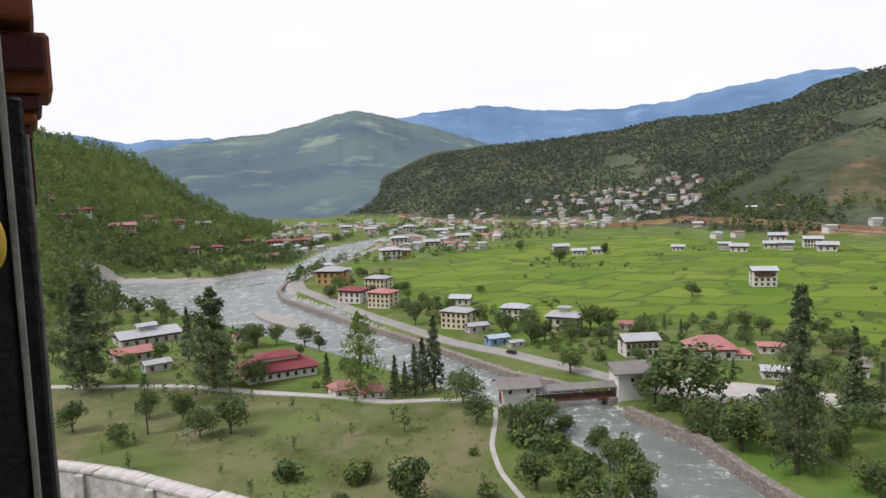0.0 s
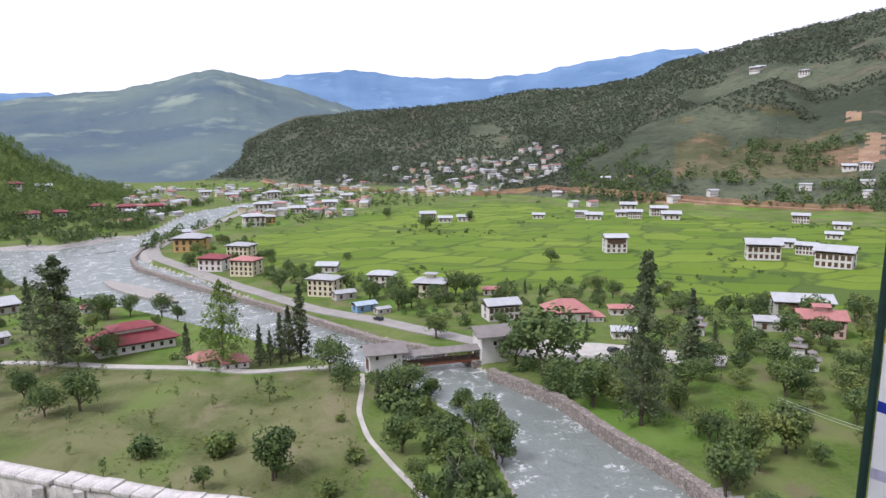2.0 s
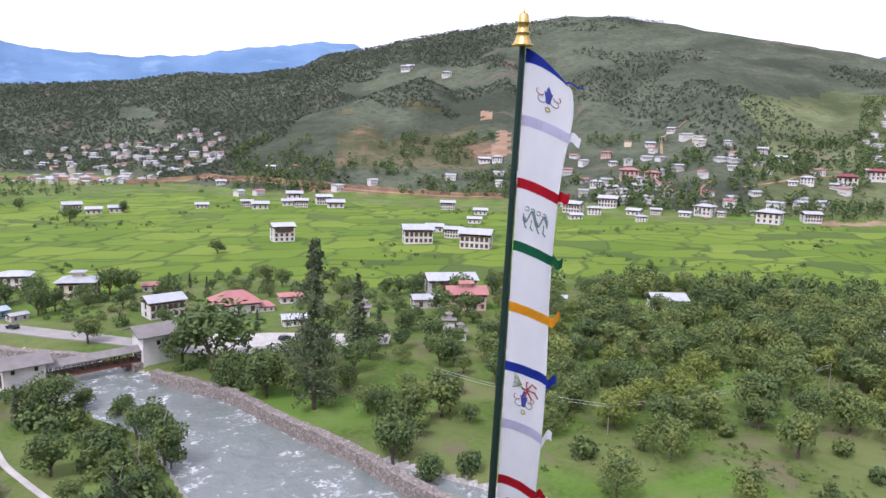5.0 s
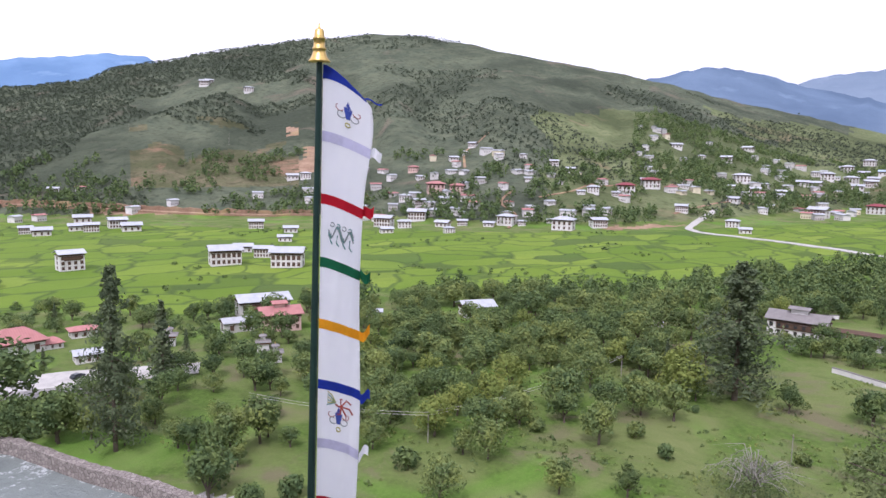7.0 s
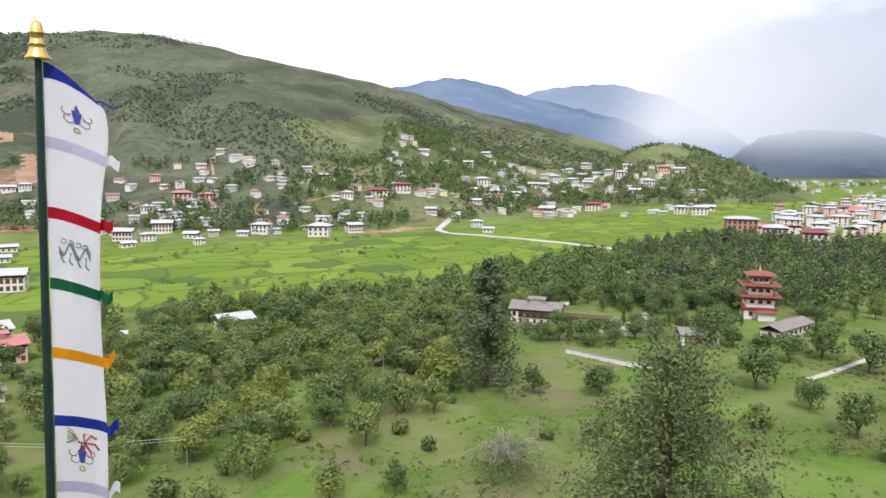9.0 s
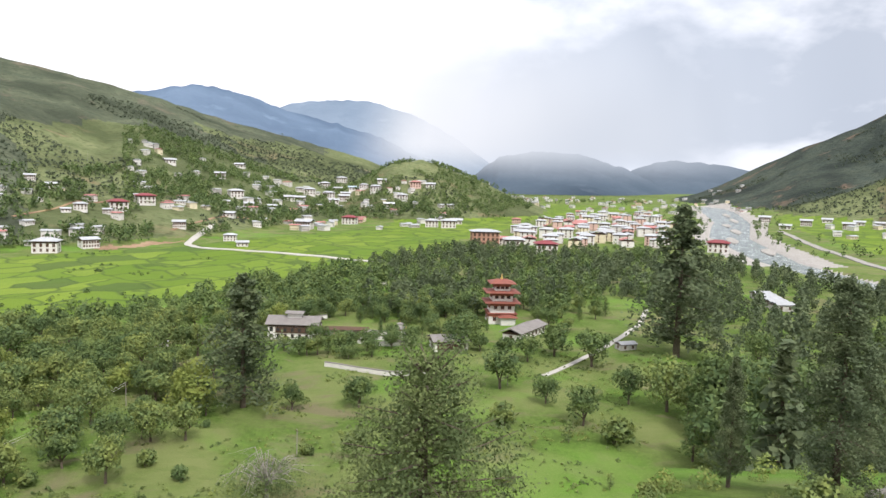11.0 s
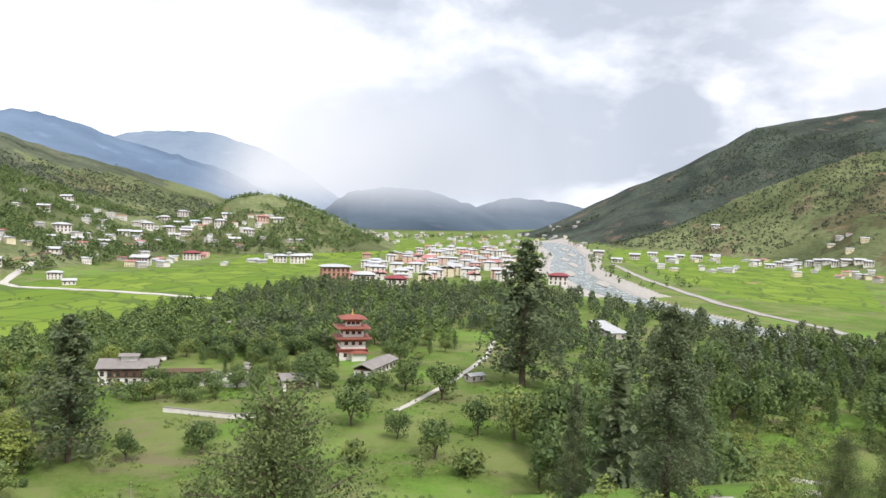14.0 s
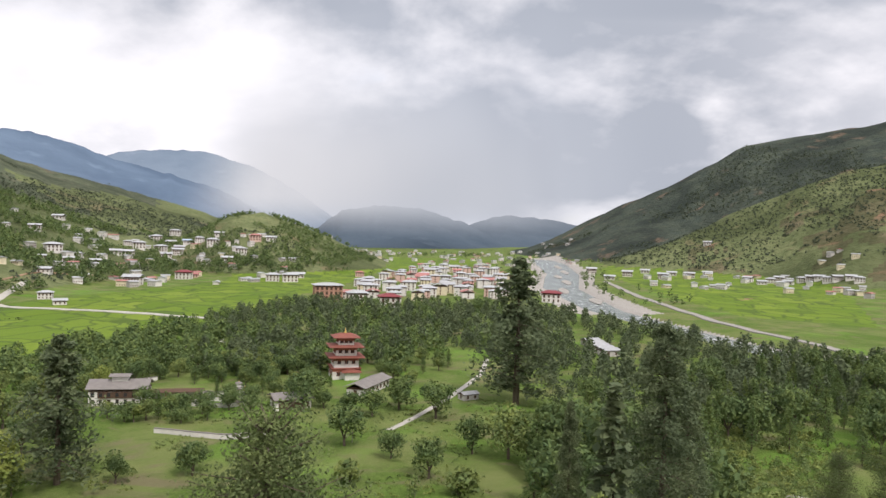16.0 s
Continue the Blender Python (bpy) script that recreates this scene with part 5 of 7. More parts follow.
ink = {"teal": plain("teal_thread", (0.05, 0.19, 0.17), 0.8), "indigo": plain("indigo_thread", (0.05, 0.08, 0.34), 0.8), "rust": plain("rust_thread", (0.35, 0.07, 0.05), 0.8),
       "olive": plain("olive_thread", (0.42, 0.38, 0.14), 0.8), "dim": plain("grey_thread", (0.24, 0.26, 0.26), 0.8)}
for rep in range(2):
    o = 3.9 * rep
    for k in range(9):  # lotus: an indigo bud, curled tendrils and an olive base
        stitch([((k - 4) * .009, .33 + .10 * abs(k - 4) / 4), ((k - 4) * .011, .42), ((k - 4) * .004, .56)], .006, o, ink["indigo"], "emblem")
    for sgn in (-1, 1):
        stitch([(sgn * abs(x), y) for x, y in curl(.075, .52, .055, 200, -120)], .006, o, ink["dim"], "emblem")
        stitch([(sgn * x, y) for x, y in curl(.10, .44, .05, 160, -60)], .005, o, ink["rust"], "emblem")
    stitch(curl(0, .63, .03, 0, 360, .3), .009, o, ink["olive"], "emblem")
    for j in range(3):  # a coiled teal beast, kept as plain curls
        stitch([(-.17 + .34 * k / 20, 1.98 + .015 * j + .075 * math.sin(k * .62 + j * .25)) for k in range(21)], .009, o, ink["teal" if j % 2 else "dim"], "emblem")
    for j in range(4):
        stitch([(-.13 + .085 * j, 2.02), (-.15 + .09 * j, 2.10 + .02 * (j % 2)), (-.115 + .09 * j, 2.15)], .008, o, ink["teal"], "emblem")
        stitch(curl(-.12 + .08 * j, 1.90, .035, 150, -170, .5), .006, o, ink["teal" if j % 2 else "dim"], "emblem")
    for j in range(6):  # winged figure, kept as plain strokes
        stitch([(.03, 4.22), (.06 + .08 * math.cos(j * 1.05), 4.22 + .12 * math.sin(j * 1.05)), (.07 + .12 * math.cos(j * 1.05 + .3), 4.24 + .13 * math.sin(j * 1.05 + .3))], .011, o, ink["rust"], "emblem")
        stitch([(-.04, 4.18), (-.10 - .012 * j, 4.08 + .03 * j), (-.15, 4.05 + .035 * j)], .007, o, ink["teal" if j % 2 else "olive"], "emblem")

# ---- the covered bridge ----
bridge = thing("covered_bridge", "whitewashed bridge houses joined by a roofed timber span", "bridge")
bridge.matrix_basis = pose(34, 194.0, base(34, 194), 0, 0, 7)
part("gatehouse", boxes((-20.5, -11.5, -3.2, 3.2, -3, 4.7)), M["white"], bridge, "small whitewashed gatehouse")
part("gatehouse_roof", gable(9, 6.4, 4.9, 1.9, 1.5, .28), M["roof_wood"], bridge).matrix_basis = pose(-16, 0, 0)
part("tower", boxes((11.5, 19.5, -3.8, 3.8, -4, 6.9)), M["white"], bridge, "tall whitewashed bridge tower")
part("tower_roof", gable(8, 7.6, 7.3, 2.1, 1.9, .3), M["roof_wood"], bridge).matrix_basis = pose(15.5, 0, 0)
part("attic_post", boxes((11.9, 19.1, -3.3, 3.3, 6.8, 7.5)), M["timber"], bridge)
part("deck", boxes((-12, 12, -1.9, 1.9, .5, .95)), M["timber"], bridge)
for y in (-1.75, 1.75):
    part("girder", boxes((-12, 12, y - .2, y + .2, .0, .55)), M["redwood"], bridge)
    part("rail", boxes((-12, 12, y - .08, y + .08, 1.95, 2.15)), M["timber"], bridge)
    part("rail", boxes((-12, 12, y - .06, y + .06, 1.4, 1.52)), M["timber"], bridge)
    for k in range(13):
        x = -12 + 2 * k
        part("post", boxes((x - .12, x + .12, y - .12, y + .12, .9, 3.3)), M["timber"], bridge)
    for k in range(24):
        x = -11.5 + k
        part("baluster", boxes((x - .07, x + .07, y - .05, y + .05, .95, 1.95)), M["timber"], bridge)
part("span_roof", gable(24, 4.2, 3.2, 1.1, .6, .2), M["roof_wood"], bridge)
for k in range(4):
    part("corbel", boxes((6.5 + 1.5 * k, 12, -1.9, 1.9, -.45 - .5 * k, -.0 - .5 * k)), M["timber"], bridge)
dr = part("door", boxes((-20.62, -20.45, -1.0, 1.0, 0, 2.8)), M["redwood"], bridge, "dark red wooden door")
part("door_frame", boxes((-20.7, -20.5, -1.35, -1.0, 0, 3.0), (-20.7, -20.5, 1.0, 1.35, 0, 3.0), (-20.75, -20.5, -1.45, 1.45, 2.8, 3.15)), M["timber"], dr)
for x in (-18.5, -13.5):
    window(bridge, x, -3.2, 3.9, .6, .8, "-y")
window(bridge, 15.5, -3.8, 5.2, .7, .9, "-y")
part("riverside_abutment", boxes((9, 12, -3.5, 3.5, -4, .3)), M["dike"], bridge)


# ---- pagoda temple in the grove ----
def pagoda():
    t = thing("temple_tower", "four-tiered white temple tower with dull red roofs", "temple")
    tiers = [(9.2, 0, 4.3), (8.2, 5.2, 8.9), (7.0, 9.8, 13.2), (5.2, 14.1, 17.0)]
    for k, (w, z0, z1) in enumerate(tiers):
        part("storey", boxes((-w / 2, w / 2, -w / 2, w / 2, z0 - (2 if not k else 1), z1)), M["white"], t)
        part("timber_band", boxes((-w / 2 - .15, w / 2 + .15, -w / 2 - .15, w / 2 + .15, z1 - (1.3 if k else 1.1), z1)), M["redwood"], t)
        ov = [.5, 2.0, 2.3, 1.9][k]
        part("roof", hip(w, w, z1, 1.1 if k < 3 else 1.7, ov, .22), M["orange"], t)
        for face in ("-y", "+x", "-x"):
            for c in range(3):
                x = (c - 1) * w * .29
                xy = {"-y": (x, -w / 2), "+x": (w / 2, x), "-x": (-w / 2, x)}[face]
                window(t, *xy, (z0 + z1) / 2, 1.0, 1.5, face, M["redwood"])
    part("porch_roof", hip(5, 3, 3.2, 1.0, .8), M["orange"], t).matrix_basis = pose(1.5, -5.5, 0)
    part("porch", boxes((-.8, 3.8, -7, -4.5, -1, 3.1)), M["white"], t)
    part("finial", cone(cone(bmesh.new(), 0, 0, 18.5, 19.4, .5, .35), 0, 0, 19.4, 21, .28, .02), gold, t)
    return t


put("pagoda", pagoda, 299, -25, -86, (1.22, 1.22, .97))


def stupa():
    t = thing("shrine", "small square whitewashed shrine with a brown roof", "shrine")
    part("body", boxes((-1.7, 1.7, -1.7, 1.7, -1, 3.0)), M["white"], t)
    part("band", boxes((-1.8, 1.8, -1.8, 1.8, 2.5, 3.0)), M["redwood"], t)
    part("roof", hip(3.4, 3.4, 3.0, .9, .7), M["roof_wood"], t)
    part("neck", boxes((-.7, .7, -.7, .7, 3.5, 4.7)), M["white"], t)
    part("cap", hip(1.4, 1.4, 4.7, .7, .5), M["roof_wood"], t)
    part("finial", cone(bmesh.new(), 0, 0, 5.3, 6.1, .15, .02), gold, t)
    return t


put("stupa", stupa, 134, 176, -35, 1.0)
put("stupa", stupa, 130, 165, -35, 1.0)
put("stupa", stupa, 120, 205, -35, 1.1)
put("stupa", stupa, 268, 15.2, -80, 1.0)

# ---- houses ----
HOMES = {
    "farm": lambda: house("white farmhouse with dark timber windows and a pale sheet roof", 12, 9, 2, "white", "roof_white", "gable", cols=6, win=(1.15, 1.5)),
    "white1": lambda: house("small white house with a pale sheet roof", 10, 8, 1, "white", "roof_white", "gable", cols=3, attic_shade=.6),
    "white2": lambda: house("two-storey white house with a pale hipped roof", 12, 9, 2, "white", "roof_white", "hip", cols=4),
    "white1red": lambda: house("low white house with a dark red roof", 10, 8, 1, "white", "roof_red", "hip", cols=3, attic_shade=.4),
    "white2red": lambda: house("two-storey white house with a dark red roof", 12, 9, 2, "white", "roof_red", "hip", cols=4),
    "white1blue": lambda: house("small white house with a blue sheet roof", 10, 8, 1, "white", "roof_blue", "gable", cols=3),
    "pink2": lambda: house("two-storey pink-washed house with a faded red roof", 12, 9, 2, "pinkish", "roof_salmon", "hip", cols=4),
    "cream3": lambda: house("three-storey cream house with dark windows and a grey hipped roof", 14, 11, 3, "cream", "roof_grey", "hip", cols=5, rise=.16, attic_shade=.5, panes=True),
    "cream3red": lambda: house("three-storey cream house with a faded red roof", 14, 11, 3, "cream", "roof_salmon", "hip", cols=5, rise=.16, attic_shade=.5, panes=True),
    "cream2": lambda: house("cream two-storey house with a double grey roof and roof lantern", 12, 10, 2, "cream", "roof_grey", "hip", cols=4, rise=.18, lantern=True, panes=True),
    "ochre2": lambda: house("ochre two-storey house with a grey roof", 12, 10, 2, "ochre", "roof_grey", "hip", cols=4, rise=.18),
    "shed": lambda: house("low shed with a grey sheet roof", 9, 6, 1, "grey", "roof_grey", "gable", cat="shed", name="shed", cols=2, attic_shade=0, rise=.18, over=.5),
    "shedblue": lambda: house("low blue-painted shed with a pale sheet roof", 9, 6, 1, "bluepaint", "roof_blue", "gable", cat="shed", name="shed", cols=2, attic_shade=0, rise=.18, over=.5),
    "salmon": lambda: house("broad house with a faded red hipped roof", 12, 10, 1, "white", "roof_salmon", "hip", cols=3, attic_shade=.3, rise=.32),
    "red1": lambda: house("small white house with a faded red roof", 10, 7, 1, "white", "roof_salmon", "hip", cols=3, attic_shade=.3),
    "tall2": lambda: house("tall white farmhouse with an open timber upper floor and pale roof", 12, 9, 3, "white", "roof_white", "gable", True, cols=4, rise=.2, win=(1.3, 1.5)),
    "longred": lambda: house("long low building with a red roof on the hillside", 18, 9, 1, "pinkish", "roof_salmon", "gable", cols=6, attic_shade=.4),
    "hall": lambda: house("white hall with a two-tiered dark red hipped roof", 26, 15, 1, "white", "roof_red", "hip", cat="hall", cols=8, attic_shade=.5, rise=.34, over=1.6, panes=True, lantern=True, name="hall"),
    "works": lambda: house("broad low building with pale grey sheet roofs", 22, 14, 1, "grey", "roof_white", "gable", cat="workshop", cols=6, attic_shade=.5, rise=.14, lantern=True, name="workshop"),
    "workspink": lambda: house("low building with a faded pink sheet roof", 14, 10, 1, "grey", "roof_salmon", "gable", cat="workshop", cols=4, attic_shade=.3, rise=.18, name="workshop"),
    "temple_hall": lambda: house("white temple hall with a broad pale sheet roof", 18, 12, 2, "white", "roof_white", "gable", True, cat="temple", cols=6, rise=.16, name="temple"),
    "temple": lambda: house("red-brown temple with timber galleries and a faded red roof", 14, 11, 2, "pinkish", "roof_salmon", "gable", True, cat="temple", cols=5, rise=.2, lantern=True, name="temple"),
    "manor": lambda: house("large white manor with timber windows, shingle roof and roof turret", 20, 11, 2, "white", "roof_wood", "gable", True, cat="manor", cols=7, rise=.24, lantern=True, panes=True, name="manor"),
    "lodge": lambda: house("white lodge with a brown timber front and shingle roof", 12, 8, 1, "white", "roof_wood", "gable", True, cols=4, attic_shade=.5, name="lodge"),
    "barn": lambda: house("long low white building with a weathered shingle roof", 23, 7, 1, "white", "roof_wood", "gable", cat="barn", cols=7, attic_shade=.3, rise=.22, name="barn"),
    "brick4": lambda: house("four-storey brick-coloured town building with a pale roof", 16, 12, 4, "brick", "roof_white", "hip", cat="town house", cols=6, rise=.12, attic_shade=.4),
    "town3": lambda: house("three-storey pale town house with a white roof", 13, 12, 3, "white", "roof_white", "hip", cat="town house", cols=3, rise=.14, attic_shade=.5),
    "town3pink": lambda: house("three-storey pinkish town house with a pale roof", 13, 12, 3, "pinkish", "roof_white", "hip", cat="town house", cols=3, rise=.14, attic_shade=.5),
    "town3cream": lambda: house("three-storey cream town house with a grey roof", 13, 12, 3, "cream", "roof_grey", "gable", cat="town house", cols=3, rise=.2, attic_shade=.5),
    "town2red": lambda: house("two-storey white town house with a faded red roof", 13, 11, 2, "white", "roof_salmon", "gable", cat="town house", cols=3, rise=.2, attic_shade=.5),
}
LOTS = []


def home(key, x, y, turn, scale):
    LOTS.append((x, y, 9 * scale))
    return put(key, HOMES[key], x, y, turn, scale)


home("shed", 252, -66, -70, .7)
home("lodge", 250, -3, -75, 1.0)
home("barn", 271, -32, -31, 1.0)
for k in range(5):
    home("shed", 335 + 9 * k, -160 - 1.5 * k, -80, 1.0)
# ---- houses by the river, in the fields and on the slopes ----
home("cream3", 4.5, 302.0, -29, 0.85)
home("cream3red", -32.6, 359.7, -25, 0.88)
home("white2red", -50.3, 381.6, -22, 1.09)
home("cream3", -39.9, 416.5, -25, 0.93)
home("ochre2", -73.4, 458.0, -11, 1.40)
home("white2", 29.7, 313.9, -20, 0.89)
home("cream2", 47.2, 287.0, -24, 1.02)
home("white1", 7.1, 359.6, -16, 0.97)
home("shed", 11.6, 290.3, 18, 0.93)
home("shedblue", 18.2, 267.3, 21, 0.90)
home("shed", 24.5, 260.9, 20, 0.62)
home("farm", 64.8, 242.7, 5, 0.94)
home("salmon", 86.2, 234.3, -5, 1.13)
home("salmon", 94.8, 230.7, -7, 0.53)
home("red1", 72.4, 284.0, -14, 0.76)
home("red1", 108.2, 237.4, -14, 0.79)
home("white1", 96.1, 208.9, -15, 0.70)
home("tall2", 168.8, 381.5, -9, 1.00)
home("white1red", -241.1, 677.2, 20, 1.40)
home("white1red", -231.6, 718.4, 18, 1.40)
home("white1red", -225.2, 818.1, 15, 1.40)
home("white2red", -177.8, 746.8, 13, 1.40)
home("white2red", -153.3, 756.8, 11, 1.40)
home("longred", -293.1, 646.7, 34, 1.40)
home("white1red", -297.0, 722.9, 22, 1.40)
home("white1red", -335.5, 609.6, 29, 0.95)
home("white1red", -313.2, 623.3, 27, 1.40)
home("white1red", -311.0, 589.0, 28, 1.18)
home("white1red", -286.6, 770.6, 20, 1.40)
home("white1", -282.9, 840.6, 19, 1.40)
home("white2", -47.1, 730.7, 4, 1.40)
home("white2", -46.4, 596.6, 14, 1.39)
home("white2", -46.9, 937.3, 3, 1.40)
home("white1", -13.7, 713.0, 1, 1.40)
home("white1", -101.8, 969.1, 6, 1.40)
home("white1", -144.2, 1042.7, 8, 1.40)
home("ochre2", -36.6, 619.1, 13, 0.92)
home("white1", 19.2, 786.3, -1, 1.40)
home("white1", 43.3, 894.7, -3, 1.40)
home("white1", -92.8, 544.4, 10, 0.99)
home("white1", -6.0, 890.0, 0, 1.40)
home("shed", -73.0, 495.8, 18, 1.33)
home("farm", 95.0, 593.9, 1, 1.05)
home("white1", 107.7, 580.1, -11, 1.05)
home("white1", 124.9, 586.1, -12, 1.07)
home("white1", 102.6, 640.8, -9, 0.58)
home("white1", 188.6, 582.8, -18, 0.95)
home("farm", 225.9, 581.3, -21, 0.78)
home("white1", 229.5, 562.2, -22, 1.26)
home("white1", 261.0, 575.4, -24, 1.13)
home("farm", 264.7, 559.4, -25, 0.92)
home("farm", 291.7, 571.3, -17, 1.11)
home("white1", 289.0, 544.1, -23, 1.36)
home("white1", 274.5, 782.0, -19, 0.99)
home("salmon", -31.2, 206.8, 29, 0.64)
home("salmon", -22.9, 203.4, 16, 0.58)
home("hall", -56.3, 230.8, 28, 0.86)
home("works", -124.9, 292.4, 38, 1.04)
home("workspink", -117.7, 260.9, 39, 0.93)
home("shed", -101.1, 242.9, 38, 0.97)
home("red1", -84.6, 290.6, 26, 0.73)
home("farm", 232.1, 337.5, -27, 1.34)
home("white1", 268.8, 371.6, -36, 1.04)
home("farm", 264.2, 345.3, -47, 0.85)
home("farm", 249.3, 305.0, -49, 1.35)
home("white1", 322.7, 397.8, -39, 0.92)
home("temple_hall", 166.7, 219.2, -25, 1.01)
home("temple", 155.9, 195.7, -27, 0.93)
home("shed", 145.0, 204.3, -23, 1.13)
home("white1", 216.6, 155.6, -34, 1.12)
home("white1", 192.3, 185.4, -46, 0.57)
home("manor", 262.4, 53.7, -90, 0.90)
home("lodge", 249.9, 83.8, -81, 0.76)
home("shed", 242.6, 95.5, -69, 0.50)
home("farm", 364.9, 486.3, -37, 0.97)
home("white1", 363.9, 441.5, -39, 1.02)
home("white1", 298.1, 644.7, -25, 1.40)
home("farm", 704.7, 517.2, -79, 0.78)
home("white1", 660.0, 511.4, -40, 0.99)
home("white2", 681.2, 510.4, -54, 0.59)
home("pink2", 606.7, 526.1, -63, 0.87)
home("white1", 590.1, 501.9, -27, 0.83)
home("white2", 700.7, 443.1, -48, 0.66)
home("farm", 720.9, 414.2, -63, 0.82)
home("white1", 709.3, 386.8, -77, 1.05)
home("white2", 651.3, 366.8, -40, 0.50)
home("pink2", 564.7, 459.9, -43, 1.40)
home("pink2", 572.3, 438.4, -58, 1.14)
home("white2", 536.8, 475.4, -66, 0.92)
home("farm", 529.2, 451.1, -31, 0.90)
home("white1", 544.7, 430.7, -46, 1.15)
home("white2", 518.5, 389.9, -60, 0.55)
home("farm", 443.4, 416.6, -67, 1.21)
home("white1", 410.1, 382.8, -30, 0.94)
home("white2", 445.0, 395.0, -44, 0.89)
home("farm", 497.0, 425.4, -58, 1.30)
home("white1", 476.0, 379.0, -73, 1.09)
home("white2", 438.6, 342.9, -37, 0.67)
home("farm", 495.7, 373.1, -51, 0.71)
home("white1", 502.0, 349.3, -66, 0.87)
home("white2", 514.8, 340.0, -81, 1.16)
home("farm", 520.1, 328.5, -45, 0.55)
home("white1", 540.6, 311.8, -60, 0.74)
home("white2", 521.9, 289.1, -74, 1.40)
home("farm", 553.3, 273.9, -40, 1.04)
home("white1", 637.7, 335.5, -51, 0.77)
home("white2", 652.2, 329.5, -65, 0.94)
home("farm", 671.9, 313.9, -80, 0.66)
home("white2red", 733.6, 305.0, -45, 1.40)
home("white2red", 692.1, 313.5, -57, 1.40)
home("farm", 675.9, 248.4, -74, 0.96)
home("white1", 775.9, 231.6, -90, 1.20)
home("white2", 903.3, 261.7, -54, 1.39)
home("farm", 835.8, 253.5, -66, 0.82)
home("white1", 872.8, 237.1, -81, 1.18)
home("white2", 907.0, 236.2, -94, 0.88)
home("farm", 889.7, 213.8, -58, 0.95)
home("white1", 591.5, 165.8, -69, 0.91)
home("white2", 633.9, 188.2, -81, 0.89)
home("farm", 792.9, 153.4, -100, 1.40)
home("white1", 983.5, 374.9, -53, 1.40)
home("white2", 980.7, 337.4, -68, 0.77)
home("farm", 1002.3, 311.6, -83, 1.14)
home("white1", 1136.2, 322.5, -97, 1.40)
home("white2", 1088.7, 218.6, -65, 0.94)
home("farm", 1076.3, 203.6, -78, 0.98)
home("white1", 1009.8, 202.3, -91, 1.40)
home("white2", 1110.6, 178.4, -106, 1.28)
home("farm", 1103.3, 154.3, -70, 1.27)
home("white1", 1222.5, 206.1, -81, 1.40)
home("white2", 1335.6, 190.5, -96, 1.40)
home("farm", 556.7, 270.7, -41, 0.50)
home("white1", 537.4, 648.7, -30, 1.25)
home("white2", 547.7, 637.3, -44, 0.96)
home("farm", 776.8, 1180.9, -49, 1.40)
home("white1", 790.7, 1188.3, -13, 1.40)
home("white2", 788.5, 1066.7, -28, 1.32)
home("farm", 330.1, 775.4, -28, 0.84)
home("white2red", 891.4, 116.5, -101, 1.40)
home("brick4", 601.7, -34.5, -85, 1.40)
home("brick4", 669.4, -35.5, -85, 0.87)
home("white2", 862.8, 14.6, -89, 1.28)
home("white2", 850.3, -5.3, -85, 1.40)
home("white1", 928.5, -16.2, -91, 1.40)
home("white2red", 574.8, -82.3, -88, 1.40)
home("white2", 609.0, -59.9, -86, 1.40)
home("white2red", 615.7, -235.8, -111, 1.40)
home("white1", 1257.7, -798.5, -122, 1.40)
home("white1blue", 1151.8, 145.9, -83, 1.38)
home("white2", 1136.7, 127.6, -84, 1.13)
home("white2", 1102.9, 105.3, -85, 1.40)
home("white2", 1215.7, 201.8, -81, 1.40)
home("white1", 1210.4, 179.3, -82, 1.40)
home("white2", 1075.6, 201.1, -79, 1.40)
home("white1", 1134.9, 155.7, -82, 1.40)
home("white1", 1137.9, 99.0, -85, 1.40)
home("pink2", 1102.1, 44.9, -88, 1.36)
home("white1", 1110.1, 22.4, -89, 1.40)
home("white1", 1020.3, 78.4, -86, 1.40)
home("longred", 925.4, 114.5, -83, 1.08)
home("white1", 823.1, 160.3, -79, 1.40)
home("white1", 1052.3, -9.4, -91, 0.94)
home("white2", 1051.2, 61.8, -87, 1.30)
home("white1", 1066.1, 163.2, -81, 1.40)
home("white1", 994.6, 213.6, -78, 1.40)
home("pink2", 966.3, -97.3, -96, 0.96)
home("farm", 915.0, -647.5, -145, 1.06)
home("white1", 862.8, -632.1, -115, 1.21)
home("white2", 892.6, -667.8, -125, 1.05)
home("farm", 923.0, -705.0, -134, 1.09)
home("white1", 867.4, -676.8, -144, 1.24)
home("white2", 887.8, -714.8, -114, 1.07)
home("farm", 873.6, -717.3, -123, 1.06)
home("white1", 860.4, -720.3, -133, 1.27)
home("white2", 836.2, -714.1, -142, 1.04)
home("farm", 825.9, -718.7, -112, 1.03)
home("white1", 810.8, -726.4, -122, 1.23)
home("white2", 792.5, -723.6, -131, 1.01)
home("farm", 1090.3, -485.0, -114, 1.30)
home("white1", 941.7, -446.5, -115, 1.36)
home("farm", 1019.1, -512.4, -117, 1.24)
home("white1", 1112.5, -591.5, -118, 1.40)
home("farm", 959.1, -539.0, -119, 1.20)
home("white1", 1054.9, -608.1, -120, 1.40)
home("farm", 999.2, -606.3, -121, 1.16)
home("white1", 1066.4, -679.1, -122, 1.40)
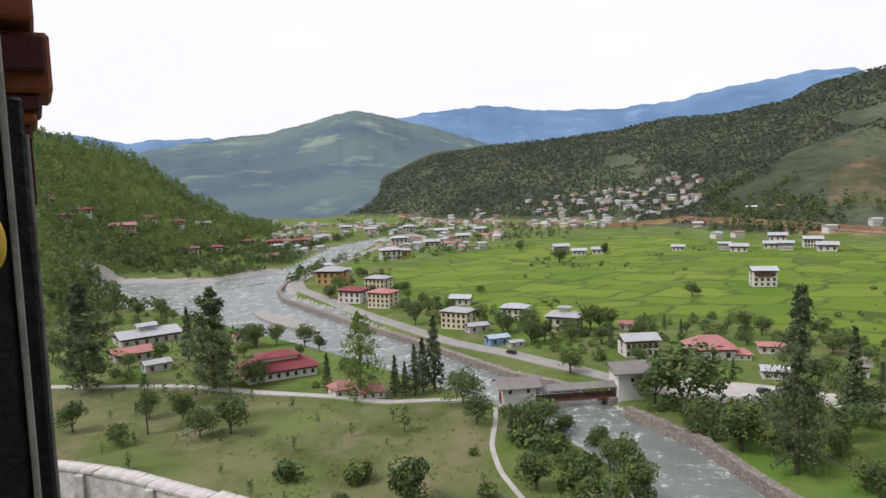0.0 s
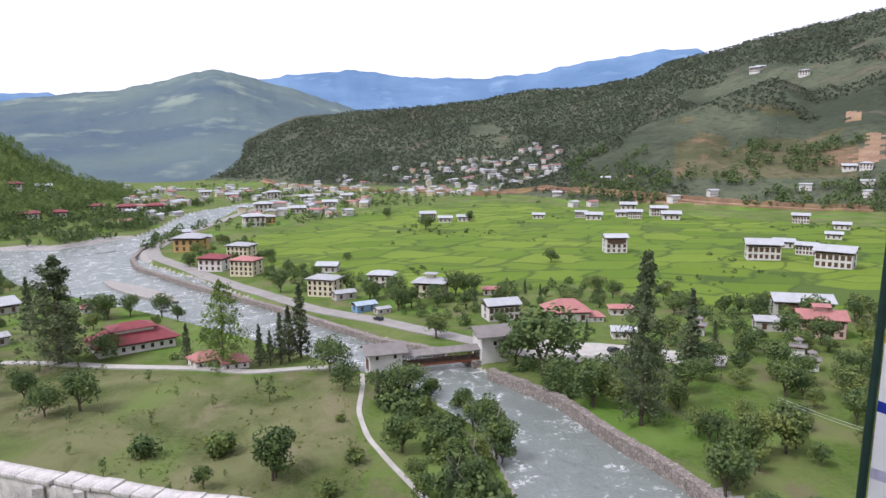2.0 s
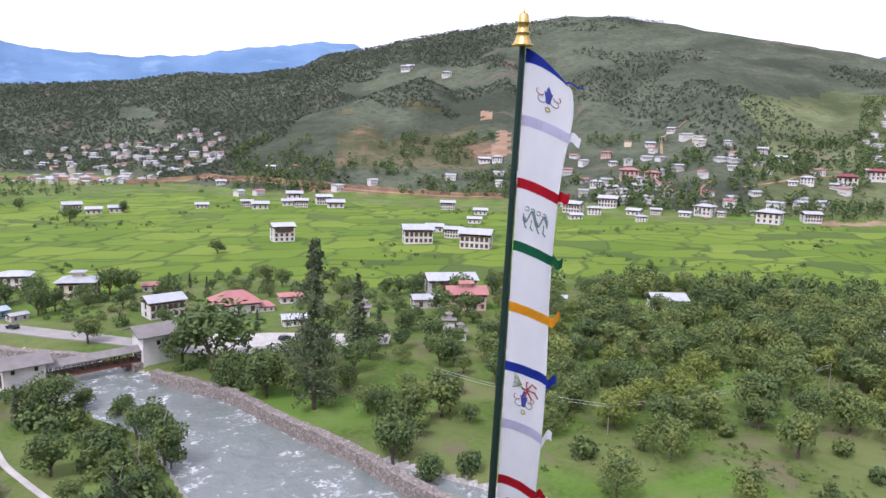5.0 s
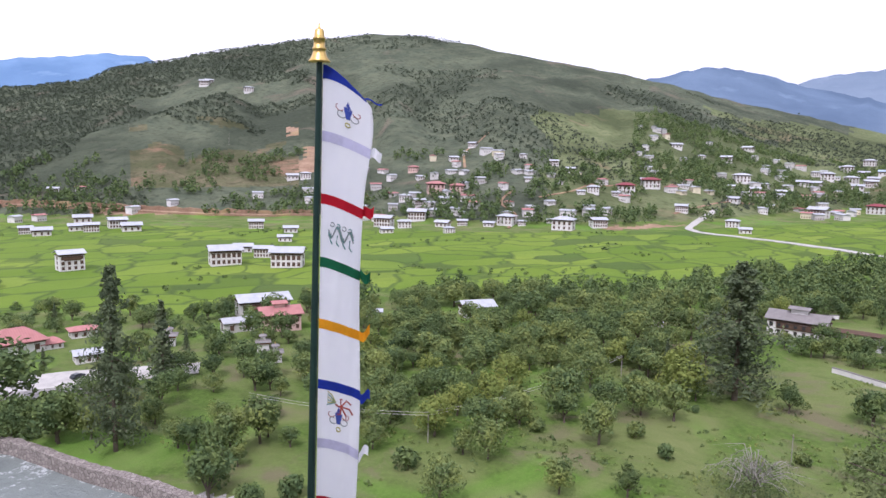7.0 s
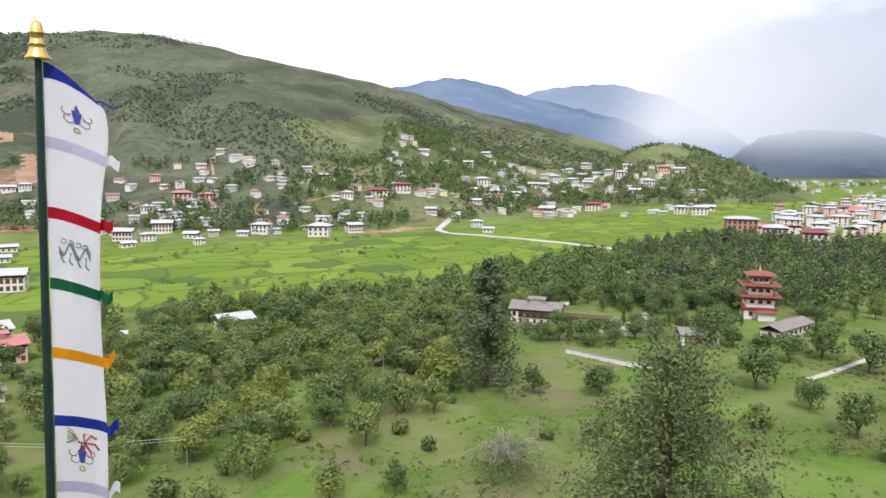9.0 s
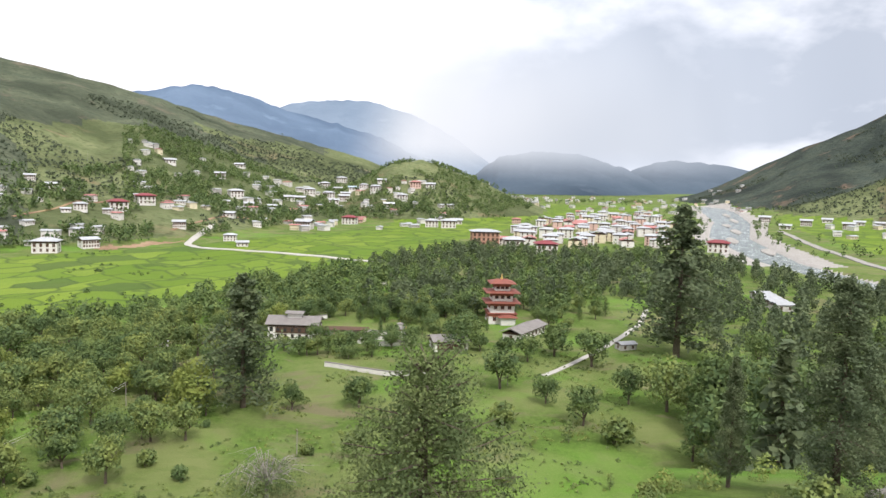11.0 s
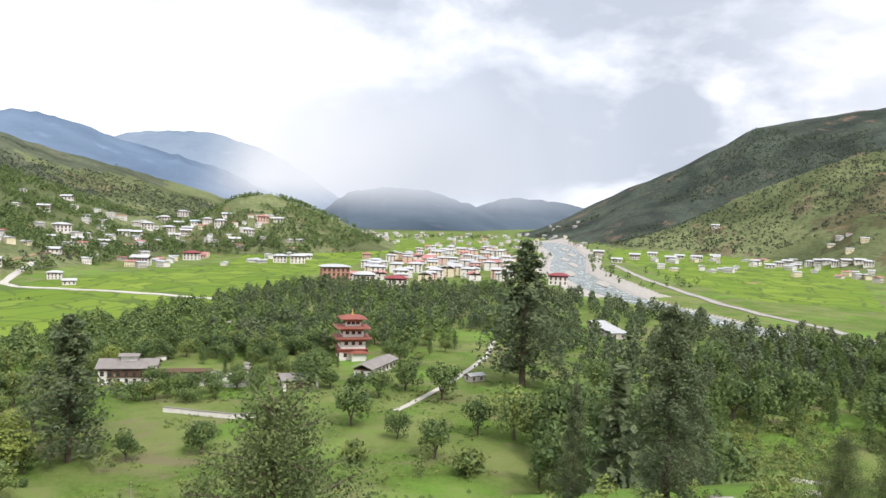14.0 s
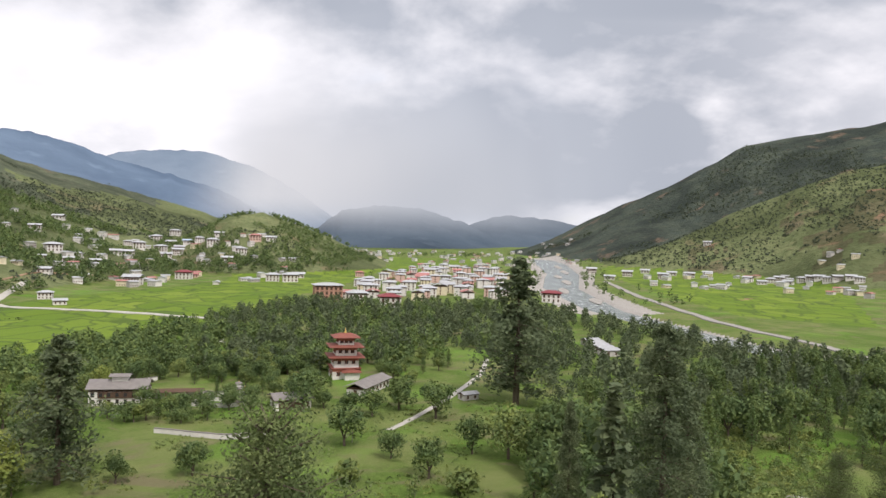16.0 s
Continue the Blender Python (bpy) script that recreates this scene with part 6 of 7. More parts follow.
# ---- trees that stand apart ----
plant("cypress", -114.5, 220.6, 33.9, 1.40)
plant("cypress", -72.6, 216.5, 31.6, 1.35)
plant("slim", -93.8, 254.1, 19.5)
plant("thinpine", -76.8, 176.4, 15.9)
plant("broad", -98.2, 181.1, 8.9)
plant("broad", -81.2, 169.0, 5.6)
plant("broad", -70.2, 183.1, 9.0)
plant("broad", -54.7, 173.4, 9.7, 1.10)
plant("broad", -61.8, 171.6, 7.8)
plant("poplar", -25.5, 201.1, 24.6)
plant("slim", -36.7, 210.2, 11.5)
plant("slim", -15.9, 202.6, 12.0)
plant("slim", -13.0, 202.6, 10.3)
plant("slim", -7.9, 206.7, 16.4)
plant("slim", -4.6, 209.4, 22.2, 1.10)
plant("slim", -10.2, 203.8, 15.0)
plant("broad", 3.5, 194.3, 9.6)
plant("broad", 6.5, 175.6, 7.3)
plant("sapling", -11.5, 170.6, 7.1, 1.30)
plant("bush", -34.2, 144.5, 5.1)
plant("bush", -20.2, 142.2, 5.1)
plant("broad", -8.8, 128.5, 9.0, 0.90)
plant("bush", 4.4, 154.4, 2.1)
plant("broad", 16.3, 135.8, 8.4)
plant("broad", -75.0, 276.0, 10.0)
plant("broad", -67.9, 278.7, 8.3)
plant("broad", -55.8, 274.1, 8.9)
plant("broad", -49.0, 266.3, 6.9)
plant("broad", -64.7, 393.5, 7.9)
plant("broad", -104.8, 256.2, 7.3)
plant("broad", -82.1, 190.4, 7.8)
plant("willow", -147.4, 262.5, 10.6)
plant("broad", 22.2, 170.8, 8.1, 1.20)
plant("broad", 28.3, 174.3, 6.5)
plant("broad", 34.3, 163.0, 7.5)
plant("broad", 37.1, 147.8, 8.9)
plant("broad", 34.6, 131.7, 8.9)
plant("broad", 17.6, 167.0, 7.9)
plant("broad", 32.7, 144.5, 6.7)
plant("slim", 14.1, 165.8, 8.3)
plant("willow", 29.9, 127.6, 6.5)
plant("broad", 25.2, 130.2, 5.5)
plant("bush", 23.4, 156.5, 4.6)
plant("bush", 6.2, 132.9, 3.4)
plant("broad", 59.9, 178.3, 17.6, 1.35)
plant("broad", 55.0, 188.4, 11.6)
plant("willow", 37.9, 221.1, 9.0)
plant("cypress", 69.0, 139.4, 37.8, 0.70)
plant("slim", 99.0, 172.6, 21.9, 1.10)
plant("broad", 63.7, 154.2, 12.2)
plant("broad", 59.0, 161.9, 7.4)
plant("broad", -79.8, 281.4, 8.0)
plant("slim", -101.9, 293.8, 9.5)
plant("pine", -176.7, 359.0, 11.5)
plant("pine", -171.8, 367.0, 16.1)
plant("pine", -196.5, 361.2, 14.4)
plant("broad", -144.8, 358.0, 8.6)
plant("broad", -157.1, 360.1, 7.2)
plant("broad", 122.6, 357.0, 7.2, 1.50)
plant("broad", 57.0, 284.8, 10.4)
plant("broad", 63.3, 282.6, 9.1)
plant("broad", 30.5, 262.7, 10.7)
plant("broad", 36.3, 266.6, 8.7)
plant("broad", 21.8, 285.1, 9.2)
plant("broad", 13.7, 303.9, 8.6)
plant("broad", 18.0, 390.4, 4.7)
plant("broad", -14.5, 311.3, 10.0)
plant("broad", 73.0, 264.5, 8.6)
plant("slim", 108.3, 258.2, 8.4)
plant("slim", 86.5, 263.9, 7.5)
plant("broad", 56.0, 259.2, 7.4)
plant("broad", 83.4, 528.4, 10.5, 1.40)
plant("broad", 128.3, 580.4, 9.2)
plant("broad", 64.8, 629.5, 10.0)
plant("broad", 63.5, 152.7, 12.0)
plant("broad", 58.9, 164.2, 9.3)
plant("broad", 70.2, 108.4, 10.1)
plant("broad", 72.1, 99.1, 6.4)
plant("broad", 16.3, 135.9, 7.7)
plant("willow", 17.0, 122.4, 5.3)
plant("slim", 22.7, 115.9, 7.8)
plant("broad", 37.8, 152.7, 7.0)
plant("broad", 35.3, 130.4, 6.5)
plant("broad", -8.3, 129.8, 9.3)
plant("bush", -19.6, 142.6, 5.4)
plant("bush", 1.5, 120.2, 3.2)
plant("broad", 17.2, 114.6, 5.1)
plant("broad", -20.9, 127.9, 4.9)
plant("broad", 29.8, 114.5, 4.2)
plant("broad", 27.1, 120.0, 5.4)
plant("broad", 78.3, 127.5, 6.4)
plant("broad", 80.9, 120.3, 7.4)
plant("broad", 81.7, 148.0, 5.7)
plant("willow", 133.1, 63.3, 10.0)
plant("yellow", 115.6, 93.2, 8.5)
plant("willow", 126.7, 84.6, 8.0)
plant("willow", 133.4, 83.8, 8.9)
plant("willow", 147.3, 81.5, 9.3)
plant("willow", 111.8, 82.7, 6.0)
plant("willow", 113.4, 77.6, 7.9)
plant("willow", 93.9, 74.2, 7.8)
plant("willow", 109.4, 59.2, 6.9)
plant("willow", 114.8, 48.6, 6.2)
plant("bush", 141.0, 58.7, 3.7)
plant("willow", 155.2, 63.6, 8.1)
plant("bush", 131.8, 77.6, 3.5)
plant("cypress", 181.8, 50.5, 34.6, 1.35)
plant("broad", 180.7, 37.6, 7.8)
plant("willow", 114.9, 105.5, 8.6)
plant("willow", 102.3, 98.8, 6.1)
plant("bush", 135.7, 49.6, 3.5)
plant("broad", 80.7, 128.5, 6.1)
plant("willow", 82.9, 119.8, 9.5)
plant("willow", 90.2, 119.9, 10.5)
plant("broad", 73.5, 101.6, 3.7)
plant("bush", 78.8, 96.4, 4.7)
plant("broad", 72.1, 113.2, 5.5)
plant("broad", 183.4, 20.7, 8.5)
plant("willow", 148.8, 17.2, 7.0)
plant("bare", 128.3, 31.1, 9.2, 1.30)
plant("slim", 191.2, 71.7, 9.6)
plant("yellow", 187.0, 65.4, 10.1)
plant("broad", 129.8, 117.6, 5.9)
plant("broad", 143.1, 100.9, 6.6)
plant("bush", 165.7, 54.8, 2.1)
plant("broad", 113.5, 146.2, 7.5)
plant("willow", 105.1, 113.7, 7.8)
plant("bush", 99.7, 87.2, 4.6)
plant("weeping", 40.0, 0.6, 26.1, 1.25)
plant("cypress", 242.5, -80.9, 52.3, 1.32)
plant("near", 53.8, -30.9, 17.1, 1.15)
plant("near", 60.9, -25.6, 11.6, 0.90)
plant("slim", 107.8, -52.8, 39.4, 1.20)
plant("broad", 185.3, 20.6, 8.4, 1.20)
plant("broad", 188.0, -28.7, 7.3)
plant("broad", 189.2, -51.2, 10.0)
plant("broad", 201.7, -17.6, 11.1, 1.20)
plant("broad", 171.6, -35.6, 9.7)
plant("bush", 159.0, -40.6, 6.3, 1.20)
plant("bush", 171.6, -16.0, 5.9)
plant("willow", 183.7, -59.8, 13.6)
plant("broad", 240.5, -38.8, 11.4, 1.20)
plant("broad", 226.7, -48.9, 11.2, 1.20)
plant("bush", 162.9, -62.0, 5.6, 1.20)
plant("bush", 59.1, -18.4, 1.5)
plant("sapling", 135.9, -34.1, 3.5)
plant("bush", 137.1, -13.9, 4.0)
plant("weeping", 31.4, -27.9, 6.3)
plant("weeping", 32.6, -33.0, 7.6)
plant("yellow", 173.6, 60.9, 11.7)
plant("willow", 177.5, -63.3, 9.1)
plant("willow", 202.1, -89.5, 10.4)
plant("broad", 248.4, -8.4, 11.9, 1.20)
plant("willow", 260.5, 2.4, 7.2)
plant("sapling", 159.3, -30.0, 5.3)
plant("near", 110.8, -68.0, 37.2, 0.90)
plant("broad", 229.2, -103.1, 11.8)
plant("broad", 208.3, -81.0, 8.9)
plant("bush", 141.6, 33.9, 3.3)
plant("bush", 150.5, 27.5, 3.0)
for k, (x, y, lean, high) in enumerate(((31, 124, -.5, 10), (33, 131, .25, 10.5), (27, 117, -.7, 9))):
    put(("dead_trunk", k), lambda: dead_trunk(lean, high), x, y, 20)
for x, y, tall in ((286, 64, 7.5), (291, 33, 8), (286, 16, 7), (284, 3, 6.5), (283, -10, 7), (289, -44, 7.5), (280, -50, 6), (294, 8, 9), (300, 24, 9), (278, 78, 7), (292, 52, 8.5), (312, -44, 9), (316, -12, 9.5), (306, -2, 8)):
    plant(dice.choice(["broad", "broad", "willow", "pine"]), x, y, tall, 1.15)
for x, y, tall in ((237, 41, 7), (241, 33, 8), (244, 25, 7.5), (236, 47, 6), (247, 17, 6.5), (233, 30, 5), (246, -14, 6.5), (238, -22, 7.5), (233, -29, 8.5)):
    plant(dice.choice(["broad", "broad", "willow"]), x, y, tall, 1.2)


def gallery():
    t = thing("covered_walk", "low dark timber walkway with a shingle roof beside the manor", "walkway")
    part("roof", gable(17, 3.0, 2.7, .9, .6, .16), M["timber"], t)
    part("back_wall", boxes((-8.5, 8.5, 1.1, 1.4, -1, 2.7)), M["white"], t)
    for k in range(8):
        x = -8.2 + k * 2.34
        part("post", boxes((x - .1, x + .1, -1.3, -1.1, -1, 2.7)), M["redwood"], t)
    return t


put("covered_walk", gallery, 266, 36, -88, 1.0)


def chorten():
    t = thing("stupa", "white bell-shaped stupa with a gilded spire on the court wall", "stupa")
    part("plinth", boxes((-1.6, 1.6, -1.6, 1.6, -1, 1.6), (-1.25, 1.25, -1.25, 1.25, 1.6, 2.2), bevel=.05), M["white"], t)
    part("dome", cone(cone(bmesh.new(), 0, 0, 2.2, 3.0, .8, 1.1, 16), 0, 0, 3.0, 3.9, 1.1, .5, 16), M["white"], t)
    part("spire", cone(cone(bmesh.new(), 0, 0, 3.9, 4.4, .42, .42), 0, 0, 4.4, 6.0, .34, .04), gold, t)
    return t


put("chorten", chorten, 258, 12.5, -80, 1.0)
# ---- the two towns ----
town = random.Random(5)
TOWN = [(612, -25), (640, -205), (800, -262), (1180, -350), (1220, -225), (850, -95)]


def clear(x, y, gap):
    return all((x - a) ** 2 + (y - b) ** 2 > (c + gap) ** 2 for a, b, c in LOTS)


def spots(poly, n, gap, dice_, own=None):
    """Seeded points in an outline, apart from each other and from what stands there."""
    xs, ys = [p[0] for p in poly], [p[1] for p in poly]
    out = []
    for _ in range(n * 12):
        x, y = dice_.uniform(min(xs), max(xs)), dice_.uniform(min(ys), max(ys))
        if not bool(inside(np.array(x), np.array(y), poly)) or not clear(x, y, gap * .5):
            continue
        if any((x - a) ** 2 + (y - b) ** 2 < gap * gap for a, b in out):
            continue
        if float(min(bank(x, y), bank(x, y, ARM))) < 5:
            continue
        out.append((x, y))
        if len(out) == n:
            break
    return out


for x, y in spots(TOWN, 112, 15, town):
    home(town.choice(["town3", "town3", "town3pink", "town3cream", "town2red", "white2"]), x, y, -99 + town.choice([0, 90]) + town.uniform(-6, 6), town.uniform(.8, 1.1))


def far_town(n, a0, a1, r0, r1, label, bias=1.3):
    """Houses too far off to tell apart: walls, window bands and low roofs joined in one mesh."""
    v, f, idx = [], [], []
    for k in range(n):
        b, r = radians(town.uniform(a0, a1)), r0 + (r1 - r0) * town.random() ** bias
        x, y = r * math.sin(b), r * math.cos(b)
        if not clear(x, y, 3) or float(bank(x, y)) < 6:
            continue
        LOTS.append((x, y, 7))
        w, d, h = town.uniform(3.5, 6.5), town.uniform(3, 4.5), town.choice([2.8, 5.2, 5.2])
        t, z = town.uniform(0, 3.14), float(ground(x, y))
        tone, roof = town.choice([1, 1, 1, 2, 3]), town.choice([0, 0, 4, 5])
        place = lambda q: (x + q[0] * math.cos(t) - q[1] * math.sin(t), y + q[0] * math.sin(t) + q[1] * math.cos(t), z + q[2])

        def solid(x0, x1, y0, y1, z0, z1, m, ridge=0.0):
            o = len(v)
            ym = (y0 + y1) / 2
            v.extend(place(q) for q in ((x0, y0, z0), (x1, y0, z0), (x1, y1, z0), (x0, y1, z0), (x0, y0 if not ridge else ym, z1), (x1, y0 if not ridge else ym, z1), (x1, y1 if not ridge else ym, z1), (x0, y1 if not ridge else ym, z1)))
            for q in ((0, 3, 2, 1), (4, 5, 6, 7), (0, 1, 5, 4), (1, 2, 6, 5), (2, 3, 7, 6), (3, 0, 4, 7)):
                f.append(tuple(o + i for i in q))
                idx.append(m)
        solid(-w, w, -d, d, -3, h, tone)
        solid(-w - .9, w + .9, -d - .9, d + .9, h + .4, h + 1.5, roof, 1.0)
        for s in range(int(h // 2.7)):
            for c in range(4):
                cx_ = -w + (c + .5) * w / 2
                solid(cx_ - .5, cx_ + .5, -d - .06, d + .06, s * 2.7 + .9, s * 2.7 + 2.1, 6)
    tagged(mesh_object("far_town", v, f, [M[q] for q in ("roof_white", "white", "cream", "grey", "roof_grey", "roof_salmon", "timber")], idx), label, "town", kind="stuff")


far_town(150, 6.5, 19.5, 930, 1260, "crowded hillside town of pale houses with sheet roofs")
far_town(150, -14, 6, 640, 1250, "scattered pale houses along the lower valley", 1.0)
far_town(120, 93, 113, 1300, 2300, "distant pale houses up the valley", 1.0)
far_town(95, 66, 90, 780, 1150, "pale houses scattered over the hillside village", 1.0)
far_town(60, 42, 66, 640, 800, "pale houses of the village below the long hill", 1.3)
far_town(25, 20, 62, 720, 860, "pale houses at the foot of the hill", 1.5)
far_town(50, 118, 133, 900, 1250, "pale houses along the far bank", 1.0)

# ---- groves ----
GROVE = [(150, 232), (240, 200), (290, 140), (345, 120), (400, 90), (494, 36), (590, -8), (575, -80), (560, -150), (430, -170), (380, -120), (330, -60), (305, -5), (300, 45), (250, 78), (218, 62), (190, 66), (152, 122), (128, 178)]
PINES = [(560, -150), (500, -205), (400, -222), (310, -222), (255, -212), (205, -168), (178, -112), (158, -70), (200, -80), (280, -105), (330, -92), (380, -120), (430, -170)]
MEADOW = [(r * math.sin(radians(b)), r * math.cos(radians(b))) for b, r in ((43, 150), (50, 146), (58, 150), (66, 158), (73, 172), (72, 205), (66, 232), (56, 236), (46, 215))]
YOUNG_PINES = [(r * math.sin(radians(b)), r * math.cos(radians(b))) for b, r in ((117, 200), (124, 222), (131, 226), (138, 215), (137, 360), (130, 372), (124, 330), (119, 260))]
BANKSIDE = [(63, 152), (75, 182), (100, 178), (135, 185), (152, 122), (140, 100), (100, 103), (82, 108)]
VILLAGE = [(-88, 480), (-45, 510), (-22, 392), (44, 290), (110, 302), (150, 240), (135, 185), (100, 178), (70, 212), (44, 238), (10, 280)]
LOTS += [(299, -25, 10), (226, -40, 5), (250, -57, 6), (274, -70, 6), (296, -83, 6), (222, 36, 4), (262, 28, 6), (268, 15, 4), (270, 48, 14), (285, 40, 14), (90, 192, 9), (112, 178, 6), (68, 205, 8), (131, 169, 7), (16, 262, 8), (-2, 282, 8), (-20, 312, 8)]
wood = random.Random(11)
singles, crowd = [], []
for k, (x, y) in enumerate(spots(GROVE, 820, 5.6, wood)):
    (singles if math.hypot(x, y) < 292 and len(singles) < 170 else crowd).append((x, y))
for x, y in singles:
    plant(wood.choice(["willow", "willow", "willow", "broad", "broad", "yellow" if wood.random() < .25 else "willow"]), x, y, wood.uniform(4.5, 11), wood.uniform(.9, 1.3))
firs = []
FAR_PINES = [(230, -150), (320, -205), (420, -222), (430, -238), (330, -262), (260, -310), (200, -250), (165, -190)]
for x, y in spots(PINES, 200, 7, wood) + spots(FAR_PINES, 130, 5.5, wood):
    if math.hypot(x, y) < 235:
        plant(wood.choice(["pine", "pine", "pine", "broad", "willow"]), x, y, wood.uniform(8, 15), 1.0)
    else:
        firs.append((x, y))
for x, y in spots(BANKSIDE, 48, 7, wood):
    plant(wood.choice(["broad", "broad", "willow"]), x, y, wood.uniform(4.5, 8.5), 1.1)
SLOPE_PINES = [(r * math.sin(radians(b)), r * math.cos(radians(b))) for b, r in ((110, 150), (116, 146), (122, 150), (124, 205), (116, 200), (110, 180))]
for x, y in spots(SLOPE_PINES, 30, 7, wood):
    plant(wood.choice(["pine", "pine", "pine", "slim", "broad"]), x, y, wood.uniform(9, 15) + 5 * (math.hypot(x, y) > 150), 1.0)
for x, y in spots(MEADOW, 46, 9.5, wood):
    plant(wood.choice(["willow", "willow", "willow", "broad", "yellow" if wood.random() < .6 else "willow"]), x, y, wood.uniform(6, 10), wood.uniform(1.0, 1.2))
for x, y in spots(YOUNG_PINES, 85, 8, wood):
    plant(wood.choice(["pine", "pine", "pine", "pine", "broad"]), x, y, wood.uniform(9, 16), 1.0)
COURT = [(236, 66), (262, 60), (318, 44), (336, 0), (345, -66), (306, -76), (276, -10), (252, 4), (230, 18)]
for x, y in spots(COURT, 70, 5.6, wood):
    plant(wood.choice(["broad", "broad", "willow", "pine"]), x, y, wood.uniform(4.5, 8.5), 1.1)
BEHIND = [(284, 80), (335, 58), (335, -8), (314, -10), (296, 16), (288, 58)]
for x, y in spots(BEHIND, 34, 6.5, wood):
    plant(wood.choice(["broad", "willow", "pine", "broad"]), x, y, wood.uniform(6, 10), 1.1)
hedge = []
for k, (x, y) in enumerate(spots(VILLAGE, 190, 6, wood)):
    if k % 3:
        hedge.append((x, y))
    else:
        plant(wood.choice(["broad", "broad", "willow", "slim" if wood.random() < .3 else "broad"]), x, y, wood.uniform(4.0, 8.0), 1.15)
LEFT_BANK = [(-190, 236), (-100, 228), (-42, 213), (-12, 204), (-30, 232), (-62, 275), (-112, 335), (-165, 395), (-230, 420), (-260, 330)]
for k, (x, y) in enumerate(spots(LEFT_BANK, 120, 7, wood)):
    if k % 3:
        hedge.append((x, y))
    else:
        plant(wood.choice(["broad", "willow", "broad", "slim"]), x, y, wood.uniform(4, 8), 1.1)
for x, y in spots(ORCHARD, 78, 7.5, wood):
    if math.hypot(x, y) > 118:
        plant("sapling", x, y, wood.uniform(1.6, 4.2), wood.uniform(.8, 1.2))


def stuff_trees(name, pts, label, mat, blades, leaf, low=.15):
    """Many small crowns joined in one mesh, each of a few dozen sprays: rows of x, y, z, height, width."""
    g = np.random.default_rng(len(pts))
    P = np.array(pts)
    n = len(P)
    u = g.normal(size=(n, blades, 3))
    u /= np.linalg.norm(u, axis=2)[:, :, None]
    k = g.uniform(.5, 1.05, (n, blades, 1))
    taper = 1 - .55 * np.clip(u[:, :, 2:], 0, 1)
    c = u * k * np.stack([P[:, 4], P[:, 4], P[:, 3] * .5], -1)[:, None, :]
    c[:, :, :2] *= taper
    c = c + np.stack([P[:, 0], P[:, 1], P[:, 2] + P[:, 3] * (.5 + low)], -1)[:, None, :]
    size = (P[:, 4] * leaf)[:, None].repeat(blades, 1).reshape(-1, 1)
    q = c.reshape(-1, 3)
    face = (u + np.array([0, 0, .25])).reshape(-1, 3) + g.normal(size=q.shape) * .8
    a = np.cross(face, g.normal(size=q.shape))
    a /= np.linalg.norm(a, axis=1)[:, None]
    b = np.cross(face, a)
    b /= np.linalg.norm(b, axis=1)[:, None]
    v = np.stack([q - a * size, q + b * size * .7, q + a * size, q - b * size * .7], 1).reshape(-1, 3)
    tagged(mesh_object(name, v.tolist(), np.arange(len(v)).reshape(-1, 4).tolist(), [M[mat]]), label, "trees", kind="stuff")


def rows(pts, g, lo, hi, fat=.42):
    P = np.array(pts)
    z = ground(P[:, 0], P[:, 1])
    h = g.uniform(lo, hi, len(P))
    return np.column_stack([P, z, h, h * fat * g.uniform(.8, 1.2, len(P))]).tolist()


g = np.random.default_rng(3)
picked = {p for k, p in enumerate(crowd) if k % 2 and math.atan2(p[0], p[1]) > radians(84)}
firs += [p for p in crowd if p in picked]
crowd = [p for p in crowd if p not in picked]
stuff_trees("conifer_grove", rows(firs, g, 7, 14, .30), "dark conifers standing among the grove", "needle", 210, .2, -.03)
stuff_trees("grove", rows(crowd, g, 4.5, 12, .46), "dense mixed grove of willows and dark broad-leaved trees", "leaf", 270, .14, -.03)
stuff_trees("garden_hedge", rows(hedge, g, 2.0, 5.5, .55), "bushes and small trees between the houses", "leaf", 190, .16, -.1)


def polar(n, a0, a1, r0, r1, keep, seed):
    q = np.random.default_rng(seed)
    a, r = np.radians(q.uniform(a0, a1, n)), np.sqrt(q.uniform(r0 ** 2, r1 ** 2, n))
    x, y = r * np.sin(a), r * np.cos(a)
    m = keep(x, y) & (np.minimum(bank(x, y), bank(x, y, ARM)) > 4)
    return np.column_stack([x[m], y[m]])


def in_fields(x, y):
    m = np.zeros(x.shape, bool)
    for poly in PADDY:
        m |= inside(x, y, poly)
    return m


east = polar(5200, -40, -13, 330, 1080, lambda x, y: (hill(x, y) > 3) & (fbm(x / 60, y / 60, 3, 2) > .36), 4)
stuff_trees("hill_forest", rows(east, g, 6, 13, .30), "pine forest on the near hillside", "pine", 20, .36)
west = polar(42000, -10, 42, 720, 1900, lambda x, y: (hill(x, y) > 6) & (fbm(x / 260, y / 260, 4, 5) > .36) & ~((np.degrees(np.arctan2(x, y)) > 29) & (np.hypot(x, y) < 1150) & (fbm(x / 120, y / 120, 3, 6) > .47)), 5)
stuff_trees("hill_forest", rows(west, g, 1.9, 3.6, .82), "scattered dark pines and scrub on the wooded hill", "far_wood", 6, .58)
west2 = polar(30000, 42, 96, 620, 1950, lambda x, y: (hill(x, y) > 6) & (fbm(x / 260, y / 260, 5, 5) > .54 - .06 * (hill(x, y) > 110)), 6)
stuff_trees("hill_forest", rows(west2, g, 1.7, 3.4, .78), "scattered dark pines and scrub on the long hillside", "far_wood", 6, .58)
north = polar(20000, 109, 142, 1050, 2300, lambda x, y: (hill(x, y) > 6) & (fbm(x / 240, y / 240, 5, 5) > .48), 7)
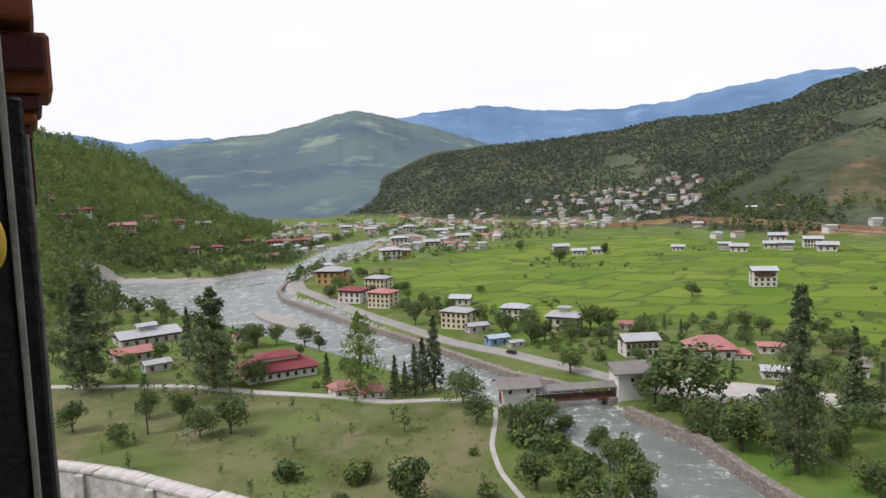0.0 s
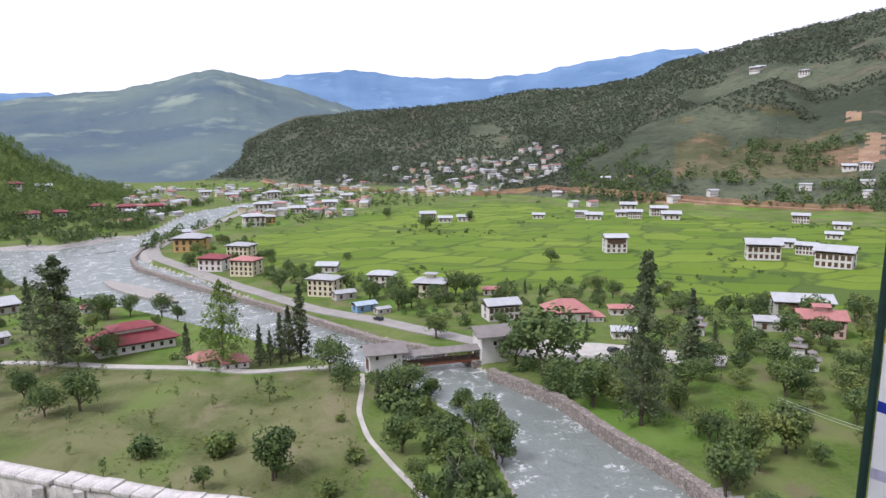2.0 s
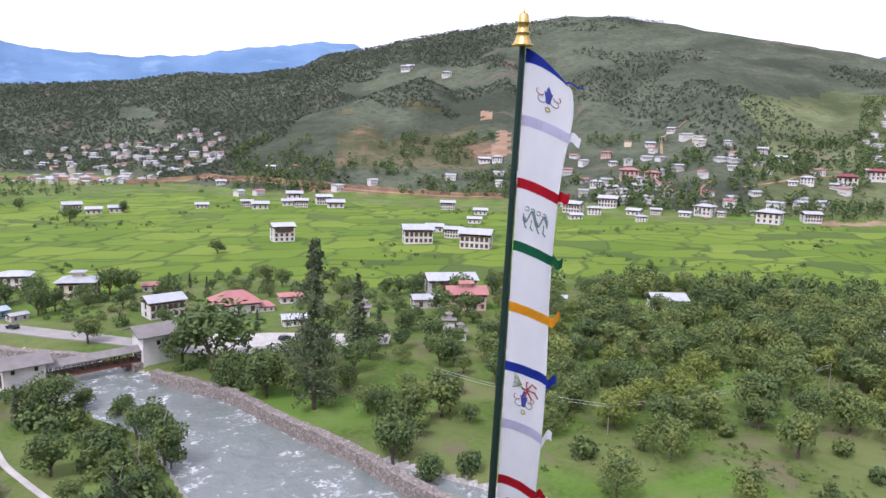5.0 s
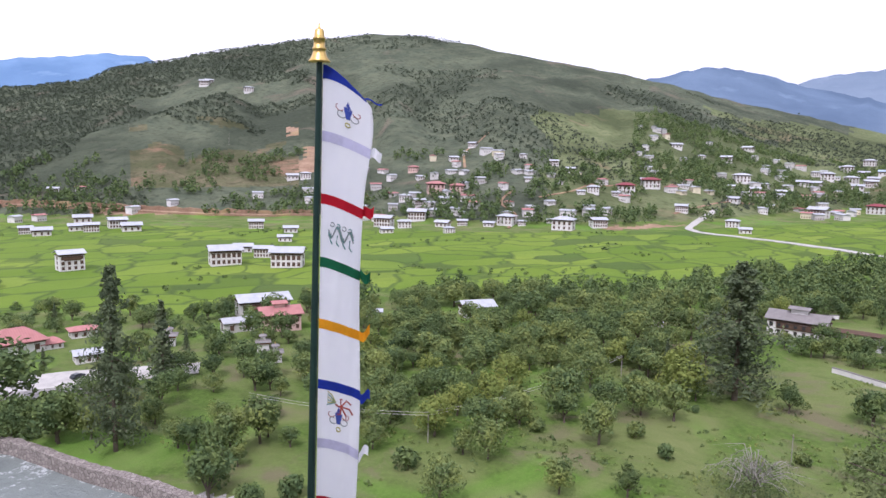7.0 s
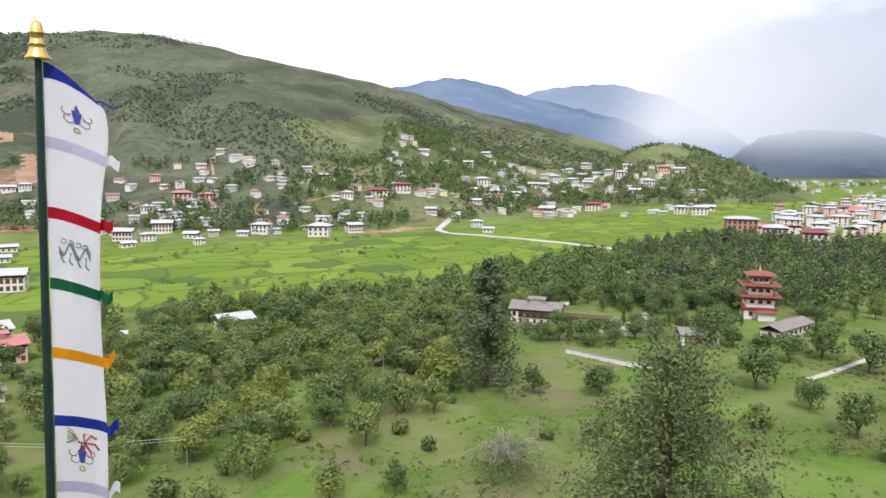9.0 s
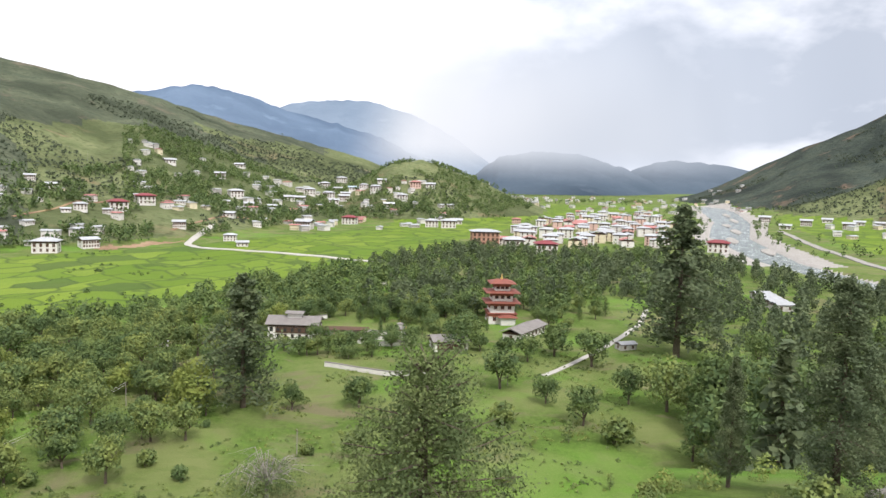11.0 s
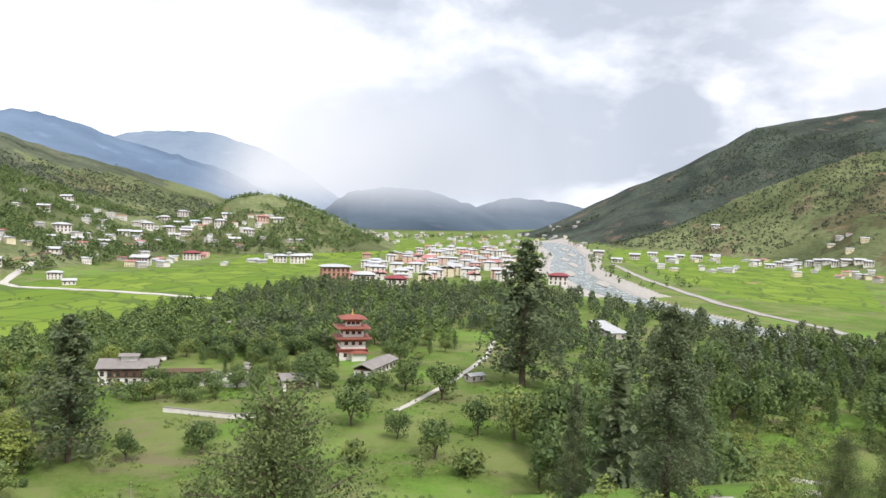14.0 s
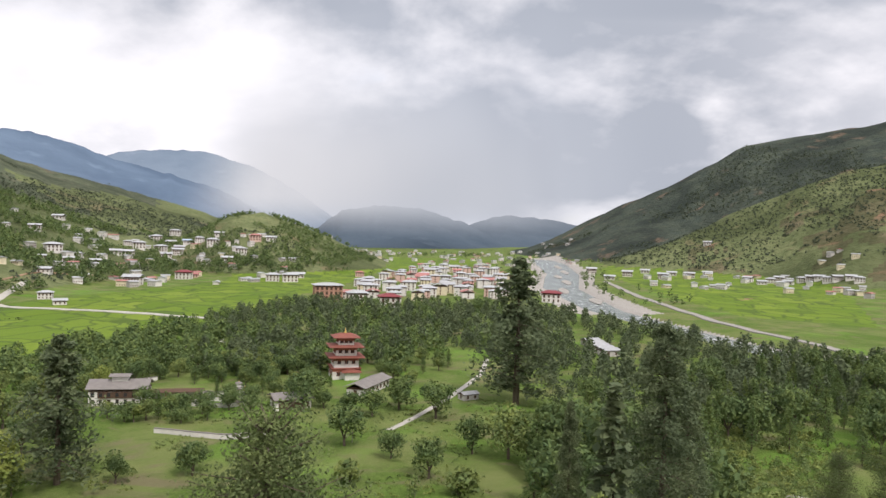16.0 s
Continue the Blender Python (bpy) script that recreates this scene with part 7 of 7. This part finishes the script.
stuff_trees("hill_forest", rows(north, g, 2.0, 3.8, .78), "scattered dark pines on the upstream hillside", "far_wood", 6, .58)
low = polar(11000, 20, 96, 590, 1050, lambda x, y: (hill(x, y) > 1) & (hill(x, y) < 62) & (fbm(x / 40, y / 40, 3, 8) > .46 + .0022 * hill(x, y)), 8)
stuff_trees("village_trees", rows(low, g, 4, 10, .42), "garden trees among the hillside houses", "leaf", 24, .34)
upper = polar(9000, 66, 97, 720, 1300, lambda x, y: (hill(x, y) > 8) & (hill(x, y) < 150) & (fbm(x / 45, y / 45, 3, 13) > .47), 18)
stuff_trees("village_trees", rows(upper, g, 3.5, 8.5, .42), "garden trees and copses on the village slope", "leaf", 20, .36)
far = polar(2600, 90, 128, 620, 2100, lambda x, y: ~in_fields(x, y) & ~inside(x, y, TOWN) & (hill(x, y) < 12) & (fbm(x / 70, y / 70, 3, 8) > .5), 9)
stuff_trees("village_trees", rows(far, g, 4, 9, .45), "trees along the upper valley floor", "leaf", 20, .36)
down = polar(2600, -18, 18, 560, 1350, lambda x, y: ~in_fields(x, y) & (hill(x, y) < 14) & (fbm(x / 55, y / 55, 3, 8) > .52), 10)
stuff_trees("village_trees", rows(down, g, 3, 7, .5), "trees and hedges on the lower valley floor", "leaf", 20, .36)
bank_wood = polar(3400, -27, -8, 400, 900, lambda x, y: (hill(x, y) < 14) & (fbm(x / 38, y / 38, 3, 8) > .45), 21)
stuff_trees("village_trees", rows(bank_wood, g, 2.5, 7, .5), "trees and scrub on the river bank below the pine hill", "leaf", 40, .28)
field_scrub = polar(5000, -5, 75, 260, 800, lambda x, y: in_fields(x, y) & (fbm(x / 42, y / 42, 4, 16) > .66), 22)
stuff_trees("field_scrub", rows(field_scrub, g, .8, 2.6, .75), "low dark bushes between the rice fields", "leaf", 26, .3, -.2)
slope = polar(900, 96, 140, 45, 175, lambda x, y: (castle_hill(x, y) > 3) & (fbm(x / 9, y / 9, 3, 1) > .52), 12)
stuff_trees("slope_scrub", rows(slope, g, 1.0, 3.0, .6), "grey-green scrub on the castle slope", "willow", 150, .12, -.2)
riverside = polar(2200, 4, 40, 95, 205, lambda x, y: (bank(x, y) < 14) & (bank(x, y) > 4) & (x < 60) & (y < 186) & (castle_hill(x, y) < 8) & (fbm(x / 9, y / 9, 3, 1) > .40) & (np.hypot(x - 12, y - 150) > 9), 13)
stuff_trees("river_scrub", rows(riverside, g, 1.6, 5.0, .55), "bushes along the river bank", "leaf", 70, .2, -.15)
undergrowth = polar(2600, 112, 138, 128, 250, lambda x, y: (bank(x, y) > 4) & (fbm(x / 12, y / 12, 3, 17) > .47), 23)
stuff_trees("slope_scrub", rows(undergrowth, g, .9, 2.8, .6), "thick green scrub below the castle slope", "willow", 56, .2, -.2)
tufts = polar(9000, 42, 130, 118, 260, lambda x, y: (bank(x, y) > 6) & (fbm(x / 14, y / 14, 3, 1) > .54), 14)
stuff_trees("grass_tufts", rows(tufts, g, .3, 1.0, .8), "rough tufts in the meadow grass", "willow", 12, .4, -.2)
tufts = polar(3600, -36, 6, 118, 215, lambda x, y: inside(x, y, ORCHARD) & (fbm(x / 8, y / 8, 3, 1) > .55), 15)
stuff_trees("grass_tufts", rows(tufts, g, .2, .6, .8), "rough tufts in the dry orchard grass", "yellow_leaf", 10, .4, -.2)


# ---- boulders on the castle slope ----
def boulder(seed):
    q = np.random.default_rng(seed)
    bm = bmesh.new()
    bmesh.ops.create_icosphere(bm, subdivisions=3, radius=1)
    for v in bm.verts:
        n = noise.noise(v.co * 1.3 + Vector((seed, 0, 0))) * .45 + noise.noise(v.co * 3.5) * .16
        v.co *= 1 + n
        v.co.z *= .62
    return tagged(part("boulder", bm, M["rock"]), "pale weathered boulder on the grassy slope", "boulder")


for k, (x, y, s) in enumerate(((52, -35, 2.0), (54.5, -37, 1.3), (80, -66, 2.4), (83, -64, 1.6), (86, -70, 1.2), (60, -50, 1.0), (72, -62, 1.1))):
    put(("boulder", k % 3), lambda k=k: boulder(k), x, y, k * 50, s)


# ---- car on the riverside road, poles and wire ----
def car():
    t = thing("car", "small dark hatchback parked on the riverside road", "car")
    paint = plain("dark_car_paint", (0.03, 0.035, 0.04), .3)
    bm = bmesh.new()
    sec = [(-2, .35), (2, .35), (2.05, .75), (1.9, .9), (.9, 1.0), (.4, 1.45), (-1.2, 1.48), (-1.9, 1.0), (-2.05, .8)]
    prism(bm, [(x, -.8, z) for x, z in sec], [(x, .8, z) for x, z in sec])
    bmesh.ops.recalc_face_normals(bm, faces=bm.faces)
    bmesh.ops.bevel(bm, geom=bm.edges[:], offset=.06, segments=2, affect="EDGES")
    part("body", bm, paint, t)
    part("glazing", boxes((-1.5, .55, -.82, .82, 1.03, 1.36)), M["glass"], t)
    for x in (-1.25, 1.25):
        for y in (-.75, .75):
            bm = bmesh.new()
            bmesh.ops.create_cone(bm, cap_ends=True, segments=16, radius1=.32, radius2=.32, depth=.2, matrix=Matrix.Translation((x, y, .32)) @ Matrix.Rotation(radians(90), 4, "X"))
            part("wheel", bm, M["glass"], t)
    return t


put("car", car, 22, 249.5, 128, 1.0, .35)
put("car", car, 86, 193, 20, 1.0, .25)


def post(h):
    t = thing("pole", "thin grey wooden service pole", "pole")
    bm = bmesh.new()
    limb(bm, (0, 0, -.5), (0, 0, h), .11, .07, 8)
    part("shaft", bm, M["palebark"], t)
    part("crossarm", boxes((-.7, .7, -.05, .05, h - .6, h - .48)), M["timber"], t)
    return t


for x, y in ((140, 108), (112, 92), (180, 80), (150, 30), (205, -20), (230, -100), (95, 130)):
    put("pole", lambda: post(6), x, y, 40)
for x, y in ((660, 700), (760, 560), (850, 420), (560, 800), (480, 900)):
    put("mast", lambda: post(16), x, y, 30)


# ---- wires over the meadow ----
def wire(a, b, sag):
    t = thing("cable", "thin grey overhead cable", "cable")
    bm = bmesh.new()
    pts = [Vector(a).lerp(Vector(b), k / 24) - Vector((0, 0, sag * 4 * (k / 24) * (1 - k / 24))) for k in range(25)]
    tube(bm, pts, .035, 5)
    part("strand", bm, M["grey"], t)


for q in (0, .6):
    wire((95, 130, 5.6 + q), (112, 92, 5.6 + q), 1.0)
    wire((112, 92, 5.6 + q), (180, 80, 5.8 + q), 1.6)
wire((-60, 100, 47), (-330, 520, 34), 6)
